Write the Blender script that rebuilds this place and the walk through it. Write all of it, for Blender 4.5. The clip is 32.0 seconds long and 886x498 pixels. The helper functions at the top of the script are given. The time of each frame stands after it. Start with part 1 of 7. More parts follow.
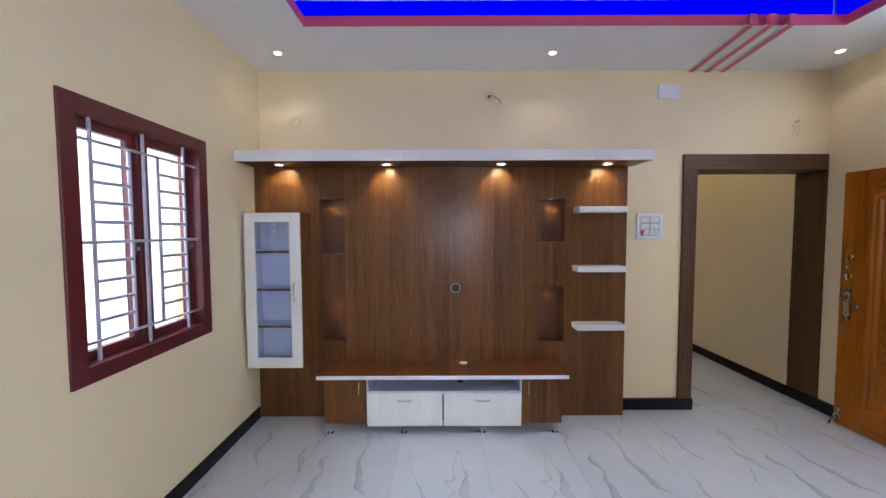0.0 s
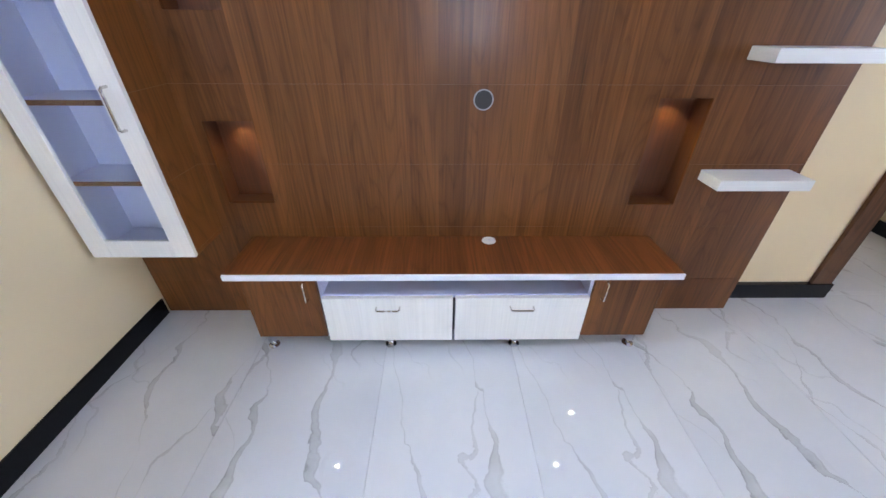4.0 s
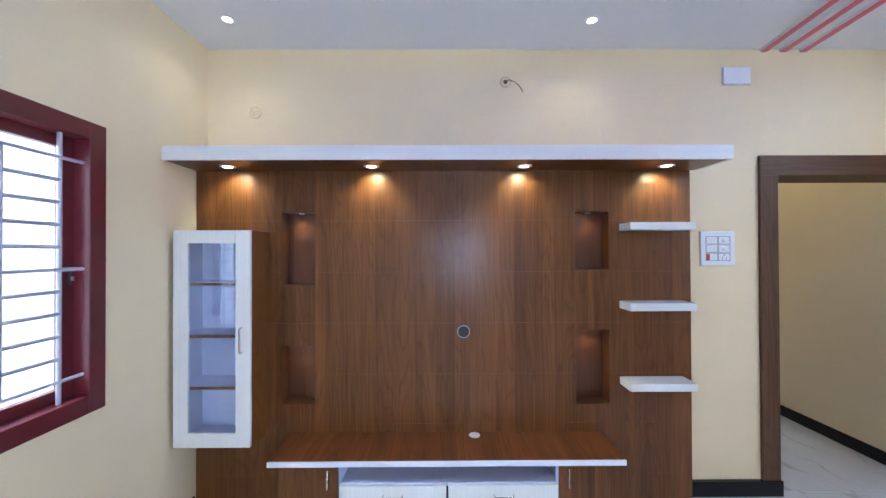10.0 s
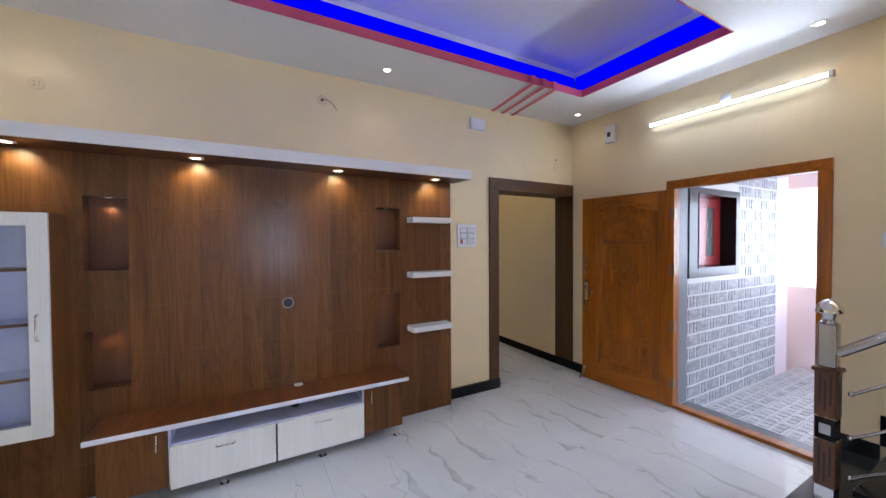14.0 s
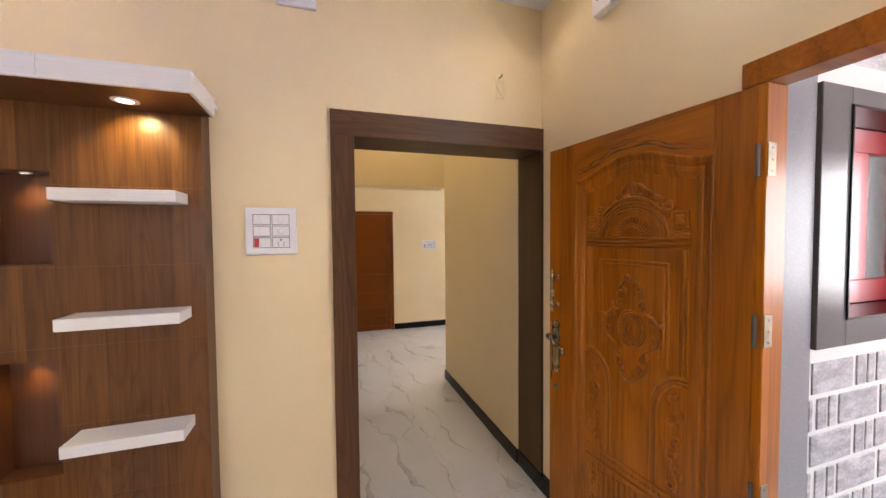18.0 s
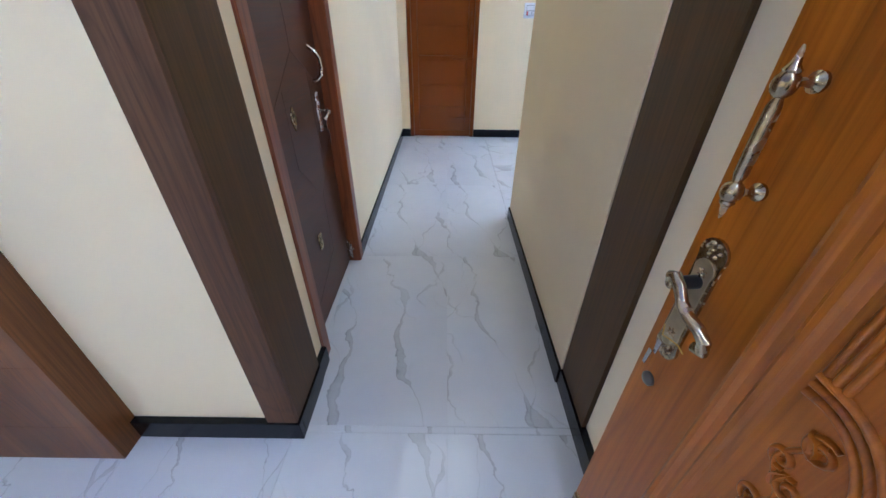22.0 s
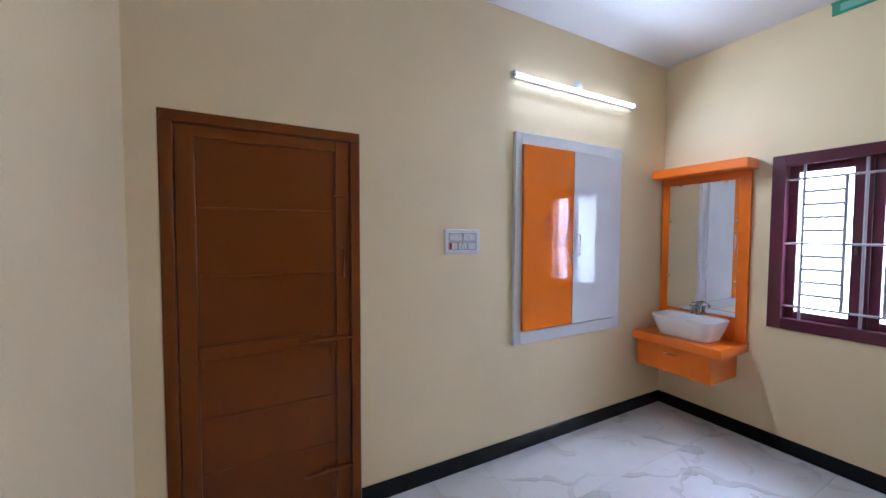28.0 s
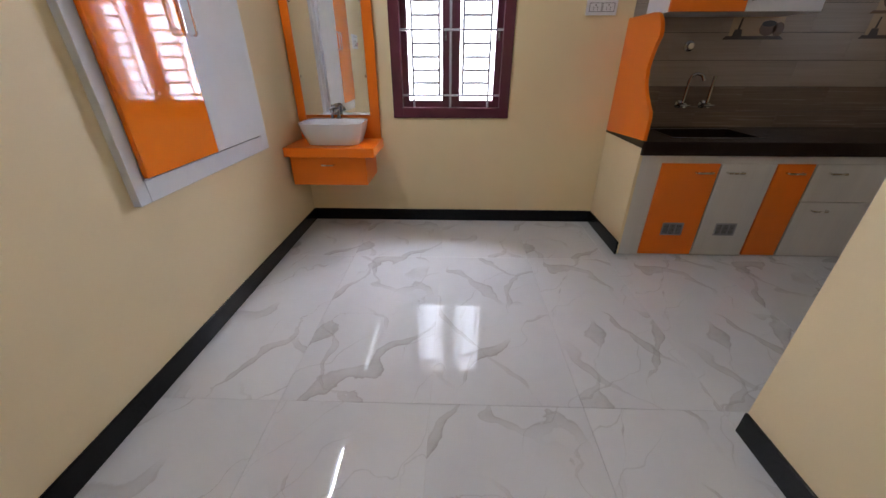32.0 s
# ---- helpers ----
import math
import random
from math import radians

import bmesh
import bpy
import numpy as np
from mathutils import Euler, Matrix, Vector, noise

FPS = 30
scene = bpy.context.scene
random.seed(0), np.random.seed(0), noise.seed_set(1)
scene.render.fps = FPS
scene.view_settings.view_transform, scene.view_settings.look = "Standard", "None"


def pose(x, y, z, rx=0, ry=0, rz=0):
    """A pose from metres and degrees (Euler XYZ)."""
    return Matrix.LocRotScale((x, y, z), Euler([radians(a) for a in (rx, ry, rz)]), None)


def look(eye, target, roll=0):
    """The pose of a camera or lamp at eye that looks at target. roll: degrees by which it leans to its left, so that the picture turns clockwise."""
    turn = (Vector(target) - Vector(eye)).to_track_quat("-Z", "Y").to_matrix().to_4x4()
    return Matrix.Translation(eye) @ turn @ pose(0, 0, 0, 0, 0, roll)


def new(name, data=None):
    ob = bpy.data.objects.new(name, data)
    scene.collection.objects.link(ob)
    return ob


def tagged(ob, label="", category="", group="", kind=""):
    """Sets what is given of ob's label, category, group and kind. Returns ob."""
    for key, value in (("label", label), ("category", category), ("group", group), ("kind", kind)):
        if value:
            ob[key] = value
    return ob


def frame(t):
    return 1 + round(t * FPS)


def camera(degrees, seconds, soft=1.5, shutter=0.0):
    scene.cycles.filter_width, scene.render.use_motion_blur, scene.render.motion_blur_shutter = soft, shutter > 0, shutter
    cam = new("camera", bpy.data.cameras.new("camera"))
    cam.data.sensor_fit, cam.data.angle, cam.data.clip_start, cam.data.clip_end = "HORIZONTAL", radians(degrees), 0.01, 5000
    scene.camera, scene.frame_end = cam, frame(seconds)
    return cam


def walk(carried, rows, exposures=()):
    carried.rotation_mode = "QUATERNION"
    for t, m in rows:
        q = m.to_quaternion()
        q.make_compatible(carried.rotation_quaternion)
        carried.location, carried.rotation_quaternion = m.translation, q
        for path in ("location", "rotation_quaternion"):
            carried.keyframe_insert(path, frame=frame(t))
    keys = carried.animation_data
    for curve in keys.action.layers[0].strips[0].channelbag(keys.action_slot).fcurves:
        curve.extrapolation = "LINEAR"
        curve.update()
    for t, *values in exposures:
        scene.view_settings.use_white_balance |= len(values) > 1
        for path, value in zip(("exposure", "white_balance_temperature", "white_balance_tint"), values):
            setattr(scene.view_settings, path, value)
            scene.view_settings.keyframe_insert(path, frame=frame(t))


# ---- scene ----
EXPOSURES = ((0.0, -0.33, 5670, 15), (2.0, -0.06, 5570, 12), (3.0, 0.24, 5470, 13), (6.0, 0.25, 5870, 16), (7.0, 0.45, 5670, 14), (8.0, 0.4, 5620, 13), (9.0, 0.45, 5170, 13), (10.0, 0.12, 5070, 12), (12.0, -0.3, 5370, 14), (13.0, -0.15, 5220, 11), (14.5, -0.5, 6120, 19), (17.0, -0.5, 6720, 21), (18.3, 0.3, 7200, 22), (19.0, 0.37, 5450, 15), (20.0, 0.3, 4770, 13), (21.0, 0.33, 4700, 13), (22.0, 0.35, 4720, 14), (23.0, 0.65, 5070, 13), (24.0, 0.6, 5020, 13), (25.0, -0.05, 4920, 17), (28.0, -0.43, 5270, 19), (29.0, -0.63, 5270, 18), (30.0, -0.76, 5470, 20), (31.0, -0.72, 5470, 20), (32.0, -0.58, 6250, 19))
SECONDS = 32.0
cam = camera(101.96, SECONDS)
PATH = [
    (0, (1.569, -3.127, 1.584), (1.571, -1.13, 1.486), -0.2),
    (0.5, (1.543, -2.885, 1.561), (1.555, -0.887, 1.472), -0.3),
    (1, (1.529, -2.674, 1.547), (1.534, -0.677, 1.437), -0.2),
    (1.5, (1.505, -2.471, 1.512), (1.514, -0.486, 1.272), -0.2),
    (2, (1.505, -2.27, 1.468), (1.518, -0.318, 1.033), -0.2),
    (2.5, (1.508, -2.035, 1.442), (1.522, -0.149, 0.776), 0.1),
    (3, (1.501, -1.794, 1.415), (1.518, -0.01, 0.51), 0.2),
    (3.5, (1.495, -1.624, 1.374), (1.519, 0.056, 0.289), 0.4),
    (5.5, (1.535, -1.678, 1.471), (1.549, 0.035, 0.439), -0.1),
    (6, (1.545, -1.717, 1.523), (1.553, 0.082, 0.649), -0.0),
    (6.5, (1.565, -1.767, 1.549), (1.553, 0.113, 0.866), -0.3),
    (7, (1.549, -1.79, 1.581), (1.553, 0.147, 1.084), -0.1),
    (7.5, (1.547, -1.812, 1.61), (1.558, 0.158, 1.263), -0.1),
    (8, (1.546, -1.835, 1.63), (1.562, 0.157, 1.448), -0.0),
    (8.5, (1.551, -1.876, 1.648), (1.568, 0.123, 1.599), -0.3),
    (9, (1.536, -1.981, 1.64), (1.552, 0.019, 1.65), -0.2),
    (9.5, (1.526, -2.129, 1.624), (1.54, -0.129, 1.637), -0.3),
    (10, (1.538, -2.373, 1.608), (1.549, -0.373, 1.623), -0.2),
    (10.5, (1.524, -2.664, 1.576), (1.533, -0.664, 1.603), -0.4),
    (11, (1.503, -2.958, 1.54), (1.522, -0.958, 1.588), -0.4),
    (11.5, (1.536, -3.207, 1.543), (1.543, -1.207, 1.578), -0.3),
    (12, (1.521, -3.329, 1.548), (1.528, -1.329, 1.555), -0.2),
    (12.5, (1.421, -3.311, 1.545), (1.555, -1.316, 1.529), -0.1),
    (13, (1.315, -3.249, 1.538), (1.732, -1.293, 1.508), -0.2),
    (13.5, (1.334, -3.167, 1.54), (2.048, -1.3, 1.508), -0.4),
    (14, (1.398, -3.077, 1.565), (2.363, -1.325, 1.524), -0.3),
    (14.5, (1.553, -2.929, 1.556), (2.716, -1.302, 1.507), -0.3),
    (16.5, (2.675, -2.383, 1.639), (3.832, -0.755, 1.539), -0.0),
    (17, (3.011, -2.247, 1.63), (4.023, -0.525, 1.535), -0.3),
    (17.5, (3.329, -2.087, 1.597), (4.151, -0.266, 1.513), -0.4),
    (18, (3.617, -1.927, 1.591), (4.234, -0.026, 1.519), -0.5),
    (18.5, (3.924, -1.796, 1.599), (4.285, 0.17, 1.535), -0.6),
    (19, (4.125, -1.604, 1.587), (4.254, 0.391, 1.524), -0.4),
    (19.5, (4.247, -1.354, 1.592), (4.278, 0.645, 1.529), -0.2),
    (20, (4.31, -1.101, 1.588), (4.306, 0.898, 1.524), -0.3),
    (20.5, (4.342, -0.99, 1.551), (4.313, 1.002, 1.372), -0.2),
    (21, (4.316, -0.903, 1.506), (4.3, 1.006, 0.91), 0.2),
    (21.5, (4.316, -0.877, 1.47), (4.302, 0.891, 0.535), 0.5),
    (22, (4.324, -0.803, 1.443), (4.318, 0.861, 0.334), 0.6),
    (22.5, (4.275, -0.538, 1.316), (4.282, 1.129, 0.21), 0.7),
    (23, (4.263, -0.287, 1.282), (4.27, 1.337, 0.115), 0.9),
    (23.5, (4.227, 0.066, 1.287), (4.227, 1.68, 0.106), 0.6),
    (24, (4.23, 0.462, 1.304), (4.22, 2.073, 0.119), -0.0),
    (24.5, (4.25, 0.843, 1.359), (4.221, 2.451, 0.169), -0.7),
    (25, (4.28, 1.001, 1.46), (4.242, 2.782, 0.55), -0.5),
    (25.5, (4.265, 0.944, 1.549), (4.222, 2.91, 1.185), -0.0),
    (27.5, (4.18, 1.944, 1.521), (4.647, 3.886, 1.425), 0.5),
    (28, (4.192, 2.249, 1.489), (5.131, 4.013, 1.406), 0.2),
    (28.5, (4.268, 2.552, 1.491), (5.706, 3.939, 1.412), 0.2),
    (29, (4.277, 2.77, 1.493), (6.14, 3.493, 1.419), 0.1),
    (29.5, (4.278, 2.909, 1.491), (6.269, 3.084, 1.424), -0.2),
    (30, (4.295, 2.95, 1.476), (6.293, 3.001, 1.414), -0.2),
    (30.5, (4.342, 2.947, 1.433), (6.339, 3.0, 1.341), -0.3),
    (31, (4.399, 2.935, 1.376), (6.368, 2.996, 1.03), -0.3),
    (31.5, (4.449, 2.937, 1.3), (6.34, 2.989, 0.649), -0.2),
    (32, (4.472, 2.928, 1.241), (6.243, 2.98, 0.312), 0.0),
]
walk(cam, [(t, look(eye, target, roll)) for t, eye, target, roll in PATH], EXPOSURES)

# ---- world, sun, lamps ----
world = bpy.data.worlds.new("sky")
scene.world = world
world.use_nodes = True
_sky = world.node_tree.nodes.new("ShaderNodeTexSky")
_sky.sky_type = "NISHITA"
_sky.sun_disc = False
_sky.sun_elevation = radians(55)
_sky.sun_rotation = radians(18)
_bg = world.node_tree.nodes["Background"]
_bg.inputs[1].default_value = 0.15
world.node_tree.links.new(_sky.outputs[0], _bg.inputs[0])


def lamp(name, kind, place, energy, colour, target=None, **more):
    data = bpy.data.lights.new(name, kind)
    data.energy, data.color = energy, colour
    for key, value in more.items():
        if key == "size":
            data.size = value
        elif key == "size_y":
            data.shape, data.size_y = "RECTANGLE", value
        elif key == "radius":
            data.shadow_soft_size = value
        elif key == "cone":
            data.spot_size, data.spot_blend = radians(value), 0.6
        elif key == "angle":
            data.angle = radians(value)
    ob = new(name, data)
    ob.matrix_world = look(place, target) if target else Matrix.Translation(place)
    return ob


# the sun stands high in the north, so the porch lies in shade
lamp("sun", "SUN", (3, 9, 12), 3.0, (1.0, 0.95, 0.88), (0, 0, 0), angle=0.5)
# daylight through the windows, the porch and the entrance
DAY = (0.84, 0.92, 1.0)
# (the open sky shines down into each window from above its head)
lamp("window_daylight", "AREA", (-1.6, -1.187, 2.6), 220, DAY, (2.5, -1.4, 0.7), size=1.2, size_y=1.2)
lamp("window_daylight", "AREA", (7.76, 2.955, 1.45), 100, DAY, (5, 3.4, 1.3), size=0.85, size_y=1.15)
lamp("window_daylight", "AREA", (9.2, 2.6, 4.2), 700, DAY, (6.2, 3.2, 0.6), size=1.6, size_y=1.2)
lamp("window_daylight", "AREA", (1.95, -5.75, 2.85), 110, DAY, (1.7, -4.2, 0.9), size=1.2, size_y=1.2)
lamp("window_daylight", "AREA", (1.95, -5.03, 1.55), 125, DAY, (0.2, -3.9, 1.4), size=1.0, size_y=1.1)
lamp("window_daylight", "AREA", (5.75, -0.93, 1.65), 4, DAY, (5.6, 4.1, 1.4), size=0.75, size_y=0.75)
lamp("porch_daylight", "AREA", (6.2, -4.95, 1.4), 55, (0.66, 0.83, 1.0), (7.4, -1.5, 0.2), size=2.4, size_y=2.2)
lamp("porch_daylight", "AREA", (8.3, -2.9, 1.6), 72, (0.76, 0.88, 1.0), (3.6, -1.6, 1.0), size=2.6, size_y=1.2)
# fill lamp in an added ceiling recess, brightens the corridor and its beam
lamp("shaft_daylight", "AREA", (4.3, 1.05, 3.29), 6.5, (1.0, 0.97, 0.74), (4.3, 1.07, 0), size=0.9, size_y=1.4)
# unseen fill lamp under the closed stairwell ceiling, added to brighten stairs and hall
lamp("stairwell_daylight", "AREA", (4.3, -3.6, 5.2), 80, DAY, (4.2, -3.5, 0), size=0.9, size_y=1.8)
WARM = (1.0, 0.90, 0.44)
for x in (0.266, 1.122, 2.041, 2.894):
    lamp("pelmet_spot", "SPOT", (x, -0.225, 2.108), 9, WARM, (x, -0.125, 1.96), radius=0.03, cone=112)
for x, z in ((0.638, 1.845), (0.647, 1.010), (2.497, 1.845), (2.482, 1.100)):
    lamp("niche_spot", "SPOT", (x, -0.055, z - 0.014), 1.7, WARM, (x, -0.05, 0), radius=0.012, cone=115)
for x, y in ((0.314, -0.311), (2.419, -0.303), (4.615, -0.316), (4.639, -2.206)):
    lamp("ceiling_spot", "SPOT", (x, y, 2.93), 3, (1.0, 0.88, 0.68), (x, y, 0), radius=0.03, cone=130)
TUBE = (0.88, 0.97, 1.0)
lamp("tube_glow", "AREA", (4.830, -1.591, 2.676), 18, TUBE, (3.6, -1.591, 2.05), size=1.2, size_y=0.02)
lamp("tube_glow", "AREA", (6.304, 4.085, 2.513), 20, TUBE, (6.304, 3.0, 1.95), size=1.2, size_y=0.02)


# ---- materials ----
def material(name, colour, rough=0.5, metal=0.0, spec=0.5, coat=0.0, coat_rough=0.05):
    m = bpy.data.materials.new(name)
    m.use_nodes = True
    b = m.node_tree.nodes["Principled BSDF"]
    b.inputs["Base Color"].default_value = (*colour, 1)
    b.inputs["Roughness"].default_value = rough
    b.inputs["Metallic"].default_value = metal
    b.inputs["Specular IOR Level"].default_value = spec
    b.inputs["Coat Weight"].default_value = coat
    b.inputs["Coat Roughness"].default_value = coat_rough
    return m


class Nodes:
    """A short hand for node trees."""

    def __init__(self, m):
        self.t = m.node_tree
        self.b = self.t.nodes["Principled BSDF"]

    def add(self, kind, **values):
        n = self.t.nodes.new(kind)
        for key, value in values.items():
            n.inputs[key.replace("_", " ")].default_value = value
        return n

    def link(self, a, b):
        self.t.links.new(a, b)

    def coords(self, scale, shift=True, steps=0):
        """Object coordinates, shifted object by object (into one of so many steps), or with shift None the place in the room."""
        mp = self.add("ShaderNodeMapping")
        mp.inputs["Scale"].default_value = scale
        if shift is None:
            self.link(self.add("ShaderNodeNewGeometry").outputs["Position"], mp.inputs["Vector"])
            return mp.outputs[0]
        c = self.add("ShaderNodeTexCoord")
        self.link(c.outputs["Object"], mp.inputs["Vector"])
        if shift:
            info = self.add("ShaderNodeObjectInfo")
            mul = self.add("ShaderNodeVectorMath")
            mul.operation = "SCALE"
            mul.inputs[0].default_value = (37.0, 23.0, 51.0)
            fac = info.outputs["Random"]
            if steps:
                fac = self.maths("FLOOR", self.maths("MULTIPLY", fac, float(steps)))
            self.link(fac, mul.inputs["Scale"])
            self.link(mul.outputs[0], mp.inputs["Location"])
        return mp.outputs[0]

    def noise(self, vector, scale, detail=4.0, rough=0.55, distort=0.0):
        n = self.add("ShaderNodeTexNoise", Scale=scale, Detail=detail, Roughness=rough, Distortion=distort)
        self.link(vector, n.inputs["Vector"])
        return n.outputs["Fac"]

    def ramp(self, fac, stops):
        r = self.add("ShaderNodeValToRGB")
        e = r.color_ramp.elements
        while len(e) < len(stops):
            e.new(0.5)
        for s, (p, c) in zip(e, stops):
            s.position, s.color = p, (*c, 1)
        self.link(fac, r.inputs[0])
        return r.outputs[0]

    def mix(self, fac, a, b, mode="MIX"):
        n = self.t.nodes.new("ShaderNodeMix")
        n.data_type, n.blend_type = "RGBA", mode
        for value, slot in ((fac, 0), (a, 6), (b, 7)):
            if isinstance(value, (int, float)):
                n.inputs[slot].default_value = value
            elif isinstance(value, tuple):
                n.inputs[slot].default_value = (*value, 1)
            else:
                self.link(value, n.inputs[slot])
        return n.outputs[2]

    def maths(self, op, a, b=0.0):
        n = self.add("ShaderNodeMath")
        n.operation = op
        for k, v in enumerate((a, b)):
            if isinstance(v, (int, float)):
                n.inputs[k].default_value = v
            else:
                self.link(v, n.inputs[k])
        return n.outputs[0]

    def bump(self, height, strength, distance=0.002):
        n = self.add("ShaderNodeBump", Strength=strength, Distance=distance)
        self.link(height, n.inputs["Height"])
        self.link(n.outputs[0], self.b.inputs["Normal"])

    def colour(self, c):
        self.link(c, self.b.inputs["Base Color"])

    def rough(self, r):
        self.link(r, self.b.inputs["Roughness"])


def painted(name, colour, rough=0.55, blotch=0.06, grain=140, relief=0.12):
    """Wall paint: faint roller grain and slow blotches."""
    m = material(name, colour, rough)
    n = Nodes(m)
    v = n.coords((1, 1, 1), False)
    slow = n.noise(v, 1.1, 3)
    lo = tuple(c * (1 - blotch) for c in colour)
    hi = tuple(min(1, c * (1 + blotch * 0.5)) for c in colour)
    base = n.ramp(slow, [(0.3, lo), (0.7, hi)])
    fine = n.noise(v, grain, 3)
    n.colour(n.mix(0.05, base, n.ramp(fine, [(0.3, lo), (0.7, hi)]), "MULTIPLY"))
    n.bump(fine, relief, 0.001)
    n.rough(n.maths("ADD", n.maths("MULTIPLY", slow, 0.12), rough - 0.06))
    return m


def wooden(name, dark, light, axis="z", rough=0.35, spread=1.0, coat=0.0, plank=0.0, bumpy=0.15, contrast=0.5, fixed=False, streaky=0.38, rings=0, ring_depth=0.35, coat_rough=0.12):
    """Wood grain along one axis; plank: width of the strips in metres; rings: density of the flame figure."""
    m = material(name, light, rough, coat=coat, coat_rough=coat_rough)
    n = Nodes(m)
    shift = None if fixed else True
    lot = None
    if plank:
        w = n.add("ShaderNodeTexWhiteNoise")
        w.noise_dimensions = "1D"
        sep = n.add("ShaderNodeSeparateXYZ")
        n.link(n.coords((1, 1, 1), None if fixed else False), sep.inputs[0])
        side = sep.outputs[1] if axis == "x" else sep.outputs[0]
        n.link(n.maths("FLOOR", n.maths("DIVIDE", side, plank)), w.inputs["W"])
        lot = w.outputs["Value"]

    def grain(across, along, scale, detail, rough_, distort):
        k = {"x": (along, across, across), "y": (across, along, across), "z": (across, across, along)}[axis]
        v = n.coords(tuple(q * spread for q in k), shift)
        if lot:
            add = n.add("ShaderNodeVectorMath")
            add.operation = "ADD"
            n.link(v, add.inputs[0])
            jump = n.add("ShaderNodeCombineXYZ")
            for slot in range(3):
                n.link(n.maths("MULTIPLY", lot, 19.0 + 7 * slot), jump.inputs[slot])
            n.link(jump.outputs[0], add.inputs[1])
            v = add.outputs[0]
        return n.noise(v, scale, detail, rough_, distort)

    broad = grain(7, 0.35, 1.0, 3, 0.5, 0.6)
    fine = grain(75, 1.6, 1.6, 4, 0.62, 0.3)
    base = n.ramp(broad, [(0.5 - contrast * 0.4, dark), (0.5 + contrast * 0.4, light)])
    streak = n.ramp(fine, [(0.35, tuple(q * 0.55 for q in dark)), (0.62, light)])
    c = n.mix(streaky, base, streak)
    if rings:
        figure = grain(5.5, 0.55, 1.0, 1.6, 0.4, 0.35)
        turn = n.maths("ADD", n.maths("MULTIPLY", figure, float(rings) * 2), n.maths("MULTIPLY", fine, 0.45))
        low = (1 - ring_depth, 1 - ring_depth * 1.08, 1 - ring_depth * 1.15)
        ring = n.ramp(n.maths("FRACT", turn), [(0.0, low), (0.16, (0.97, 0.97, 0.97)), (0.5, (1.08, 1.07, 1.05)), (0.9, (1.0, 1.0, 1.0)), (1.0, low)])
        c = n.mix(1.0, c, ring, "MULTIPLY")
    if plank:
        shade = n.ramp(lot, [(0.0, (0.84, 0.83, 0.82)), (1.0, (1.12, 1.11, 1.09))])
        c = n.mix(1.0, c, shade, "MULTIPLY")
    n.colour(c)
    n.bump(fine, bumpy, 0.0006)
    n.rough(n.maths("ADD", n.maths("MULTIPLY", fine, 0.15), rough - 0.07))
    return m


def glossy(name, colour, rough=0.12, coat=0.6, wave=0.0):
    """Enamel, acrylic or laminate with a clear top and a slightly wavy face."""
    m = material(name, colour, rough, coat=coat, coat_rough=0.03)
    n = Nodes(m)
    v = n.coords((1, 1, 1))
    slow = n.noise(v, 2.5, 3)
    n.colour(n.ramp(slow, [(0.3, tuple(c * 0.94 for c in colour)), (0.7, tuple(min(1, c * 1.03) for c in colour))]))
    if wave:
        h = n.noise(v, 9.0, 1)
        n.bump(h, wave, 0.002)
        for link in n.b.inputs["Normal"].links:
            n.link(link.from_socket, n.b.inputs["Coat Normal"])
    return m


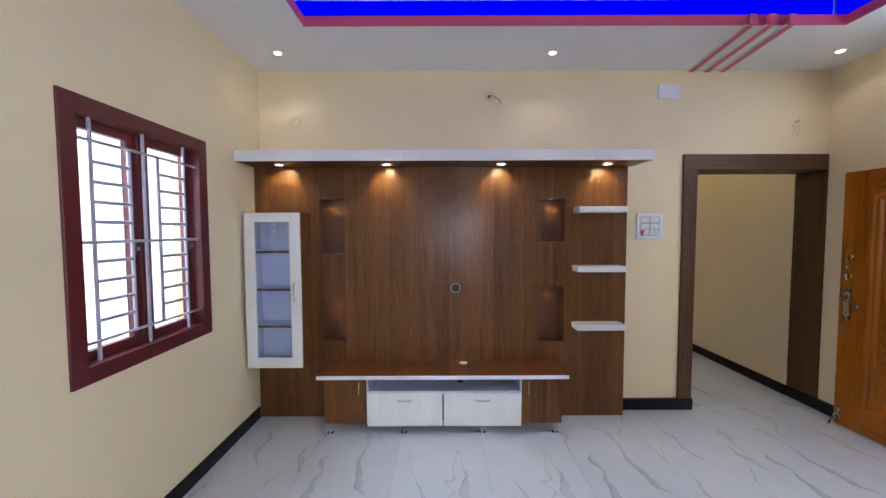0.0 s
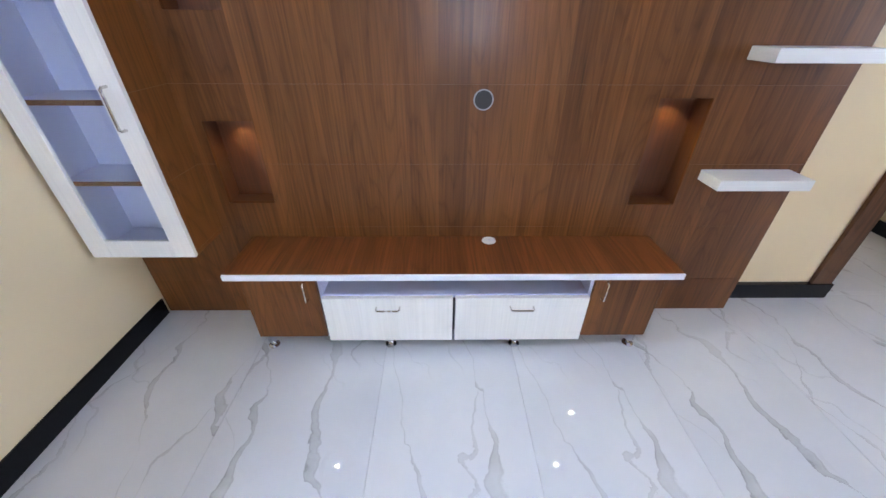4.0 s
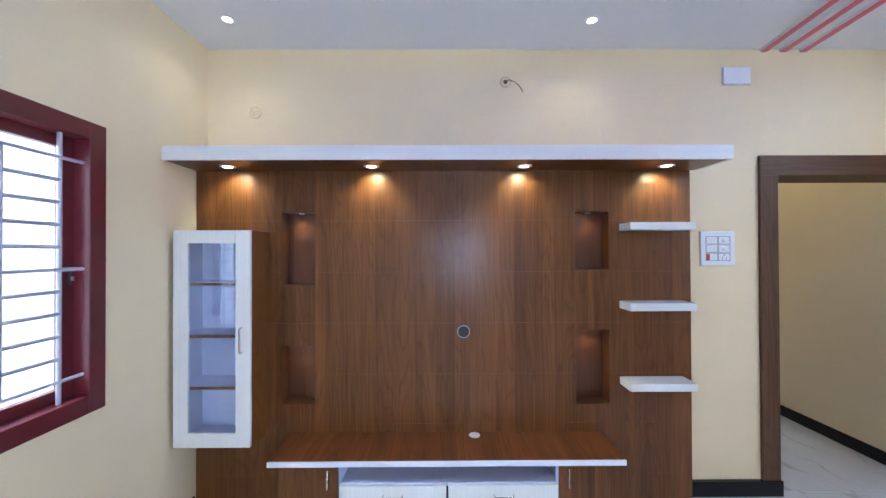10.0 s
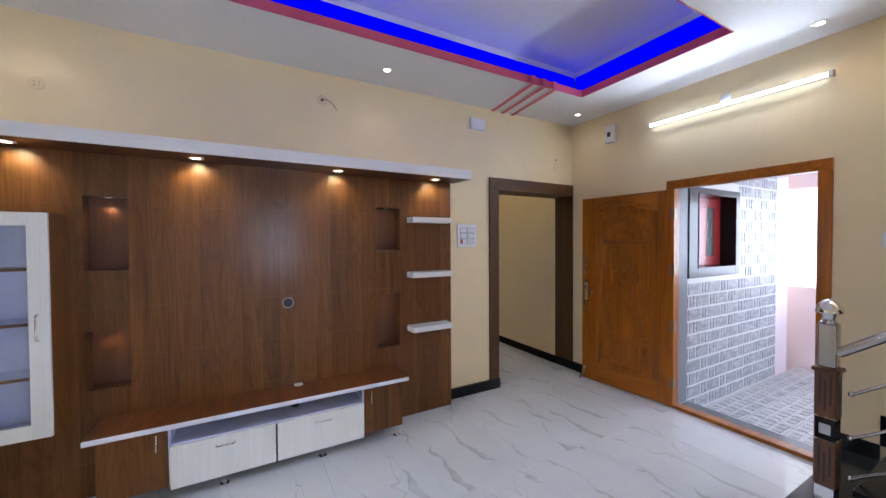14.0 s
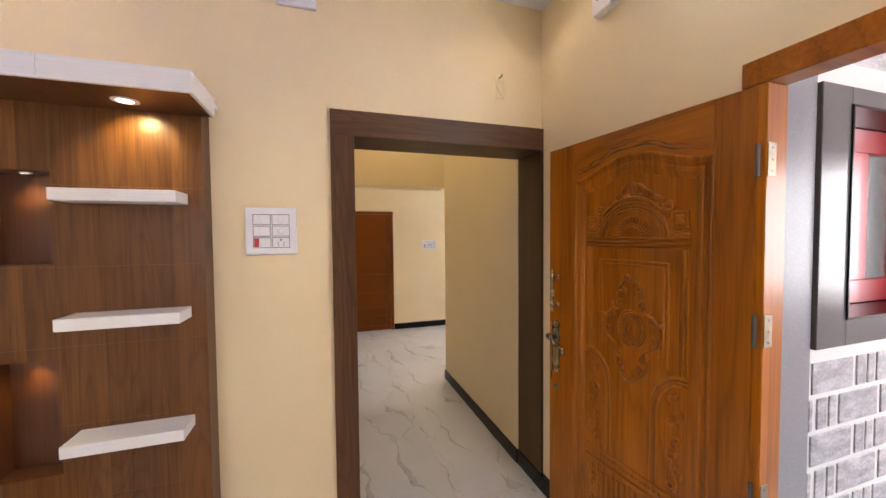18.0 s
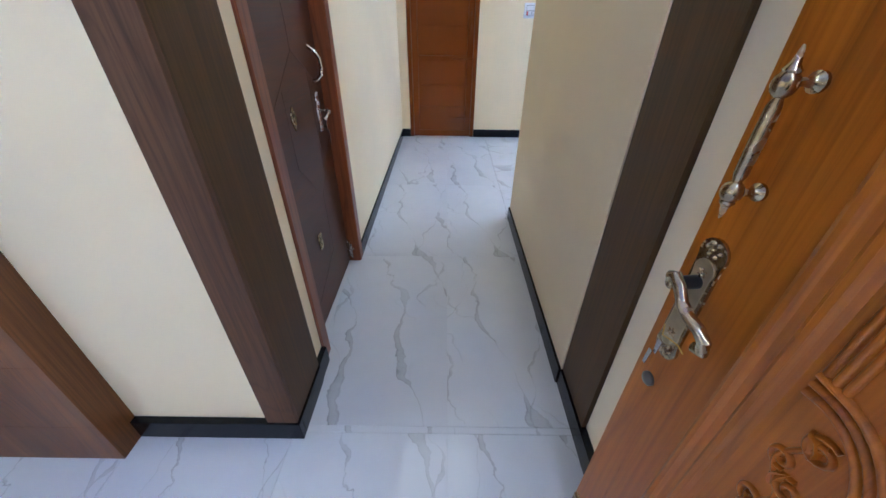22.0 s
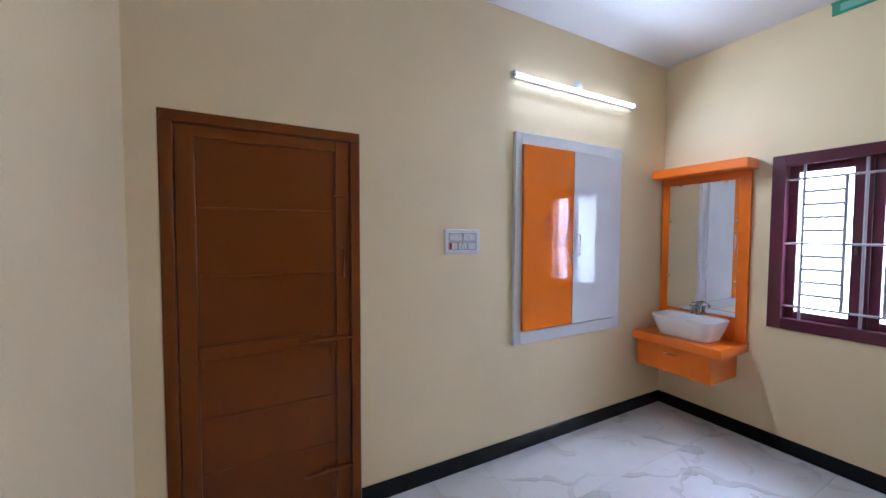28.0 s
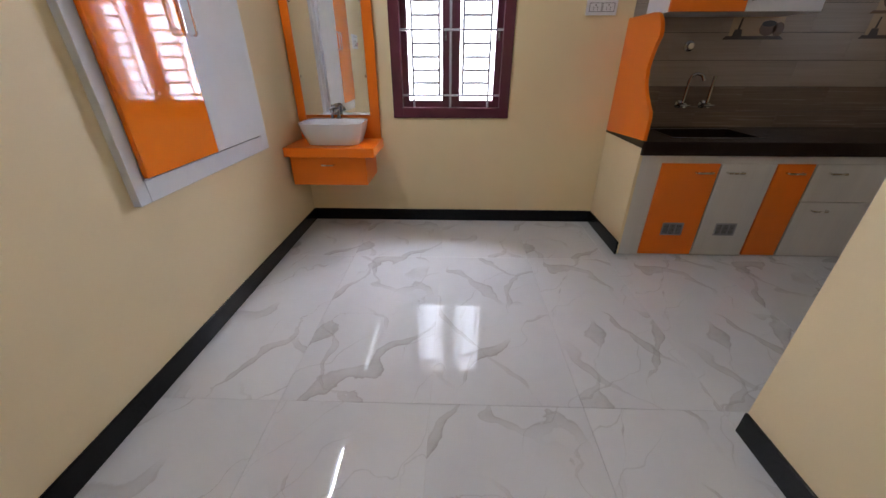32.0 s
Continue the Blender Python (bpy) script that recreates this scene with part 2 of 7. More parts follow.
def marble(name, vein, along, families, prints=4):
    """White glazed floor tile. Each family of veins: pitch, slope, sway, widest swelling, frequency, opacity, share left out. A vein is a pale body with a darker ragged rim."""
    m = material(name, (0.8, 0.8, 0.8), 0.012, spec=0.5)
    n = Nodes(m)
    v = n.coords((1, 1, 1), True, prints)
    sep = n.add("ShaderNodeSeparateXYZ")
    n.link(v, sep.inputs[0])
    across, length = (sep.outputs[0], sep.outputs[1]) if along == "y" else (sep.outputs[1], sep.outputs[0])
    jag = n.maths("SUBTRACT", n.noise(v, 13, 5, 0.66), 0.5)
    cloud = n.ramp(n.noise(v, 1.6, 4, 0.6), [(0.3, (0.57, 0.58, 0.60)), (0.75, (0.655, 0.66, 0.67))])
    grain = n.ramp(n.noise(v, 24, 5, 0.65), [(0.25, tuple(c * 0.85 for c in vein)), (0.75, tuple(min(1, c * 1.35) for c in vein))])
    c = cloud
    for k, (pitch, slope, sway, wide, slow, strong, out) in enumerate(families):
        offset = 0.37 + 2.13 * k
        vs = n.add("ShaderNodeMapping")
        vs.inputs["Location"].default_value = (offset, offset * 0.7, offset * 1.3)
        n.link(v, vs.inputs["Vector"])
        bend = n.maths("MULTIPLY", n.maths("SUBTRACT", n.noise(vs.outputs[0], slow, 2.5, 0.55), 0.5), sway)
        lean = n.maths("MULTIPLY", length, slope)
        u = n.maths("ADD", n.maths("ADD", across, lean), n.maths("ADD", bend, n.maths("MULTIPLY", jag, 0.06)))
        phase = n.maths("DIVIDE", n.maths("ADD", u, offset), pitch)
        dist = n.maths("MULTIPLY", n.maths("SUBTRACT", n.maths("FRACT", phase), 0.5), pitch)
        own = n.add("ShaderNodeCombineXYZ")
        n.link(n.maths("MULTIPLY", n.maths("FLOOR", phase), 7.31), own.inputs[0])
        n.link(length, own.inputs[1])
        n.link(n.maths("ADD", sep.outputs[2], offset), own.inputs[2])
        swell = n.noise(own.outputs[0], 3.4, 2.0, 0.55)
        half = n.maths("ADD", n.maths("MULTIPLY", n.maths("MAXIMUM", n.maths("SUBTRACT", swell, 0.46), 0.0), wide), 0.0016)
        gate = n.ramp(n.noise(own.outputs[0], 1.7, 1.5), [(out, (0, 0, 0)), (out + 0.07, (1, 1, 1))])
        # from one rim across the body to the other, which is fainter
        q = n.maths("ADD", n.maths("MULTIPLY", n.maths("DIVIDE", dist, half), 0.5), 0.5)
        line = n.ramp(q, [(0.0, (0, 0, 0)), (0.05, (0.95, 0.95, 0.95)), (0.22, (0.52, 0.52, 0.52)), (0.7, (0.40, 0.40, 0.40)), (0.9, (0.62, 0.62, 0.62)), (1.0, (0, 0, 0))])
        fade = n.ramp(n.noise(vs.outputs[0], 5.0, 2), [(0.3, (0.45, 0.45, 0.45)), (0.6, (1, 1, 1))])
        c = n.mix(n.maths("MULTIPLY", n.maths("MULTIPLY", n.maths("MULTIPLY", line, gate), fade), strong), c, grain)
    n.colour(c)
    return m


def granite(name, colour, fleck, rough=0.12):
    m = material(name, colour, rough, spec=0.22, coat=0.0)
    n = Nodes(m)
    v = n.coords((1, 1, 1))
    f = n.noise(v, 260, 2, 0.7)
    n.colour(n.ramp(f, [(0.55, colour), (0.72, fleck)]))
    return m


def shining(name, colour, strength):
    m = bpy.data.materials.new(name)
    m.use_nodes = True
    m.node_tree.nodes.remove(m.node_tree.nodes["Principled BSDF"])
    e = m.node_tree.nodes.new("ShaderNodeEmission")
    e.inputs[0].default_value, e.inputs[1].default_value = (*colour, 1), strength
    m.node_tree.links.new(e.outputs[0], m.node_tree.nodes["Material Output"].inputs[0])
    return m


def metal(name, colour, rough=0.18, blotch=0.0):
    m = material(name, colour, rough, 1.0)
    if blotch:
        n = Nodes(m)
        f = n.noise(n.coords((1, 1, 1)), 45, 4)
        n.colour(n.ramp(f, [(0.35, tuple(c * (1 - blotch) for c in colour)), (0.65, colour)]))
        n.rough(n.maths("ADD", n.maths("MULTIPLY", f, 0.3), rough - 0.1))
    return m


CREAM = painted("cream_wall_paint", (0.820, 0.680, 0.432))
WHITE_PAINT = painted("white_ceiling_paint", (0.80, 0.80, 0.82), 0.6, 0.03)
PINK_TRIM = painted("pink_trim_paint", (0.62, 0.10, 0.16), 0.4)
PINK_WALL = painted("pink_parapet_paint", (0.86, 0.73, 0.77), 0.6)
MARBLE_Y = marble("veined_white_tile", (0.27, 0.27, 0.265), "y", ((0.31, 0.24, 0.40, 0.12, 1.7, 1.0, 0.33), (0.47, -0.12, 0.6, 0.04, 2.2, 0.8, 0.42), (0.23, 0.45, 0.5, 0.02, 2.9, 0.5, 0.5)), 3)
MARBLE_X = marble("veined_white_tile_across", (0.31, 0.295, 0.29), "x", ((0.30, 0.55, 0.75, 0.26, 1.9, 0.95, 0.45), (0.36, -0.75, 0.8, 0.20, 2.1, 0.9, 0.48), (0.27, 0.9, 0.7, 0.03, 2.6, 0.7, 0.48)), 5)
GROUT = painted("tile_grout", (0.60, 0.59, 0.58), 0.8)
BLACK_STONE = granite("black_granite", (0.006, 0.006, 0.007), (0.022, 0.022, 0.025), 0.2)
BROWN_STONE = granite("brown_black_granite", (0.018, 0.010, 0.008), (0.05, 0.03, 0.025), 0.1)
GREY_STONE = granite("dark_grey_granite", (0.10, 0.105, 0.11), (0.2, 0.2, 0.2), 0.15)
PANEL_WOOD = wooden("walnut_laminate", (0.064, 0.0216, 0.0045), (0.190, 0.0725, 0.0172), "z", 0.40, plank=0.125, contrast=0.70, fixed=True, bumpy=0.3, rings=9, ring_depth=0.20, streaky=0.28, coat=0.13, coat_rough=0.17)
PANEL_WOOD_X = wooden("walnut_laminate_along", (0.088, 0.025, 0.007), (0.190, 0.063, 0.018), "y", 0.30, plank=0.125, contrast=0.6, fixed=True, bumpy=0.2, rings=7, ring_depth=0.2, coat=0.2)
# redder walnut, darkened to put the niches' recess shade into the colour
NICHE_SHADE_WOOD = wooden("red_walnut_niche_shade", (0.050, 0.0130, 0.0030), (0.115, 0.0340, 0.0080), "z", 0.42, contrast=0.6, bumpy=0.2, streaky=0.3)
LINING_WOOD = wooden("dark_walnut_lining", (0.056, 0.024, 0.010), (0.128, 0.060, 0.026), "z", 0.45, contrast=0.7, bumpy=0.3, streaky=0.40, rings=8, ring_depth=0.22)
LINING_WOOD_X = wooden("dark_walnut_lining_along", (0.056, 0.024, 0.010), (0.128, 0.060, 0.026), "x", 0.45, contrast=0.7, bumpy=0.3, streaky=0.40, rings=8, ring_depth=0.22)
REVEAL_WOOD = wooden("olive_walnut_lining", (0.045, 0.0215, 0.0060), (0.102, 0.0515, 0.0155), "z", 0.5, contrast=0.7, bumpy=0.2, streaky=0.42)
TEAK = wooden("polished_teak", (0.140, 0.0325, 0.0014), (0.51, 0.158, 0.0037), "z", 0.30, 0.7, 0.22, contrast=0.80, streaky=0.24, rings=5, ring_depth=0.24, bumpy=0.03)
TEAK_X = wooden("polished_teak_along", (0.140, 0.0325, 0.0014), (0.51, 0.158, 0.0037), "x", 0.30, 0.7, 0.22, contrast=0.80, streaky=0.24, rings=5, ring_depth=0.24, bumpy=0.03)
SEAM = material("dark_plastic_seam", (0.17, 0.17, 0.19), 0.6)
HINGE_STEEL = metal("worn_hinge_steel", (0.30, 0.25, 0.18), 0.36, 0.3)
TEAK_DARK = wooden("teak_heartwood", (0.030, 0.010, 0.003), (0.10, 0.030, 0.006), "x", 0.28, 0.8, 0.2)
FRAME_WOOD = wooden("red_brown_frame_wood", (0.14, 0.034, 0.009), (0.27, 0.074, 0.018), "z", 0.35, 1.0, 0.2, rings=5)
FRAME_WOOD_X = wooden("red_brown_frame_wood_along", (0.14, 0.034, 0.009), (0.27, 0.074, 0.018), "x", 0.35, 1.0, 0.2)
VENEER = wooden("dark_red_veneer", (0.044, 0.0118, 0.0030), (0.086, 0.0240, 0.0062), "x", 0.36, 1.0, contrast=0.6, rings=4, ring_depth=0.15)
PANEL_WOOD.node_tree.nodes["Principled BSDF"].inputs["Specular IOR Level"].default_value = 0.28
for _m in (TEAK, TEAK_X, REVEAL_WOOD, LINING_WOOD, LINING_WOOD_X, PANEL_WOOD_X, VENEER):
    _m.node_tree.nodes["Principled BSDF"].inputs["Specular IOR Level"].default_value = 0.25
BROWN_ENAMEL = glossy("brown_door_enamel", (0.165, 0.040, 0.0020), 0.30, 0.15)
BROWN_ENAMEL.node_tree.nodes["Principled BSDF"].inputs["Specular IOR Level"].default_value = 0.22
WHITE_LAM = wooden("white_ash_laminate", (0.75, 0.735, 0.695), (0.82, 0.805, 0.765), "z", 0.3, 1.0, bumpy=0.05, streaky=0.12)
WHITE_LAM_X = wooden("white_ash_laminate_along", (0.74, 0.74, 0.73), (0.81, 0.81, 0.80), "x", 0.3, 1.0, bumpy=0.05, streaky=0.12)
ORANGE = glossy("orange_acrylic", (0.82, 0.175, 0.003), 0.06, 0.5, 0.06)
ORANGE_SATIN = glossy("orange_laminate", (0.82, 0.172, 0.003), 0.3, 0.2)
WHITE_GLOSS = glossy("white_acrylic", (0.74, 0.77, 0.82), 0.08, 0.5, 0.06)
WHITE_BOARD = glossy("white_board", (0.76, 0.78, 0.85), 0.35, 0.1)
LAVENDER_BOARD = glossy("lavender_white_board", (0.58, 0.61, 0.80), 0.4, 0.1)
GREY_LAM = wooden("grey_white_laminate", (0.60, 0.575, 0.56), (0.67, 0.64, 0.62), "z", 0.3, 1.0, bumpy=0.04, streaky=0.08)
MAROON = glossy("maroon_paint", (0.105, 0.012, 0.016), 0.35, 0.2)
PLUM = glossy("plum_paint", (0.085, 0.011, 0.028), 0.3, 0.2)
GRILLE_WHITE = glossy("grey_white_rod_paint", (0.42, 0.41, 0.45), 0.35, 0.15)
CHROME = metal("chrome", (0.80, 0.80, 0.82), 0.08)
STEEL = metal("brushed_steel", (0.60, 0.60, 0.62), 0.2)
BRASS = metal("antique_brass", (0.56, 0.45, 0.28), 0.2, 0.45)
DULL_CHROME = metal("dull_chrome", (0.36, 0.36, 0.37), 0.14)
SILVER = metal("nickel", (0.70, 0.67, 0.62), 0.2, 0.15)
DARK_METAL = metal("dark_steel", (0.16, 0.15, 0.15), 0.3)
CERAMIC = material("white_ceramic", (0.82, 0.82, 0.84), 0.08, coat=0.5)
PLASTIC = material("white_plastic", (0.78, 0.78, 0.82), 0.3)
PLASTIC_GREY = material("grey_plastic_line", (0.30, 0.30, 0.33), 0.4)
PLASTIC_RED = material("red_switch", (0.50, 0.02, 0.02), 0.3)
BLACK_PLASTIC = material("black_plastic", (0.012, 0.012, 0.014), 0.35)
PALE_TAPE = material("pale_green_film", (0.24, 0.55, 0.42), 0.25)
GREEN_TAPE = material("green_translucent_tape", (0.05, 0.30, 0.17), 0.3)
MIRROR = material("mirror", (0.88, 0.90, 0.90), 0.01, 1.0)
JOINT = material("pale_joint", (0.17, 0.085, 0.038), 0.6)
CHALK = material("chalk_line", (0.55, 0.42, 0.30), 0.7)
RED_WOOD = glossy("red_window_paint", (0.42, 0.035, 0.04), 0.3, 0.2)
GLASS = material("clear_glass", (0.95, 0.97, 0.97), 0.02)
GLASS.node_tree.nodes["Principled BSDF"].inputs["Transmission Weight"].default_value = 1.0
TINTED = material("smoky_blue_glass", (0.55, 0.58, 0.68), 0.05)
TINTED.node_tree.nodes["Principled BSDF"].inputs["Transmission Weight"].default_value = 0.93
FROSTED = material("patterned_glass", (0.85, 0.88, 0.88), 0.25)
FROSTED.node_tree.nodes["Principled BSDF"].inputs["Transmission Weight"].default_value = 0.85
WARM_LED = shining("warm_led", (1.0, 0.82, 0.50), 16.0)
TUBE_LIGHT = shining("tube_light", TUBE, 14.0)
BLUE_LED = shining("blue_led_strip_glow", (0.0, 0.001, 1.0), 1.15)
OUTSIDE = shining("white_daylight_outside", (1.0, 0.985, 0.97), 2.4)
PORCH_SKY = shining("bright_haze", (1.0, 0.99, 0.985), 4.0)


# ---- builders ----
OFFSET = {}


def box(bm, x0, x1, y0, y1, z0, z1, bevel=0.0, segments=1):
    """A box, its edges rounded by bevel, into bm. Returns its vertices."""
    m = Matrix.Translation(((x0 + x1) / 2, (y0 + y1) / 2, (z0 + z1) / 2)) @ Matrix.Diagonal((abs(x1 - x0), abs(y1 - y0), abs(z1 - z0), 1))
    verts = bmesh.ops.create_cube(bm, size=1, matrix=m)["verts"]
    if bevel:
        edges = list({e for v in verts for e in v.link_edges})
        bmesh.ops.bevel(bm, geom=edges, offset=bevel, segments=segments, affect="EDGES", profile=0.5)
    return verts


def boxed(*args, **more):
    bm = bmesh.new()
    box(bm, *args, **more)
    return bm


def rod(bm, a, b, r, sides=10, r2=None):
    """A round bar from a to b."""
    a, b = Vector(a), Vector(b)
    m = Matrix.Translation((a + b) / 2) @ (b - a).to_track_quat("Z", "Y").to_matrix().to_4x4()
    return bmesh.ops.create_cone(bm, cap_ends=True, segments=sides, radius1=r, radius2=r if r2 is None else r2, depth=(b - a).length, matrix=m)["verts"]


def rodded(a, b, r, sides=12, r2=None):
    bm = bmesh.new()
    rod(bm, a, b, r, sides, r2)
    return bm


def turned(profile, sides=24, axis="z", caps=True):
    """A body of revolution from (radius, height) pairs."""
    bm = bmesh.new()
    rings = []
    for r, h in profile:
        ring = []
        for k in range(sides):
            a = 2 * math.pi * k / sides
            p = (r * math.cos(a), r * math.sin(a), h)
            if axis == "y":
                p = (p[0], p[2], p[1])
            elif axis == "x":
                p = (p[2], p[0], p[1])
            ring.append(bm.verts.new(p))
        rings.append(ring)
    for lo, hi in zip(rings, rings[1:]):
        for k in range(sides):
            bm.faces.new((lo[k], lo[(k + 1) % sides], hi[(k + 1) % sides], hi[k]))
    if caps:
        bm.faces.new(rings[0][::-1])
        bm.faces.new(rings[-1])
    bmesh.ops.remove_doubles(bm, verts=bm.verts, dist=1e-6)
    bmesh.ops.recalc_face_normals(bm, faces=bm.faces)
    return bm


def tube(points, r, sides=8):
    """A bent round bar along points."""
    bm = bmesh.new()
    pts = [Vector(p) for p in points]
    rings = []
    for k, p in enumerate(pts):
        way = (pts[min(k + 1, len(pts) - 1)] - pts[max(k - 1, 0)]).normalized()
        q = way.to_track_quat("Z", "Y")
        rings.append([bm.verts.new(p + q @ Vector((r * math.cos(2 * math.pi * s / sides), r * math.sin(2 * math.pi * s / sides), 0))) for s in range(sides)])
    for lo, hi in zip(rings, rings[1:]):
        turn = min(range(sides), key=lambda j: (hi[j].co - lo[0].co).length)
        for s in range(sides):
            bm.faces.new((lo[s], lo[(s + 1) % sides], hi[(s + 1 + turn) % sides], hi[(s + turn) % sides]))
    bm.faces.new(rings[0][::-1])
    bm.faces.new(rings[-1])
    bmesh.ops.recalc_face_normals(bm, faces=bm.faces)
    return bm


def slab(outline, y0, y1, plane="xz"):
    """A flat plate with the given outline; its thickness runs along the third axis."""
    bm = bmesh.new()

    def at(u, v, w):
        return {"xz": (u, w, v), "yz": (w, u, v), "xy": (u, v, w)}[plane]

    front = [bm.verts.new(at(u, v, y0)) for u, v in outline]
    back = [bm.verts.new(at(u, v, y1)) for u, v in outline]
    bm.faces.new(front)
    bm.faces.new(back[::-1])
    for k in range(len(outline)):
        j = (k + 1) % len(outline)
        bm.faces.new((front[k], back[k], back[j], front[j]))
    bmesh.ops.recalc_face_normals(bm, faces=bm.faces)
    return bm


def part(name, bm, mat, parent=None, label="", smooth=False):
    """Links a bmesh as one mesh object, under a thing or a part."""
    lo = Vector([min(v.co[k] for v in bm.verts) for k in range(3)])
    hi = Vector([max(v.co[k] for v in bm.verts) for k in range(3)])
    centre = (lo + hi) / 2
    bmesh.ops.translate(bm, verts=bm.verts, vec=-centre)
    if smooth:
        for f in bm.faces:
            f.smooth = True
    me = bpy.data.meshes.new(name)
    bm.to_mesh(me)
    bm.free()
    me.materials.append(mat)
    ob = new(name, me)
    ob.parent = parent
    ob.location = centre - OFFSET.get(parent, Vector())
    OFFSET[ob] = centre
    if smooth:
        me.set_sharp_from_angle(angle=radians(40))
    return tagged(ob, label)


def piece(name, me, mat, place, parent):
    """One more object on a shared mesh, centred on place."""
    ob = new(name, me)
    if mat and not me.materials:
        me.materials.append(mat)
    ob.parent = parent
    ob.location = Vector(place) - OFFSET.get(parent, Vector())
    return ob


def mesh_of(bm, mat, name="piece"):
    me = bpy.data.meshes.new(name)
    bm.to_mesh(me)
    bm.free()
    me.materials.append(mat)
    return me


def thing(name, label, category, place=(0, 0, 0), turn=0.0, group="", kind=""):
    """A thing built in its own frame: x to the right, z up, its front towards -y."""
    ob = new(name)
    ob.empty_display_size = 0.1
    ob.matrix_basis = pose(*place, 0, 0, turn)
    OFFSET[ob] = Vector()
    return tagged(ob, label, category, group, kind)


def structure(name, bm, mat, label, category):
    return tagged(part(name, bm, mat), label, category, "", "structure")


def holed(u0, u1, z0, z1, holes):
    """The rectangles that are left of a wall's face round its openings (a, b, bottom, top)."""
    out, u = [], u0
    for a, b, c, d in sorted(holes):
        out.append((u, a, z0, z1))
        if c > z0:
            out.append((a, b, z0, c))
        if d < z1:
            out.append((a, b, d, z1))
        u = b
    out.append((u, u1, z0, z1))
    return [r for r in out if r[1] - r[0] > 1e-4]


def wall_x(name, y0, y1, x0, x1, z0, z1, holes=(), mat=CREAM, label="cream painted plaster wall"):
    """A wall that runs along x."""
    bm = bmesh.new()
    for a, b, c, d in holed(x0, x1, z0, z1, holes):
        box(bm, a, b, y0, y1, c, d)
    return structure(name, bm, mat, label, "wall")


def wall_y(name, x0, x1, y0, y1, z0, z1, holes=(), mat=CREAM, label="cream painted plaster wall"):
    """A wall that runs along y."""
    bm = bmesh.new()
    for a, b, c, d in holed(y0, y1, z0, z1, holes):
        box(bm, x0, x1, a, b, c, d)
    return structure(name, bm, mat, label, "wall")


# ---- the large structure ----
EAST, NORTH2, EAST2 = 4.885, 4.14, 7.395
TOP, TOP2 = 2.95, 2.93
wall_x("wall_north", 0.0, 0.25, -0.23, 5.1, 0, 3.5, [(3.735, EAST, 0, 2.126)])
wall_y("wall_west", -0.23, 0.0, -4.8, 0.0, 0, 3.5, [(-1.647, -0.727, 0.912, 2.18)])
wall_y("wall_east", EAST, 5.1, -4.8, 0.0, 0, 5.6, [(-2.22, -1.126, 0, 2.12)])
wall_x("wall_south", -5.0, -4.8, -0.23, 5.1, 0, 5.6, [(1.40, 2.50, 0.90, 2.17)])
wall_y("wall_corridor_west", 3.47, 3.742, 0.25, NORTH2, 0, 3.1, [(0.362, 1.277, 0, 2.13)])
wall_y("wall_corridor_east", 4.86, 5.39, 0.25, 1.837, 0, 3.1)
wall_x("wall_dining_north", NORTH2, 4.37, 3.47, 7.62, 0, 3.1, [(3.85, 4.70, 0, 2.013)])
wall_y("wall_dining_east", EAST2, 7.62, -0.95, NORTH2, 0, 3.1, [(2.518, 3.392, 0.85, 2.03)])
wall_x("wall_kitchen_south", -1.14, -0.95, 5.1, 7.24, -0.3, 3.1, label="cream plaster wall behind the kitchen", holes=[(5.35, 6.14, 1.27, 2.045)])
wall_y("wall_kitchen_west", 5.17, 5.39, -0.95, 0.25, 0, 3.1)
structure("beam_corridor", boxed(3.735, 4.86, 1.837, 2.06, 2.115, 3.1), CREAM, "cream painted beam over the corridor", "beam")
structure("beam_kitchen", boxed(5.39, 5.534, 0.25, 1.837, 1.99, 3.1), CREAM, "cream painted lintel beam at the kitchen", "beam")
# stairwell, open above the false ceiling
wall_x("wall_stairwell_north", -2.47, -2.36, 3.75, EAST, 2.955, 5.6)
wall_y("wall_stairwell_west", 3.64, 3.75, -4.8, -2.36, 2.955, 5.6)
structure("ceiling_stairwell", boxed(3.64, 5.1, -5.0, -2.36, 5.6, 5.7), WHITE_PAINT, "white painted stairwell ceiling", "ceiling")

# false ceiling of the hall with its recessed tray
CX0, CX1, CY0, CY1 = 0.65, 4.26, -1.90, -0.67
RX0, RX1, RY0, RY1, RZ = 0.50, 4.36, -2.02, -0.50, 3.27
bm = bmesh.new()
box(bm, 0, EAST, CY1, 0.0, TOP, TOP + 0.055)
box(bm, 0, CX0, CY0, CY1, TOP, TOP + 0.055)
box(bm, CX1, EAST, CY0, CY1, TOP, TOP + 0.055)
box(bm, 0, EAST, -2.47, CY0, TOP, TOP + 0.055)
box(bm, 0, 3.75, -4.8, -2.47, TOP, TOP + 0.055)
box(bm, RX0 - 0.05, RX1 + 0.05, RY1, RY1 + 0.05, TOP + 0.055, RZ)
box(bm, RX0 - 0.05, RX1 + 0.05, RY0 - 0.05, RY0, TOP + 0.055, RZ)
box(bm, RX0 - 0.05, RX0, RY0, RY1, TOP + 0.055, RZ)
box(bm, RX1, RX1 + 0.05, RY0, RY1, TOP + 0.055, RZ)
box(bm, RX0 - 0.05, RX1 + 0.05, RY0 - 0.05, RY1 + 0.05, RZ, RZ + 0.05)
structure("ceiling", bm, WHITE_PAINT, "white false ceiling with a recessed tray", "ceiling")
structure("ceiling_slab", boxed(-0.23, 3.64, -5.0, 0.25, 3.5, 3.6), WHITE_PAINT, "plain concrete slab above the false ceiling", "ceiling")
# the capped recess over the corridor is added to house the fill lamp
bm = bmesh.new()
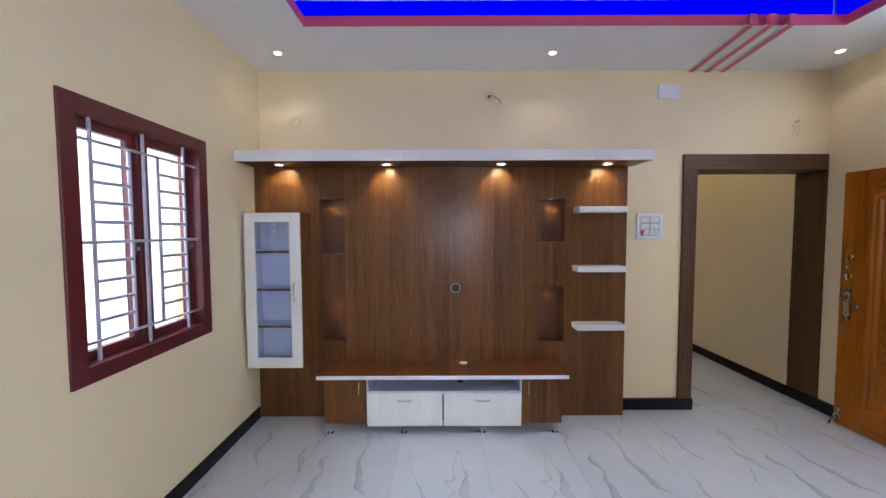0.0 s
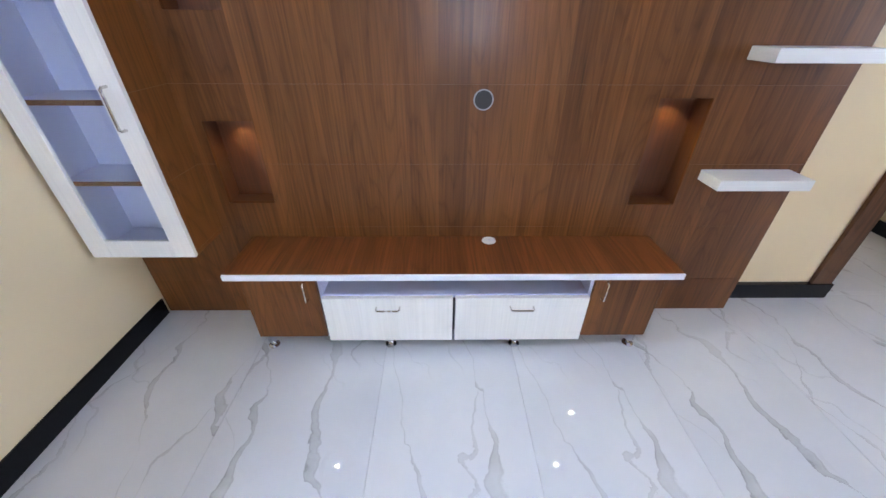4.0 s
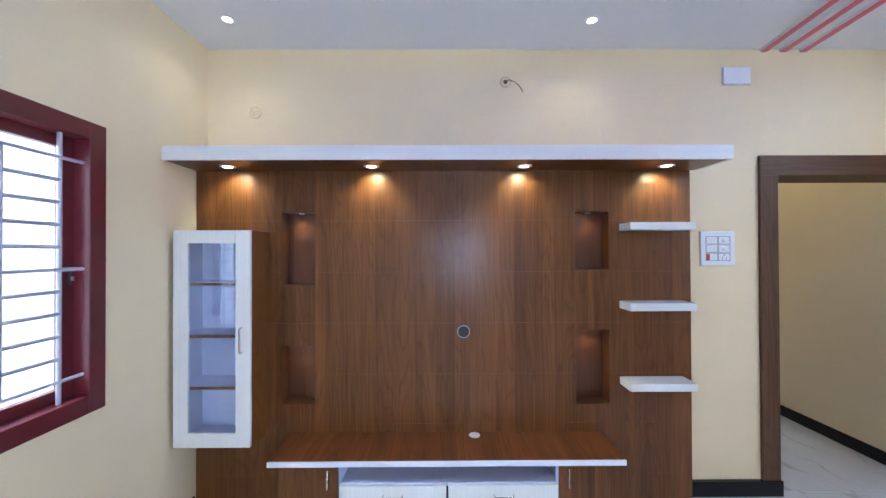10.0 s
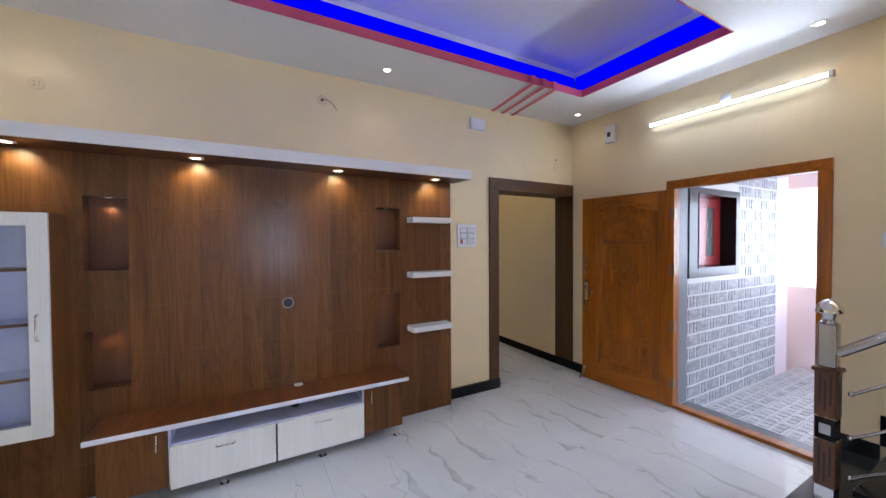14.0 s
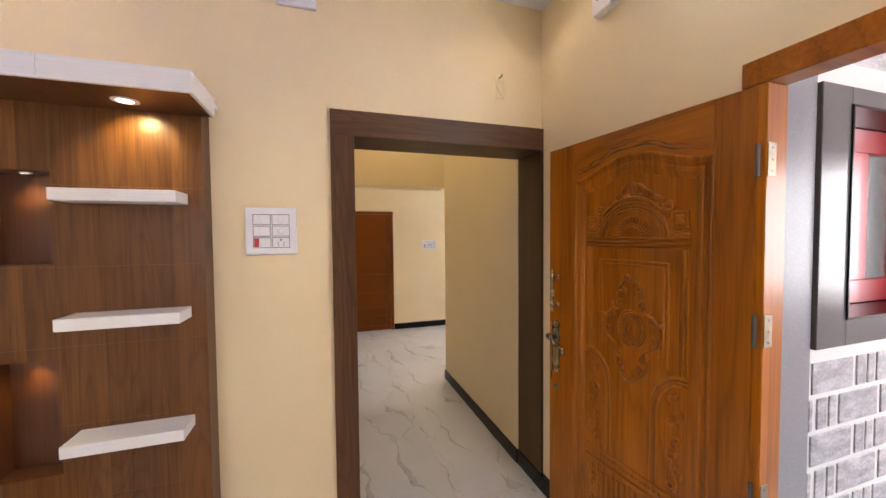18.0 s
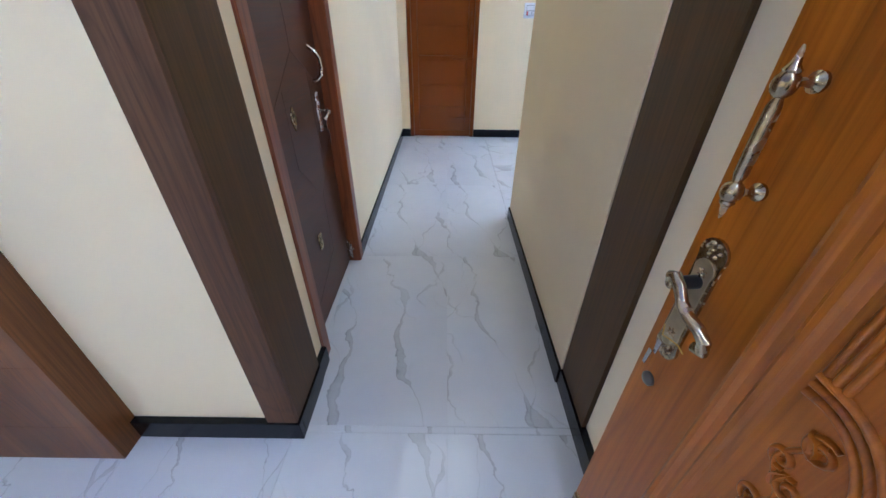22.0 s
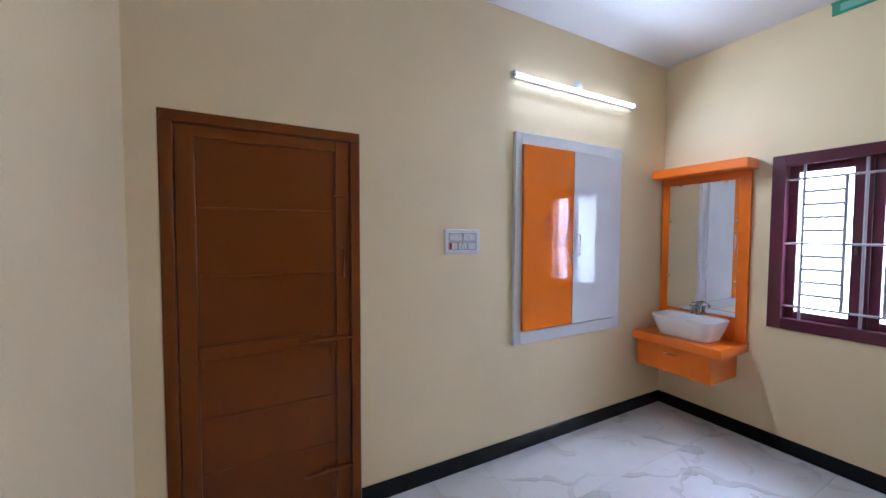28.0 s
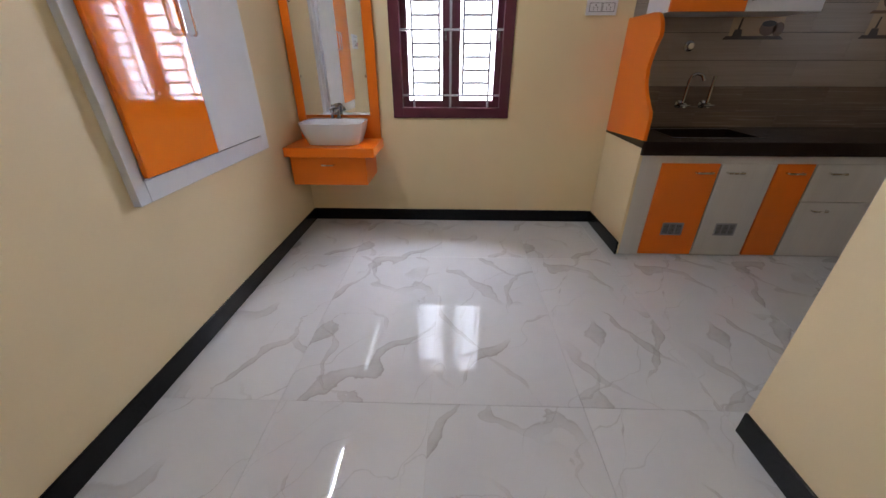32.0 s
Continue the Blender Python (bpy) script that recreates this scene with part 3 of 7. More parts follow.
for a in ((3.47, 3.85, 0.25, 1.837), (4.75, 5.39, 0.25, 1.837), (3.85, 4.75, 0.25, 0.35), (3.85, 4.75, 1.75, 1.837)):
    box(bm, *a, 3.1, 3.2)
for a in ((3.75, 3.85, 0.25, 1.837), (4.75, 4.85, 0.25, 1.837), (3.85, 4.75, 0.25, 0.35), (3.85, 4.75, 1.75, 1.837)):
    box(bm, *a, 3.2, 3.3)
box(bm, 3.75, 4.85, 0.25, 1.837, 3.3, 3.36)
structure("ceiling_corridor", bm, CREAM, "cream painted corridor ceiling with an added recess for a fill lamp", "ceiling")
structure("ceiling_dining", boxed(3.47, 7.62, 1.837, 4.37, TOP2, TOP2 + 0.16), WHITE_PAINT, "white painted dining ceiling", "ceiling")
structure("ceiling_kitchen", boxed(5.39, 7.62, -1.14, 1.837, TOP2, TOP2 + 0.16), WHITE_PAINT, "white painted kitchen ceiling", "ceiling")

# floor
_f = boxed(-0.23, 4.962, -4.9, 4.37, -0.12, -0.004)
box(_f, 4.962, 7.62, -1.135, 4.37, -0.12, -0.004)
floor = structure("floor", _f, GROUT, "white marble-look tiled floor with grey veins", "floor")
TILES = {}


def lay(xs, ys, mat):
    """Glazed floor tiles between the joint lines xs and ys."""
    for a, b in zip(xs, xs[1:]):
        for c, d in zip(ys, ys[1:]):
            key = (round(b - a, 3), round(d - c, 3), mat.name)
            if key not in TILES:
                w, l = (b - a) / 2 - 0.0005, (d - c) / 2 - 0.0005
                TILES[key] = mesh_of(boxed(-w, w, -l, l, -0.004, 0.004, bevel=0.0006), mat, "tile")
            piece("tile", TILES[key], None, ((a + b) / 2, (c + d) / 2, -0.004), floor)


lay([0, 0.62, 1.24, 1.86, 2.48, 3.10, 3.72, 4.345, EAST], [-4.8, -3.69, -2.45, -1.21, 0.03 - 0.03], MARBLE_Y)
lay([3.70, 4.345, 4.86], [0.0, 0.03, 1.27, 2.51, 3.75, NORTH2], MARBLE_Y)
lay([4.86, 5.475, 6.715, EAST2], [1.837, 2.39, 3.01, 3.63, NORTH2], MARBLE_X)
lay([5.39, 5.475, 6.715, EAST2], [-0.95, -0.09, 0.53, 1.15, 1.837], MARBLE_X)

# skirting
SK, SH = 0.012, 0.10


def skirt(x0, x1, y0, y1):
    structure("baseboard", boxed(x0, x1, y0, y1, 0, SH, bevel=0.002), BLACK_STONE, "polished black granite skirting", "baseboard")


skirt(0, SK, -4.8, -0.13)
skirt(3.112, 3.772, -0.030, 0)
skirt(3.735, 3.772, 0.0, 0.25)
skirt(3.742, 3.768, 0.25, 0.362)
skirt(EAST - 0.030, EAST, -0.62, 0.25)
skirt(3.742, 3.742 + SK, 1.277, NORTH2 - SK)
skirt(4.86 - SK, 4.86, 0.25, 1.837 + SK)
skirt(4.86, 5.39, 1.837, 1.837 + SK)
skirt(3.742, 3.85, NORTH2 - SK, NORTH2)
skirt(4.70, EAST2, NORTH2 - SK, NORTH2)
skirt(EAST2 - SK, EAST2, 1.745 + SK, NORTH2 - SK)
skirt(6.79, EAST2, 1.745, 1.745 + SK)


# ---- shared small builders ----
def ring_light(place, label, category, r=0.035, group=""):
    """A recessed lamp: trim ring and glowing lens, facing down."""
    t = thing("downlight", label, category, place, 0, group)
    part("trim_ring", turned([(r * 0.72, -0.003), (r * 0.95, -0.006), (r * 1.18, -0.003), (r * 1.18, 0.004), (r * 0.72, 0.004), (r * 0.72, -0.003)], 24, "z", False), PLASTIC, t, "white trim ring", True)
    part("lens", turned([(r * 0.70, -0.0025), (r * 0.70, 0.002)], 24), WARM_LED, t, "glowing warm lens", True)
    return t


def pull(parent, x, z, length, upright=False, y=0.0, r=0.004, out=0.028, mat=None):
    """A bow handle on a front at depth y."""
    h = length / 2
    prof = [(-h, 0), (-h, -out * 0.7), (-h + 0.006, -out), (h - 0.006, -out), (h, -out * 0.7), (h, 0)]
    pts = [(x, y + o, z + a) if upright else (x + a, y + o, z) for a, o in prof]
    return part("handle", tube(pts, r, 8), mat or SILVER, parent, "bright metal bow handle", True)


def switch_board(place, turn, w, h, rows, label, red=True):
    """A modular switch plate: rows of (kind, ...), kind s: three rocker switches, f: fan dial, r: red lamp and rockers, p: socket, b: blank."""
    t = thing("switchboard", label, "switchboard", place, turn)
    part("plate", boxed(-w / 2, w / 2, -0.014, 0, 0, h, bevel=0.004, segments=2), PLASTIC, t)
    m = 0.10 * min(w, h) + 0.008
    rh = (h - 2 * m) / len(rows)
    for k, row in enumerate(rows):
        cw = (w - 2 * m) / len(row)
        z0 = h - m - (k + 1) * rh
        for j, kind in enumerate(row):
            x0 = -w / 2 + m + j * cw
            bm = bmesh.new()
            for a, b, c, d in ((0.002, cw - 0.002, 0.002, 0.005), (0.002, cw - 0.002, rh - 0.005, rh - 0.002), (0.002, 0.005, 0.002, rh - 0.002), (cw - 0.005, cw - 0.002, 0.002, rh - 0.002)):
                box(bm, x0 + a, x0 + b, -0.0155, -0.013, z0 + c, z0 + d)
            part("module_edge", bm, SEAM, t)
            if kind == "p":
                bm = bmesh.new()
                for u, v, r in ((0, 0.28, 0.0045), (-0.22, -0.02, 0.003), (0.22, -0.02, 0.003), (-0.2, -0.28, 0.003), (0.2, -0.28, 0.003)):
                    cx, cz = x0 + cw * (0.5 + u * 0.7), z0 + rh * (0.5 + v * 0.8)
                    rod(bm, (cx, -0.0162, cz), (cx, -0.013, cz), r, 10)
                part("socket", bm, BLACK_PLASTIC, t)
            elif kind == "f":
                bm = turned([(rh * 0.28, 0.0), (rh * 0.27, -0.008), (rh * 0.20, -0.010)], 20, "y")
                bmesh.ops.translate(bm, verts=bm.verts, vec=(x0 + cw / 2, -0.0145, z0 + rh / 2))
                part("fan_dial", bm, PLASTIC, t, "", True)
            elif kind in "sr":
                n = 3
                sw = (cw - 0.012) / n
                for i in range(n):
                    a = x0 + 0.006 + i * sw
                    mat = PLASTIC_RED if kind == "r" and i == 0 else PLASTIC
                    if kind == "r" and i == 1:
                        continue
                    part("switch", boxed(a + 0.001, a + sw - 0.001, -0.0185, -0.013, z0 + 0.007, z0 + rh - 0.007, bevel=0.0015), mat, t)
    return t


def barred_window(name, w, h, place, turn, paint, label, depth=0.105, tilted=False):
    """A two-leaf window behind a rod grille; its frame fills the wall opening."""
    t = thing(name, label, "window", place, turn, "", "structure")
    f = 0.075 * w / 0.9
    fr = bmesh.new()
    box(fr, 0, f, -0.012, depth, 0, h, bevel=0.003)
    box(fr, w - f, w, -0.012, depth, 0, h, bevel=0.003)
    box(fr, f, w - f, -0.012, depth, 0, f, bevel=0.003)
    box(fr, f, w - f, -0.012, depth, h - f, h, bevel=0.003)
    part("window_frame", fr, paint, t, "painted window frame")
    part("mullion", boxed(w / 2 - 0.018, w / 2 + 0.018, 0.045, depth, f, h - f, bevel=0.003), paint, t)
    st = 0.048 * w / 0.9
    for a, b in ((f, w / 2 - 0.018), (w / 2 + 0.018, w - f)):
        y0, y1 = 0.058, 0.093
        sash = bmesh.new()
        box(sash, a - 0.003, a + st, y0, y1, f - 0.003, h - f + 0.003, bevel=0.002)
        box(sash, b - st, b + 0.003, y0, y1, f - 0.003, h - f + 0.003, bevel=0.002)
        box(sash, a + st, b - st, y0, y1, f - 0.003, f + st, bevel=0.002)
        box(sash, a + st, b - st, y0, y1, h - f - st, h - f + 0.003, bevel=0.002)
        s = part("sash", sash, paint, t, "painted casement leaf")
        g = part("pane", boxed(a + st - 0.004, b - st + 0.004, y0 + 0.014, y0 + 0.018, f + st - 0.004, h - f - st + 0.004), GLASS, s, "clear glass pane")
        g.visible_shadow = False
        lat = bmesh.new()
        x = b - st * 0.5
        box(lat, x - 0.006, x + 0.006, y0 - 0.012, y0, h * 0.44, h * 0.50, bevel=0.002)
        box(lat, x - 0.004, x + 0.004, y0 - 0.03, y0 - 0.012, h * 0.455, h * 0.47, bevel=0.002)
        part("latch", lat, DARK_METAL, s, "small dark latch")
    # grille
    r = 0.0085
    gx = [0.18 * w, 0.495 * w, 0.818 * w]
    gz = [0.135 * h, 0.495 * h, 0.858 * h]
    y = 0.026
    for x in gx:
        part("grille_bar", rodded((x, y, f - 0.004), (x, y, h - f + 0.004), r, 8), GRILLE_WHITE, t, "white painted steel rod", True)
    for z in gz:
        part("grille_bar", rodded((f - 0.004, y - 0.008, z), (w - f + 0.004, y - 0.008, z), r * 0.9, 8), GRILLE_WHITE, t, "white painted steel rod", True)
    for a, b in ((gx[0], 0.40 * w), (0.60 * w, gx[2])):
        inner = b if b < w / 2 else a
        part("grille_bar", rodded((inner, y, gz[0]), (inner, y, gz[2]), r * 1.05, 8), GRILLE_WHITE, t, "white painted steel rod", True)
        step = (gz[2] - gz[0]) / 10
        for k in range(1, 10):
            if k != 5:
                z = gz[0] + k * step
                part("grille_bar", rodded((a, y, z), (b, y, z), r * 1.05, 8), GRILLE_WHITE, t, "white painted steel rod", True)
    return t


# ---- windows and what lies beyond them ----
barred_window("window_1", 0.92, 1.268, (0, -1.647, 0.912), 90, MAROON, "maroon two-leaf window with a white rod grille")
barred_window("window_2", 0.874, 1.18, (EAST2, 3.392, 0.85), -90, PLUM, "plum painted two-leaf window with a rod grille")
barred_window("window_3", 1.10, 1.27, (2.50, -4.8, 0.90), 180, MAROON, "maroon two-leaf window with a white rod grille")
structure("backdrop", boxed(-1.5, 4.6, -6.9, -6.85, -0.4, 5.0), OUTSIDE, "white daylight haze outside the front window", "backdrop")
structure("backdrop", boxed(-2.3, -2.25, -5.5, 3.0, -0.4, 5.0), OUTSIDE, "white daylight haze outside the hall window", "backdrop")
structure("backdrop", boxed(9.6, 9.65, 0.2, 6.5, -0.4, 5.0), OUTSIDE, "white daylight haze outside the dining window", "backdrop")
structure("ground", boxed(-400, 400, -400, 400, -0.55, -0.50), painted("pale_earth", (0.42, 0.36, 0.28), 0.9), "pale bare earth round the house", "ground")

# ---- TV wall ----
PF = -0.115
LX, RX = (0.538, 0.746), (2.383, 2.596)
NICHES = [(*LX, 1.398, 1.858), (*LX, 0.657, 1.022), (*RX, 1.492, 1.858), (*RX, 0.648, 1.113)]
panel = thing("tv_wall_panel", "walnut laminate TV wall panel with four lit niches", "wall panel")
ROWS = [0.0, 0.213, 0.533, 0.843, 1.162, 1.482, 1.805, 2.12]
for k, (z0, z1) in enumerate(zip(ROWS, ROWS[1:])):
    for x0, x1 in ((0.005, LX[0]), LX, (LX[1], RX[0]), RX, (RX[1], 3.112)):
        spans = [(z0, z1)]
        for a, b, c, d in NICHES:
            if (a, b) == (x0, x1):
                spans = [s for lo, hi in spans for s in ((lo, min(hi, c)), (max(lo, d), hi)) if s[1] - s[0] > 0.002]
        for lo, hi in spans:
            top = hi - (0.0011 if hi == z1 else 0)
            part("board", boxed(x0, x1, PF, PF + 0.018, lo, top, bevel=0.0), PANEL_WOOD, panel)
for z in ROWS[1:-1]:
    for x0, x1 in ((0.006, LX[0]), LX, (LX[1], RX[0]), RX, (RX[1], 3.111)):
        if not any((a, b) == (x0, x1) and c < z < d for a, b, c, d in NICHES):
            part("joint", boxed(x0, x1, PF + 0.0012, PF + 0.006, z - 0.0011, z), JOINT, panel, "pale joint line")
part("cap_block", boxed(2.98, 3.094, -0.10, -0.001, 2.2005, 2.235, bevel=0.002), PANEL_WOOD, panel, "walnut block above the pelmet")
part("side_board", boxed(3.094, 3.112, PF + 0.018, -0.001, 0, 2.215), PANEL_WOOD, panel)
part("backing", boxed(0.006, 3.093, -0.006, -0.001, 0, 2.12), BLACK_PLASTIC, panel)
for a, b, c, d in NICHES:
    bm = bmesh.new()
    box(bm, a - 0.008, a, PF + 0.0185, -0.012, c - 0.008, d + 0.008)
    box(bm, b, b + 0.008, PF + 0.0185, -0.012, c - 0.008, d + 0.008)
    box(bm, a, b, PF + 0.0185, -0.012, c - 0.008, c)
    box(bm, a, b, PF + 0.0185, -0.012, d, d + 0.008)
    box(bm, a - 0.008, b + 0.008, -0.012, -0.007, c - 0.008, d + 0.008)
    # lined with the darkened walnut, its shade held in the colour
    part("niche", bm, NICHE_SHADE_WOOD, panel, "niche in redder walnut, darkened for recess shade")
    ring_light(((a + b) / 2, -0.055, d), "small glowing lamp in the niche top", "spotlight", 0.016, "niche lamps")
bm = turned([(0.035, 0.0), (0.040, -0.001), (0.040, -0.004), (0.035, -0.004), (0.035, 0.0)], 28, "y", False)
bmesh.ops.translate(bm, verts=bm.verts, vec=(1.678, PF - 0.0005, 1.106))
part("cable_ring", bm, PLASTIC_GREY, panel, "grey ring round the cable hole", True)
# flat black disc in place of the hole's inner shade
bm = turned([(0.0365, -0.001), (0.0365, -0.003)], 28, "y")
bmesh.ops.translate(bm, verts=bm.verts, vec=(1.678, PF, 1.106))
part("cable_hole", bm, BLACK_PLASTIC, panel, "black disc for the shade in a cable hole", True)

pelmet = thing("pelmet", "white-edged walnut pelmet with four lit lamps", "pelmet")
part("soffit", boxed(0.002, 3.150, -0.379, PF + 0.0185, 2.121, 2.139), PANEL_WOOD_X, pelmet, "walnut underside")
for a, b in ((0.002, 1.259), (1.260, 2.729), (2.730, 3.165)):
    part("fascia", boxed(a, b, -0.395, -0.380, 2.118, 2.197, bevel=0.001), WHITE_LAM_X, pelmet, "white laminate fascia")
part("end_board", boxed(3.151, 3.165, -0.3795, PF + 0.002, 2.118, 2.197, bevel=0.001), WHITE_LAM_X, pelmet, "white laminate end")
part("top_board", boxed(0.002, 3.150, -0.379, -0.001, 2.181, 2.196), WHITE_LAM_X, pelmet)
bm = turned([(0.022, 2.1965), (0.022, 2.205), (0.014, 2.212)], 16)
bmesh.ops.translate(bm, verts=bm.verts, vec=(0.19, -0.34, 0))
part("cap", bm, PLASTIC, pelmet, "small white cap", True)
for x in (0.266, 1.122, 2.041, 2.894):
    ring_light((x, -0.225, 2.121), "glowing warm recessed lamp in the pelmet", "downlight", 0.038, "pelmet lamps")

console = thing("tv_console", "walnut and white TV console on steel feet", "TV console")
part("top", boxed(0.598, 2.536, -0.424, PF - 0.001, 0.452, 0.478), PANEL_WOOD_X, console, "walnut top")
part("front_edge", boxed(0.598, 2.536, -0.434, -0.4245, 0.451, 0.479, bevel=0.001), WHITE_BOARD, console, "white edging")
for a, b in ((0.645, 0.970), (2.182, 2.490)):
    part("cabinet_body", boxed(a, b, -0.385, PF - 0.001, 0.09, 0.4515), PANEL_WOOD, console)
    d = part("door", boxed(a + 0.001, b - 0.001, -0.402, -0.387, 0.092, 0.447, bevel=0.001), PANEL_WOOD, console, "walnut cupboard door")
    pull(d, b - 0.05 if a < 1 else a + 0.045, 0.375, 0.10, True, -0.402, mat=SILVER)
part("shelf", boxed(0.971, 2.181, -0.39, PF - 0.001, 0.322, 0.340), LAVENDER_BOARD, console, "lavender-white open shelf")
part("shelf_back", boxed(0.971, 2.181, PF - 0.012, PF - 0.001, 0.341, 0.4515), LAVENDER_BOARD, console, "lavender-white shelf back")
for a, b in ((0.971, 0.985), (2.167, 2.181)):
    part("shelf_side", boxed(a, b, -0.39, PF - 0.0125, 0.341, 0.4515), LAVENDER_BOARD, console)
# black case puts the shade of the drawer gap into the colour
part("drawer_case", boxed(0.971, 2.181, -0.362, PF - 0.001, 0.092, 0.3215), BLACK_PLASTIC, console, "drawer case blackened for the shade between the fronts")
part("case_side", boxed(0.971, 0.9785, -0.385, -0.3625, 0.092, 0.3215), WHITE_BOARD, console)
part("case_side", boxed(2.1735, 2.181, -0.385, -0.3625, 0.092, 0.3215), WHITE_BOARD, console)
for a, b in ((0.980, 1.562), (1.574, 2.173)):
    d = part("drawer", boxed(a, b, -0.412, -0.387, 0.074, 0.334, bevel=0.0015), WHITE_LAM, console, "white laminate drawer front")
    pull(d, (a + b) / 2, 0.285, 0.105, False, -0.412)
for x in (0.68, 1.26, 1.875, 2.45):
    for y in (-0.368, -0.16):
        leg = turned([(0.027, 0.0), (0.027, 0.006), (0.016, 0.012), (0.016, 0.03), (0.022, 0.04), (0.022, 0.0895)], 20)
        bmesh.ops.translate(leg, verts=leg.verts, vec=(x, y, 0))
        part("leg", leg, CHROME, console, "chrome foot", True)
bm = turned([(0.030, 0.4785), (0.034, 0.480), (0.032, 0.483), (0.006, 0.484), (0.005, 0.481)], 28)
bmesh.ops.translate(bm, verts=bm.verts, vec=(1.74, -0.160, 0))
part("cable_cap", bm, PLASTIC, console, "white cable cap", True)
# the shelf's cable hole too is only a black disc, its shade as colour
bm = turned([(0.03, 0.3405), (0.03, 0.342)], 24)
bmesh.ops.translate(bm, verts=bm.verts, vec=(1.71, -0.2, 0))
part("shelf_hole", bm, BLACK_PLASTIC, console, "black disc for the shade in a cable hole")

cab = thing("glass_cabinet", "tall white-fronted glass display cabinet, empty", "cabinet")
X0, X1, Z0, Z1, YF = 0.030, 0.462, 0.512, 1.733, -0.325
for nm, args, mat in (("side_panel", (X0, X0 + 0.016, YF, PF - 0.001, Z0, Z1), PANEL_WOOD), ("side_panel", (X1 - 0.016, X1, YF, PF - 0.001, Z0, Z1), PANEL_WOOD),
                      ("bottom_panel", (X0 + 0.0165, X1 - 0.0165, YF, PF - 0.001, Z0, Z0 + 0.016), PANEL_WOOD), ("top_panel", (X0 + 0.0165, X1 - 0.0165, YF, PF - 0.001, Z1 - 0.016, Z1), PANEL_WOOD)):
    part(nm, boxed(*args), mat, cab)
for a, b in ((X0 + 0.0165, X0 + 0.019), (X1 - 0.019, X1 - 0.0165)):
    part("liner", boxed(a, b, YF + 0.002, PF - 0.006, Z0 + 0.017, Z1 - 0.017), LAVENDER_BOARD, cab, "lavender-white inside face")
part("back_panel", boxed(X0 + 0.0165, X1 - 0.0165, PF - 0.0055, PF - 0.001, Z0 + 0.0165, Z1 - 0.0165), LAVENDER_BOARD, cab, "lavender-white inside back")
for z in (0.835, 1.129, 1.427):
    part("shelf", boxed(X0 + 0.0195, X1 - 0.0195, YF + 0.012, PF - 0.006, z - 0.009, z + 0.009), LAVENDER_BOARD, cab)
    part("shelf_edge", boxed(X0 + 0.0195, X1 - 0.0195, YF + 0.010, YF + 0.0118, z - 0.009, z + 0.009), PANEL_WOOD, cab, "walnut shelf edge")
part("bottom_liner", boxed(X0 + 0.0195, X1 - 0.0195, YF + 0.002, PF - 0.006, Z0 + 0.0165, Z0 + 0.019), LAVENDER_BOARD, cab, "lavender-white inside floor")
for z in (0.66, 0.97, 1.27, 1.56, 1.62):
    for x in (0.19, 0.245, 0.30):
        if (z, x) != (0.97, 0.245):
            pin = turned([(0.0032, 0.0), (0.0032, -0.003)], 8, "y")
            bmesh.ops.translate(pin, verts=pin.verts, vec=(x, PF - 0.0055, z))
            part("shelf_pin", pin, DARK_METAL, cab, "small dark screw")
dr = bmesh.new()
GX0, GX1, GZ0, GZ1 = 0.112, 0.380, 0.592, 1.660
box(dr, X0, GX0, YF - 0.020, YF - 0.001, Z0, Z1, bevel=0.0015)
box(dr, GX1, X1, YF - 0.020, YF - 0.001, Z0, Z1, bevel=0.0015)
box(dr, GX0, GX1, YF - 0.020, YF - 0.001, Z0, GZ0, bevel=0.0015)
box(dr, GX0, GX1, YF - 0.020, YF - 0.001, GZ1, Z1, bevel=0.0015)
for z in (0.533, 0.843, 1.162, 1.482):
    part("joint", boxed(X1, X1 + 0.0004, YF, PF - 0.001, z - 0.001, z + 0.001), JOINT, cab, "pale joint line")
door = part("door", dr, WHITE_LAM, cab, "white laminate framed door")
part("pane", boxed(GX0 - 0.002, GX1 + 0.002, YF - 0.012, YF - 0.008, GZ0 - 0.002, GZ1 + 0.002), GLASS, door, "clear glass pane").visible_shadow = False
pull(door, 0.418, 1.115, 0.14, True, YF - 0.020, 0.005, 0.03)

for z in (0.820, 1.297, 1.780):
    s = thing("wall_shelf", "thick white floating shelf on the walnut panel", "shelf", (2.66, PF, z), 0, "display shelves")
    part("board", boxed(0, 0.395, -0.135, -0.0005, -0.046, 0, bevel=0.0015), WHITE_LAM_X, s)

# ---- fittings on the hall walls ----
switch_board((3.365, 0, 1.508), 0, 0.228, 0.228, ("sf", "sf", "rp"), "white six-module switchboard with red indicator")
b = thing("junction_cover", "blank white plastic cover high on the wall", "wall cover", (3.50, 0, 2.708))
part("cover", boxed(-0.092, 0.092, -0.022, 0, 0, 0.116, bevel=0.006, segments=2), PLASTIC, b)
b = thing("wire_outlet", "open round wiring outlet with a loose wire", "wiring outlet", (1.969, 0, 2.732))
part("outlet_ring", turned([(0.030, 0.0), (0.036, -0.001), (0.036, -0.004), (0.030, -0.004), (0.030, 0.0)], 24, "y", False), CHALK, b, "chalky ring", True)
RUST_WIRE = material("rusty_brown", (0.20, 0.075, 0.040), 0.5)
part("outlet_core", turned([(0.014, -0.001), (0.014, -0.006)], 16, "y"), RUST_WIRE, b, "rusty core", True)
part("wire", tube([(0.0, -0.004, 0.0), (0.02, -0.03, 0.0), (0.05, -0.04, -0.016), (0.085, -0.035, -0.04), (0.108, -0.03, -0.075)], 0.003, 6), RUST_WIRE, b, "loose brown wire", True)
b = thing("round_outlet", "round white outlet plate with screws", "wiring outlet", (0.318, 0, 2.528))
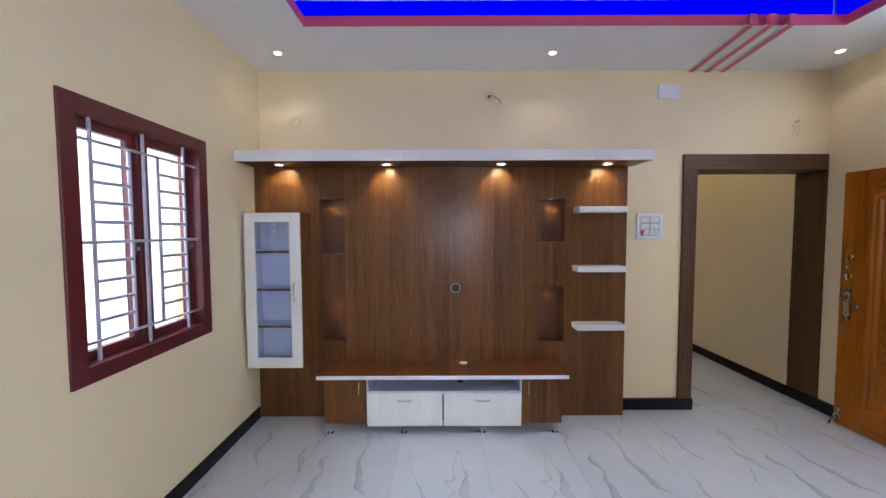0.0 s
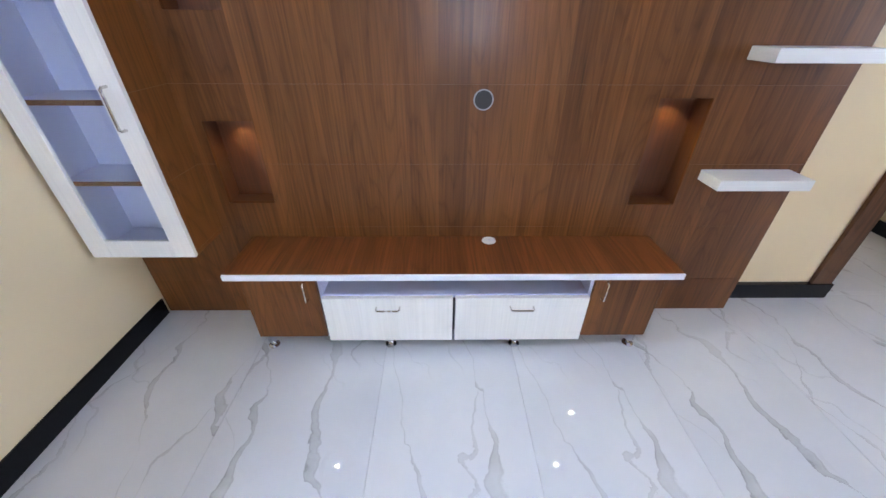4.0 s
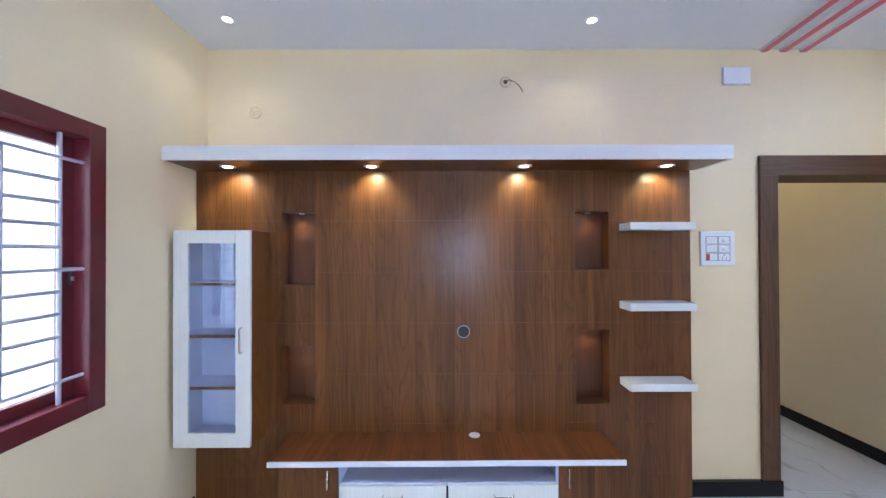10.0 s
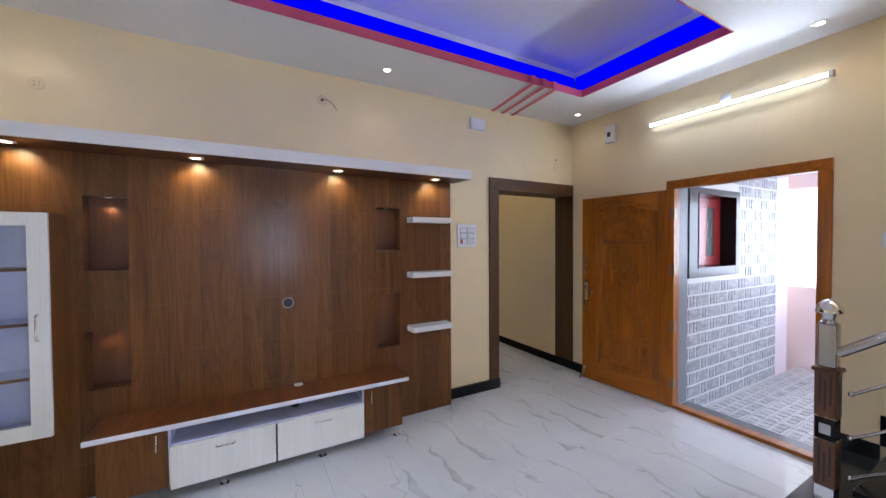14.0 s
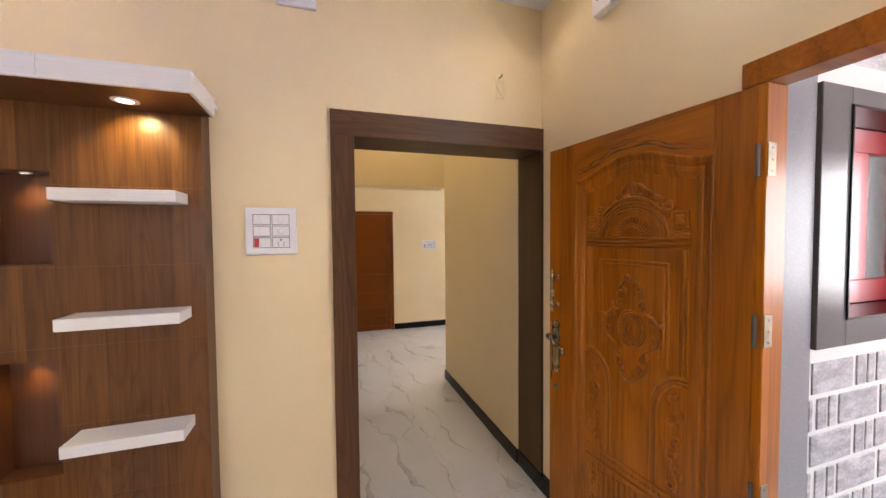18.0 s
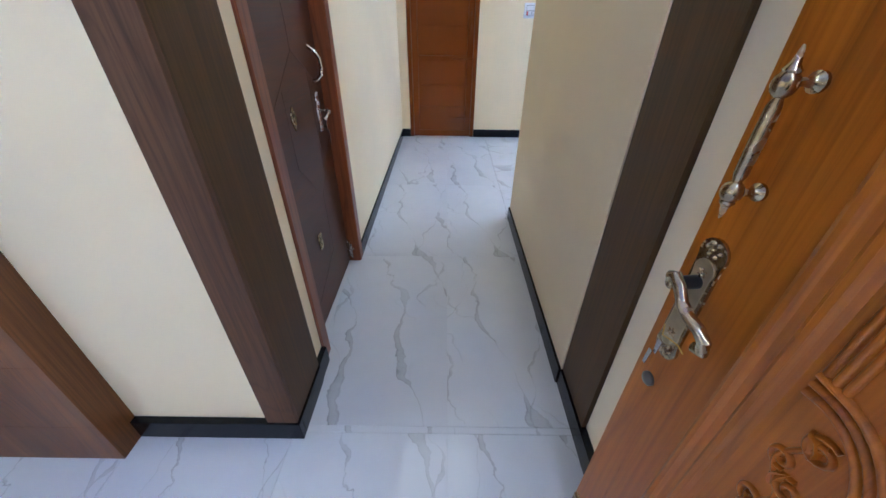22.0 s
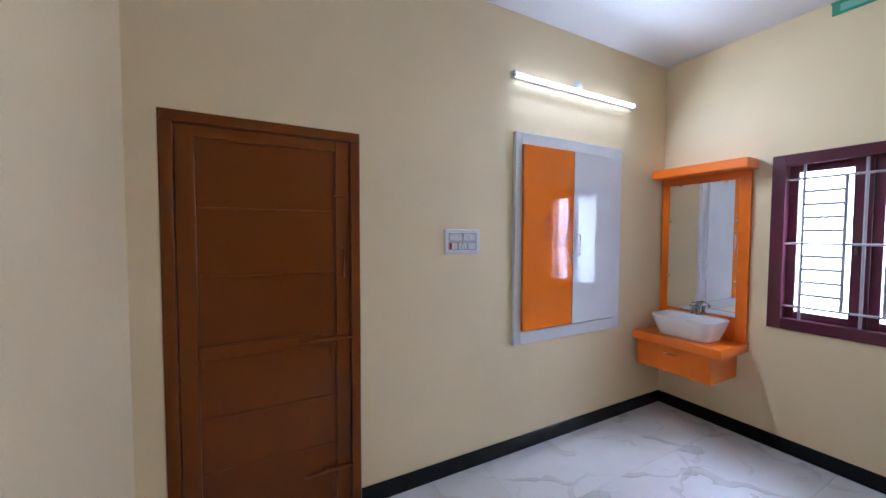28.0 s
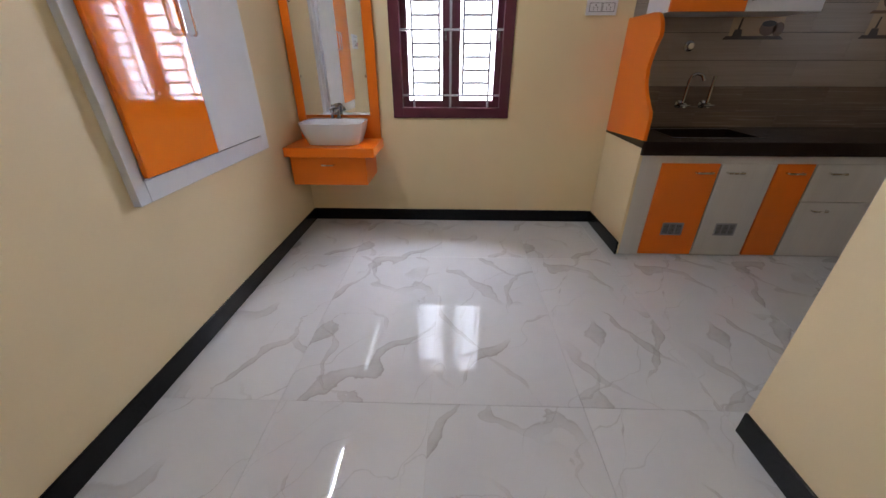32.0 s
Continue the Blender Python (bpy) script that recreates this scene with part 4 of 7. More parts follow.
part("plate", turned([(0.036, 0.0), (0.038, -0.006), (0.035, -0.008), (0.034, -0.006)], 24, "y"), CREAM, b, "", True)
for dx, dz in ((-0.012, 0.008), (0.012, 0.008), (-0.01, -0.012), (0.01, -0.012)):
    part("screw", turned([(0.003, -0.006), (0.003, -0.0075)], 8, "y"), DARK_METAL, b).location = (dx, -0.0065, dz)
b = thing("wall_hook", "small hook with a coil of thin wire", "hook", (4.598, 0, 2.51))
part("hook", tube([(0, 0, 0), (0, -0.03, 0.0), (0.0, -0.035, 0.012)], 0.004, 6), DARK_METAL, b, "", True)
coil = [(0.028 * math.sin(a * 1.3), -0.008 - 0.003 * math.sin(a * 3), -0.07 + 0.055 * math.cos(a)) for a in [k * 0.35 for k in range(54)]]
part("wire_coil", tube(coil, 0.0010, 5), material("pale_wire", (0.62, 0.48, 0.40), 0.6), b, "thin coiled wire", True)

# ceiling of the hall: pink edge, LED strip, ribs, lamps
for nm, args in (("trim", (CX0 - 0.001, CX1 + 0.001, CY1 - 0.006, CY1 - 0.0005, TOP - 0.004, TOP + 0.062)), ("trim", (CX0 - 0.001, CX1 + 0.001, CY0 + 0.0005, CY0 + 0.006, TOP - 0.004, TOP + 0.062)),
                 ("trim", (CX0 + 0.0005, CX0 + 0.006, CY0 + 0.0065, CY1 - 0.0065, TOP - 0.004, TOP + 0.062)), ("trim", (CX1 - 0.006, CX1 - 0.0005, CY0 + 0.0065, CY1 - 0.0065, TOP - 0.004, TOP + 0.062))):
    structure(nm, boxed(*args), PINK_TRIM, "pink painted edge of the ceiling tray", "trim")
strip = thing("led_strip", "blue LED strip round the ceiling tray, widened to stand for its wall glow", "LED strip")
# strip widened to 15 cm to stand for its glow on the wall
L0, L1 = TOP + 0.112, TOP + 0.262
for a in ((RX0 + 0.02, RX1 - 0.02, RY1 - 0.012, RY1 - 0.001), (RX0 + 0.02, RX1 - 0.02, RY0 + 0.001, RY0 + 0.012), (RX0 + 0.001, RX0 + 0.012, RY0 + 0.02, RY1 - 0.02), (RX1 - 0.012, RX1 - 0.001, RY0 + 0.02, RY1 - 0.02)):
    part("strip", boxed(*a, L0, L1, bevel=0.004), BLUE_LED, strip, "blue strip widened for its glow on the wall")
for k in range(3):
    xl, xw = 3.605 + 0.132 * k, 3.69 + 0.132 * k
    rib = thing("ceiling_rib", "pink painted rib across the false ceiling", "ceiling trim", (0, 0, 0), 0, "ceiling ribs")
    part("rib", slab([(xl - 0.024, CY1 - 0.02), (xl + 0.024, CY1 - 0.02), (xw + 0.024, -0.001), (xw - 0.024, -0.001)], TOP - 0.016, TOP - 0.0005, "xy"), WHITE_PAINT, rib)
    part("rib_face", slab([(xl - 0.020, CY1 - 0.02), (xl + 0.020, CY1 - 0.02), (xw + 0.020, -0.002), (xw - 0.020, -0.002)], TOP - 0.020, TOP - 0.0165, "xy"), PINK_TRIM, rib)
    part("rib_end", boxed(xl - 0.026, xl + 0.026, CY1 - 0.045, CY1 - 0.0205, TOP - 0.018, TOP + 0.05, bevel=0.006, segments=2), PINK_TRIM, rib)
for x, y in ((0.314, -0.311), (2.419, -0.303), (4.615, -0.316), (4.639, -2.206)):
    ring_light((x, y, TOP), "small glowing recessed ceiling lamp", "downlight", 0.036, "hall ceiling lamps")


def tube_lamp(place, turn, length):
    t = thing("tube_light", "lit white LED tube light on the wall", "tube light", place, turn)
    part("batten", boxed(-length / 2, length / 2, -0.022, 0, -0.014, 0.018, bevel=0.003), PLASTIC, t)
    part("tube", rodded((-length / 2 + 0.015, -0.034, -0.002), (length / 2 - 0.015, -0.034, -0.002), 0.013, 14), TUBE_LIGHT, t, "glowing tube", True)
    for s in (-1, 1):
        part("end_cap", boxed(s * length / 2 - 0.012, s * length / 2 + 0.012, -0.05, 0, -0.018, 0.022, bevel=0.004), PLASTIC, t)
    rose = thing("ceiling_rose", "round white wiring rose behind the tube", "wiring outlet", (place[0], place[1], place[2] + 0.05), turn)
    part("plate", turned([(0.04, 0.0), (0.042, -0.006), (0.03, -0.02), (0.012, -0.024)], 20, "y"), PLASTIC, rose, "", True)
    return t


tube_lamp((EAST, -1.591, 2.68), -90, 1.235)
tube_lamp((6.304, NORTH2, 2.517), 0, 1.215)
b = thing("door_chime", "white door chime box on the wall", "door chime", (EAST, -0.545, 2.622), -90)
part("case", boxed(-0.06, 0.06, -0.045, 0, 0, 0.185, bevel=0.006, segments=2), PLASTIC, b)
part("grille", boxed(-0.028, 0.012, -0.0475, -0.0455, 0.06, 0.11), BLACK_PLASTIC, b, "dark slot")
switch_board((EAST, -2.507, 1.516), -90, 0.14, 0.091, ("sb",), "white two-module switch plate")

# ---- opening to the corridor ----
lin = thing("door_lining", "dark walnut lining round the corridor opening", "door frame", (0, 0, 0), 0, "", "structure")
part("front_board", boxed(3.645, 3.762, -0.022, -0.0005, SH, 2.1055, bevel=0.001), LINING_WOOD, lin)
part("head_board", boxed(3.645, EAST - 0.001, -0.022, -0.0005, 2.106, 2.236, bevel=0.001), LINING_WOOD_X, lin)
part("reveal_board", boxed(3.736, 3.762, 0.0, 0.256, SH, 2.1055), REVEAL_WOOD, lin, "olive brown reveal board")
part("reveal_board", boxed(4.866, 4.884, -0.022, 0.256, SH, 2.1055), REVEAL_WOOD, lin, "olive brown reveal board")
part("head_reveal", boxed(3.736, 4.884, 0.0, 0.256, 2.106, 2.125), LINING_WOOD_X, lin)

# ---- entrance door ----
fr = thing("door_frame", "polished teak entrance door frame with threshold", "door frame", (0, 0, 0), 0, "", "structure")
part("jamb", boxed(4.868, 4.962, -1.20, -1.127, 0, 2.040, bevel=0.003), TEAK, fr)
part("jamb", boxed(4.868, 4.962, -2.219, -2.146, 0, 2.040, bevel=0.003), TEAK, fr)
part("head", boxed(4.868, 4.962, -2.219, -1.127, 2.0405, 2.119, bevel=0.003), TEAK_X, fr)
part("threshold", boxed(4.868, 4.962, -2.1455, -1.2005, 0.0005, 0.032, bevel=0.004), TEAK_X, fr)
LW, LH = 0.925, 2.025
leaf = thing("entrance_door", "carved polished teak entrance door standing open", "door", (4.769, -0.255, 0.012), -84.1, "", "structure")
CXM, FIELD = 0.491, 0.013
for a, b in ((0, CXM - 0.318), (CXM + 0.318, LW)):
    part("stile", boxed(a, b, 0, 0.032, 0, LH, bevel=0.002), TEAK, leaf)
part("bottom_rail", boxed(CXM - 0.3178, CXM + 0.3178, 0, 0.032, 0, 0.195, bevel=0.001), TEAK_X, leaf)
part("field", boxed(CXM - 0.3175, CXM + 0.3175, FIELD, 0.030, 0.1955, 1.935), TEAK, leaf, "recessed teak panel")
for z in (0.22, 0.75, 1.28, 1.80):
    h = part("hinge", boxed(LW + 0.0005, LW + 0.003, 0.003, 0.030, z - 0.05, z + 0.05, bevel=0.0008), HINGE_STEEL, leaf, "steel butt hinge")
    part("knuckle", rodded((LW + 0.006, -0.004, z - 0.05), (LW + 0.006, -0.004, z + 0.05), 0.0065, 12), DARK_METAL, h, "dark hinge knuckle", True)
    for dz in (-0.035, 0, 0.035):
        part("screw", rodded((LW + 0.002, 0.018, z + dz), (LW + 0.0042, 0.018, z + dz), 0.004, 8), DARK_METAL, h)
    p = part("hinge_plate", boxed(4.872, 4.908, -1.2025, -1.2001, z - 0.038, z + 0.062, bevel=0.0008), HINGE_STEEL, fr, "steel hinge plate")
    for dz in (-0.035, 0, 0.035):
        part("screw", rodded((4.892, -1.2038, z + 0.012 + dz), (4.892, -1.202, z + 0.012 + dz), 0.004, 8), DARK_METAL, p)

# ---- bedroom door in the corridor ----
bd = thing("bedroom_door", "closed dark red veneer door in a wooden frame", "door", (3.70, 0.362, 0), 90, "", "structure")
W, H = 0.915, 2.13
part("jamb", boxed(0, 0.072, -0.055, 0.23, 0, H - 0.0725, bevel=0.004), FRAME_WOOD, bd)
part("jamb", boxed(W - 0.072, W, -0.055, 0.23, 0, H - 0.0725, bevel=0.004), FRAME_WOOD, bd)
part("head", boxed(0, W, -0.055, 0.23, H - 0.072, H, bevel=0.004), FRAME_WOOD_X, bd)
bleaf = part("leaf", boxed(0.074, W - 0.074, 0.022, 0.055, 0.006, H - 0.074), VENEER, bd, "dark red veneer leaf")

# ---- steel door at the corridor's end ----
fd = thing("enamel_door", "closed brown enamelled door with six panels", "door", (3.85, NORTH2, 0), 0, "", "structure")
W, H = 0.85, 2.013
part("jamb", boxed(0.002, 0.05, -0.004, 0.09, 0, H - 0.05, bevel=0.003), BROWN_ENAMEL, fd)
part("jamb", boxed(W - 0.05, W - 0.002, -0.004, 0.09, 0, H - 0.05, bevel=0.003), BROWN_ENAMEL, fd)
part("head", boxed(0.002, W - 0.002, -0.004, 0.09, H - 0.0495, H - 0.002, bevel=0.003), BROWN_ENAMEL, fd)
lf = bmesh.new()
box(lf, 0.052, 0.125, 0.012, 0.055, 0.006, H - 0.052, bevel=0.003)
box(lf, W - 0.125, W - 0.052, 0.012, 0.055, 0.006, H - 0.052, bevel=0.003)
RAILS = [0.006, 0.382, 0.640, 0.945, 1.288, 1.600, H - 0.052]
for k, z in enumerate(RAILS):
    hgt = {0: 0.075, 3: 0.062, 6: 0.055}.get(k, 0.012)
    z0 = z if k == 0 else z - hgt if k == 6 else z - hgt / 2
    box(lf, 0.125, W - 0.125, 0.012 if hgt > 0.05 else 0.020, 0.053, z0, z0 + hgt, bevel=0.002)
part("leaf_frame", lf, BROWN_ENAMEL, fd)
for a, b in zip(RAILS, RAILS[1:]):
    part("door_panel", boxed(0.1255, W - 0.1255, 0.026, 0.046, a + 0.004, b - 0.004), BROWN_ENAMEL, fd)
for z, long in ((0.945, 0.26), (0.25, 0.24)):
    bolt = part("sliding_bolt", rodded((W - 0.05 - long, 0.0, z), (W - 0.045, -0.003, z), 0.009, 10), BROWN_ENAMEL, fd, "painted sliding bolt", True)
    part("bolt_plate", boxed(W - 0.20, W - 0.14, 0.004, 0.013, z - 0.022, z + 0.022, bevel=0.003), BROWN_ENAMEL, bolt)
    part("bolt_tab", slab([(W - 0.18, z - 0.01), (W - 0.15, z - 0.01), (W - 0.125, z - 0.07), (W - 0.14, z - 0.10), (W - 0.16, z - 0.09), (W - 0.155, z - 0.06)], -0.016, -0.006), BROWN_ENAMEL, bolt)
part("stay", boxed(W - 0.14, W - 0.06, 0.002, 0.012, 1.676, 1.690, bevel=0.002), BROWN_ENAMEL, fd)
part("pull_bar", tube([(W - 0.092, 0.012, 1.26), (W - 0.092, -0.02, 1.27), (W - 0.092, -0.02, 1.41), (W - 0.092, 0.012, 1.42)], 0.006, 8), BROWN_ENAMEL, fd, "painted pull bar", True)
structure("backdrop", boxed(3.6, 5.0, 4.37, 4.40, 0, 2.3), CREAM, "plain wall behind the closed door", "wall")
structure("backdrop", boxed(3.40, 3.43, 0.2, 1.6, 0, 2.4), CREAM, "plain wall behind the bedroom door", "wall")

# ---- dining wall: shallow wall cupboard ----
wc = thing("wall_cupboard", "orange and white gloss wall cupboard in a white frame", "cupboard", (5.718, NORTH2, 0.748))
W, H = 1.058, 1.412
f = bmesh.new()
box(f, 0, 0.055, -0.032, 0, 0, H, bevel=0.002)
box(f, W - 0.075, W, -0.032, 0, 0, H, bevel=0.002)
box(f, 0.055, W - 0.075, -0.032, 0, 0, 0.085, bevel=0.002)
box(f, 0.055, W - 0.075, -0.032, 0, H - 0.075, H, bevel=0.002)
part("frame", f, WHITE_GLOSS, wc, "white gloss frame")
part("carcass", boxed(0.055, W - 0.075, -0.020, -0.001, 0.085, H - 0.075), WHITE_BOARD, wc)
d1 = part("door", boxed(0.052, 0.510, -0.056, -0.034, 0.096, H - 0.082, bevel=0.002), ORANGE, wc, "orange gloss door")
d2 = part("door", boxed(0.513, W - 0.078, -0.056, -0.034, 0.096, H - 0.082, bevel=0.002), WHITE_GLOSS, wc, "white gloss door")
pull(d1, 0.475, 0.665, 0.15, True, -0.056, 0.005, 0.03, CHROME)
pull(d2, 0.545, 0.665, 0.15, True, -0.056, 0.005, 0.03, CHROME)
switch_board((5.328, NORTH2, 1.368), 0, 0.245, 0.15, ("sf", "rpb"), "white four-module switchboard with red indicator")

# ---- wash basin ----
vanity = thing("wash_stand", "orange laminate wash stand with drawer and mirror frame", "wash stand", (EAST2, 4.135, 0), -90)
W = 0.645
part("top", boxed(0, W, -0.39, -0.001, 0.632, 0.697, bevel=0.002), ORANGE_SATIN, vanity, "thick orange top")
part("drawer_case", boxed(0.025, W - 0.07, -0.345, -0.001, 0.423, 0.6315), ORANGE_SATIN, vanity)
d = part("drawer", boxed(0.025, W - 0.07, -0.362, -0.346, 0.423, 0.628, bevel=0.002), ORANGE_SATIN, vanity, "orange drawer front")
pull(d, 0.30, 0.575, 0.085, False, -0.362, 0.005)
f = bmesh.new()
box(f, 0.004, 0.063, -0.028, -0.001, 0.6975, 1.962, bevel=0.001)
box(f, 0.566, 0.635, -0.028, -0.001, 0.6975, 1.962, bevel=0.001)
box(f, 0.063, 0.566, -0.028, -0.001, 1.905, 1.962, bevel=0.001)
box(f, 0.063, 0.566, -0.014, -0.001, 0.6975, 1.905)
part("mirror_frame", f, ORANGE_SATIN, vanity, "orange mirror surround")
part("hood", boxed(-0.004, W + 0.02, -0.170, -0.001, 1.9625, 2.032, bevel=0.002), ORANGE_SATIN, vanity, "projecting orange hood")
mir = part("mirror", boxed(0.066, 0.563, -0.024, -0.0145, 0.873, 1.902), MIRROR, vanity, "frameless mirror")
for x, z in ((0.15, 1.897), (0.48, 1.897), (0.072, 1.60), (0.557, 1.60), (0.072, 1.14), (0.557, 1.14)):
    bm = turned([(0.008, 0), (0.009, -0.005), (0.004, -0.010)], 12, "y")
    bmesh.ops.translate(bm, verts=bm.verts, vec=(x, -0.0245, z))
    part("mirror_clip", bm, SILVER, mir, "chrome mirror stud", True)


def rounded(w, d, r, n=6):
    pts = []
    for cx, cy, a0 in ((w / 2 - r, d / 2 - r, 0), (-w / 2 + r, d / 2 - r, 90), (-w / 2 + r, -d / 2 + r, 180), (w / 2 - r, -d / 2 + r, 270)):
        for k in range(n + 1):
            a = radians(a0 + 90 * k / n)
            pts.append((cx + r * math.cos(a), cy + r * math.sin(a)))
    return pts


def lofted(sections):
    """A skin over rings (width, depth, corner, height)."""
    bm = bmesh.new()
    rings = [[bm.verts.new((x, y, z)) for x, y in rounded(w, d, r)] for w, d, r, z in sections]
    for lo, hi in zip(rings, rings[1:]):
        n = len(lo)
        for k in range(n):
            bm.faces.new((lo[k], lo[(k + 1) % n], hi[(k + 1) % n], hi[k]))
    bm.faces.new(rings[0][::-1])
    bm.faces.new(rings[-1])
    bmesh.ops.recalc_face_normals(bm, faces=bm.faces)
    return bm


basin = thing("wash_basin", "white ceramic counter-top wash basin", "wash basin", (EAST2 - 0.195, 4.135 - 0.332, 0.6975), -90)
bowl = part("bowl", lofted([(0.34, 0.22, 0.06, 0.0), (0.37, 0.25, 0.07, 0.006), (0.43, 0.30, 0.08, 0.09), (0.455, 0.325, 0.08, 0.148), (0.457, 0.327, 0.08, 0.154), (0.445, 0.315, 0.075, 0.156), (0.425, 0.255, 0.07, 0.150), (0.38, 0.22, 0.07, 0.07), (0.30, 0.16, 0.05, 0.035)]), CERAMIC, basin, "", True)
tap = thing("pillar_tap", "chrome pillar tap on the wash basin", "tap", (EAST2 - 0.060, 4.135 - 0.332, 0.852), -90)
part("tap_body", turned([(0.022, 0), (0.020, 0.008), (0.012, 0.02), (0.012, 0.065), (0.018, 0.075), (0.018, 0.09), (0.008, 0.10)], 16), DULL_CHROME, tap, "", True)
part("spout", tube([(0, 0, 0.055), (0, -0.03, 0.065), (0, -0.07, 0.062), (0, -0.09, 0.045)], 0.011, 10), DULL_CHROME, tap, "", True)
part("tap_lever", tube([(-0.05, 0.0, 0.085), (-0.05, 0.0, 0.09), (0.0, 0, 0.10)], 0.006, 8), DULL_CHROME, tap, "", True)
part("side_valve", turned([(0.012, 0), (0.010, 0.04), (0.016, 0.05), (0.016, 0.065), (0.005, 0.07)], 12), DULL_CHROME, tap, "", True).location = (-0.05, 0, 0.035)

# fittings on the dining east wall
b = thing("taped_vent", "small vent slot covered with green film", "vent", (EAST2, 2.992, 2.842), -90)
part("film", boxed(-0.142, 0.142, -0.012, -0.001, 0, 0.075, bevel=0.002), GREEN_TAPE, b)
part("film_middle", boxed(-0.105, 0.100, -0.0135, -0.0121, 0.014, 0.058, bevel=0.0004), PALE_TAPE, b, "paler middle of the film")
part("film_edge", boxed(-0.146, 0.146, -0.016, -0.0125, 0.066, 0.08), GREEN_TAPE, b)
b = thing("lamp_holder", "white lamp holder with a dark socket", "lamp holder", (EAST2, 2.048, 2.578), -90)
part("base", turned([(0.035, 0), (0.035, -0.008), (0.022, -0.014), (0.022, -0.05)], 20, "y"), PLASTIC, b, "", True)
part("socket", turned([(0.016, -0.0505), (0.016, -0.052)], 16, "y"), PLASTIC_RED, b, "dark red socket", True)
switch_board((EAST2, 1.948, 1.513), -90, 0.205, 0.09, ("pp",), "white double socket plate")

# ---- kitchen ----
KX = 6.805
KY = 1.745
tiles = thing("tile_wall", "grey wood-look wall tiles behind the kitchen counter", "wall tiles", (0, 0, 0), 0, "", "structure")
TILE_GREY = wooden("grey_wood_look_tile", (0.285, 0.225, 0.18), (0.37, 0.30, 0.245), "y", 0.3, 0.7, contrast=0.6, streaky=0.2)
TILE_BROWN = wooden("brown_wood_look_tile", (0.150, 0.105, 0.074), (0.215, 0.155, 0.112), "y", 0.25, 0.7, contrast=0.6)
TILE_DARK = wooden("dark_joint_tile", (0.10, 0.065, 0.05), (0.14, 0.10, 0.08), "y", 0.4)
part("joint_bed", boxed(EAST2 - 0.004, EAST2 - 0.001, -0.948, 1.722, 0.70, TOP2 - 0.002), TILE_DARK, tiles, "dark joints")
rows_z = [TOP2 - 0.003 - 0.1685 * k for k in range(0, 13)] + [0.70]
KT = {}
for k, (hi, lo) in enumerate(zip(rows_z, rows_z[1:])):
    mat = TILE_GREY if lo > 1.05 else TILE_BROWN
    ys = [1.722, 1.122, 0.522, -0.078, -0.678, -0.946] if k % 2 == 0 else [1.722, 1.422, 0.822, 0.222, -0.378, -0.946]
    for a, b in zip(ys, ys[1:]):
        key = (round(a - b, 3), round(hi - lo, 4), mat.name)
        if key not in KT:
            KT[key] = mesh_of(boxed(-0.003, 0.003, -(a - b) / 2 + 0.0003, (a - b) / 2 - 0.0003, -(hi - lo) / 2 + 0.0035, (hi - lo) / 2, bevel=0.001), mat, "tile")
        piece("tile", KT[key], None, (EAST2 - 0.007, (a + b) / 2, (hi + lo) / 2), tiles)

base = thing("kitchen_base_units", "orange and grey-white kitchen base units", "kitchen cabinet")
part("carcass", boxed(KX, EAST2 - 0.013, -0.94, KY - 0.02, 0, 0.708), GREY_LAM, base)
part("end_wall", boxed(KX, EAST2 - 0.001, KY - 0.0195, KY, 0, 0.755), CREAM, base, "cream painted end")
for a, b, z0, z1, mat, hx in ((1.593, 1.230, 0.012, 0.662, ORANGE_SATIN, 0.25), (1.222, 0.878, 0.012, 0.662, GREY_LAM, 0.72), (0.868, 0.640, 0.012, 0.662, ORANGE_SATIN, 0.5), (0.630, 0.06, 0.418, 0.662, GREY_LAM, 0.75), (0.630, 0.06, 0.012, 0.410, GREY_LAM, 0.75), (0.05, -0.45, 0.012, 0.662, ORANGE_SATIN, 0.5)):
    d = part("door", boxed(KX - 0.017, KX - 0.001, b, a, z0, z1, bevel=0.002), mat, base, "orange laminate door" if mat is ORANGE_SATIN else "grey-white laminate door")
    hy = b + (a - b) * hx
    pts = [(KX - 0.017, hy + 0.05, z1 - 0.055), (KX - 0.04, hy + 0.048, z1 - 0.055), (KX - 0.045, hy + 0.04, z1 - 0.055), (KX - 0.045, hy - 0.04, z1 - 0.055), (KX - 0.04, hy - 0.048, z1 - 0.055), (KX - 0.017, hy - 0.05, z1 - 0.055)]
    part("handle", tube(pts, 0.006, 8), SILVER, d, "bright bow handle", True)
    if b > 0.87 and z0 < 0.1:
        cy = 1.41 if a > 1.3 else 1.052
        v = bmesh.new()
        w2, h2 = 0.07, 0.045
        for q in ((cy - w2, cy + w2, 0.165, 0.173), (cy - w2, cy + w2, 0.247, 0.255), (cy - w2, cy - w2 + 0.008, 0.173, 0.247), (cy + w2 - 0.008, cy + w2, 0.173, 0.247), (cy - 0.025, cy - 0.019, 0.173, 0.247), (cy + 0.019, cy + 0.025, 0.173, 0.247)):
            box(v, KX - 0.024, KX - 0.0175, *q)
        vent = part("vent", v, PLASTIC_GREY, d, "grey plastic vent frame")
        part("vent_back", boxed(KX - 0.0185, KX - 0.0175, cy - w2 + 0.008, cy + w2 - 0.008, 0.173, 0.247), BLACK_PLASTIC, vent)
        for j in range(7):
            z = 0.178 + j * 0.0105
            part("slat", boxed(KX - 0.0225, KX - 0.019, cy - w2 + 0.008, cy + w2 - 0.008, z, z + 0.004), PLASTIC_GREY, vent)

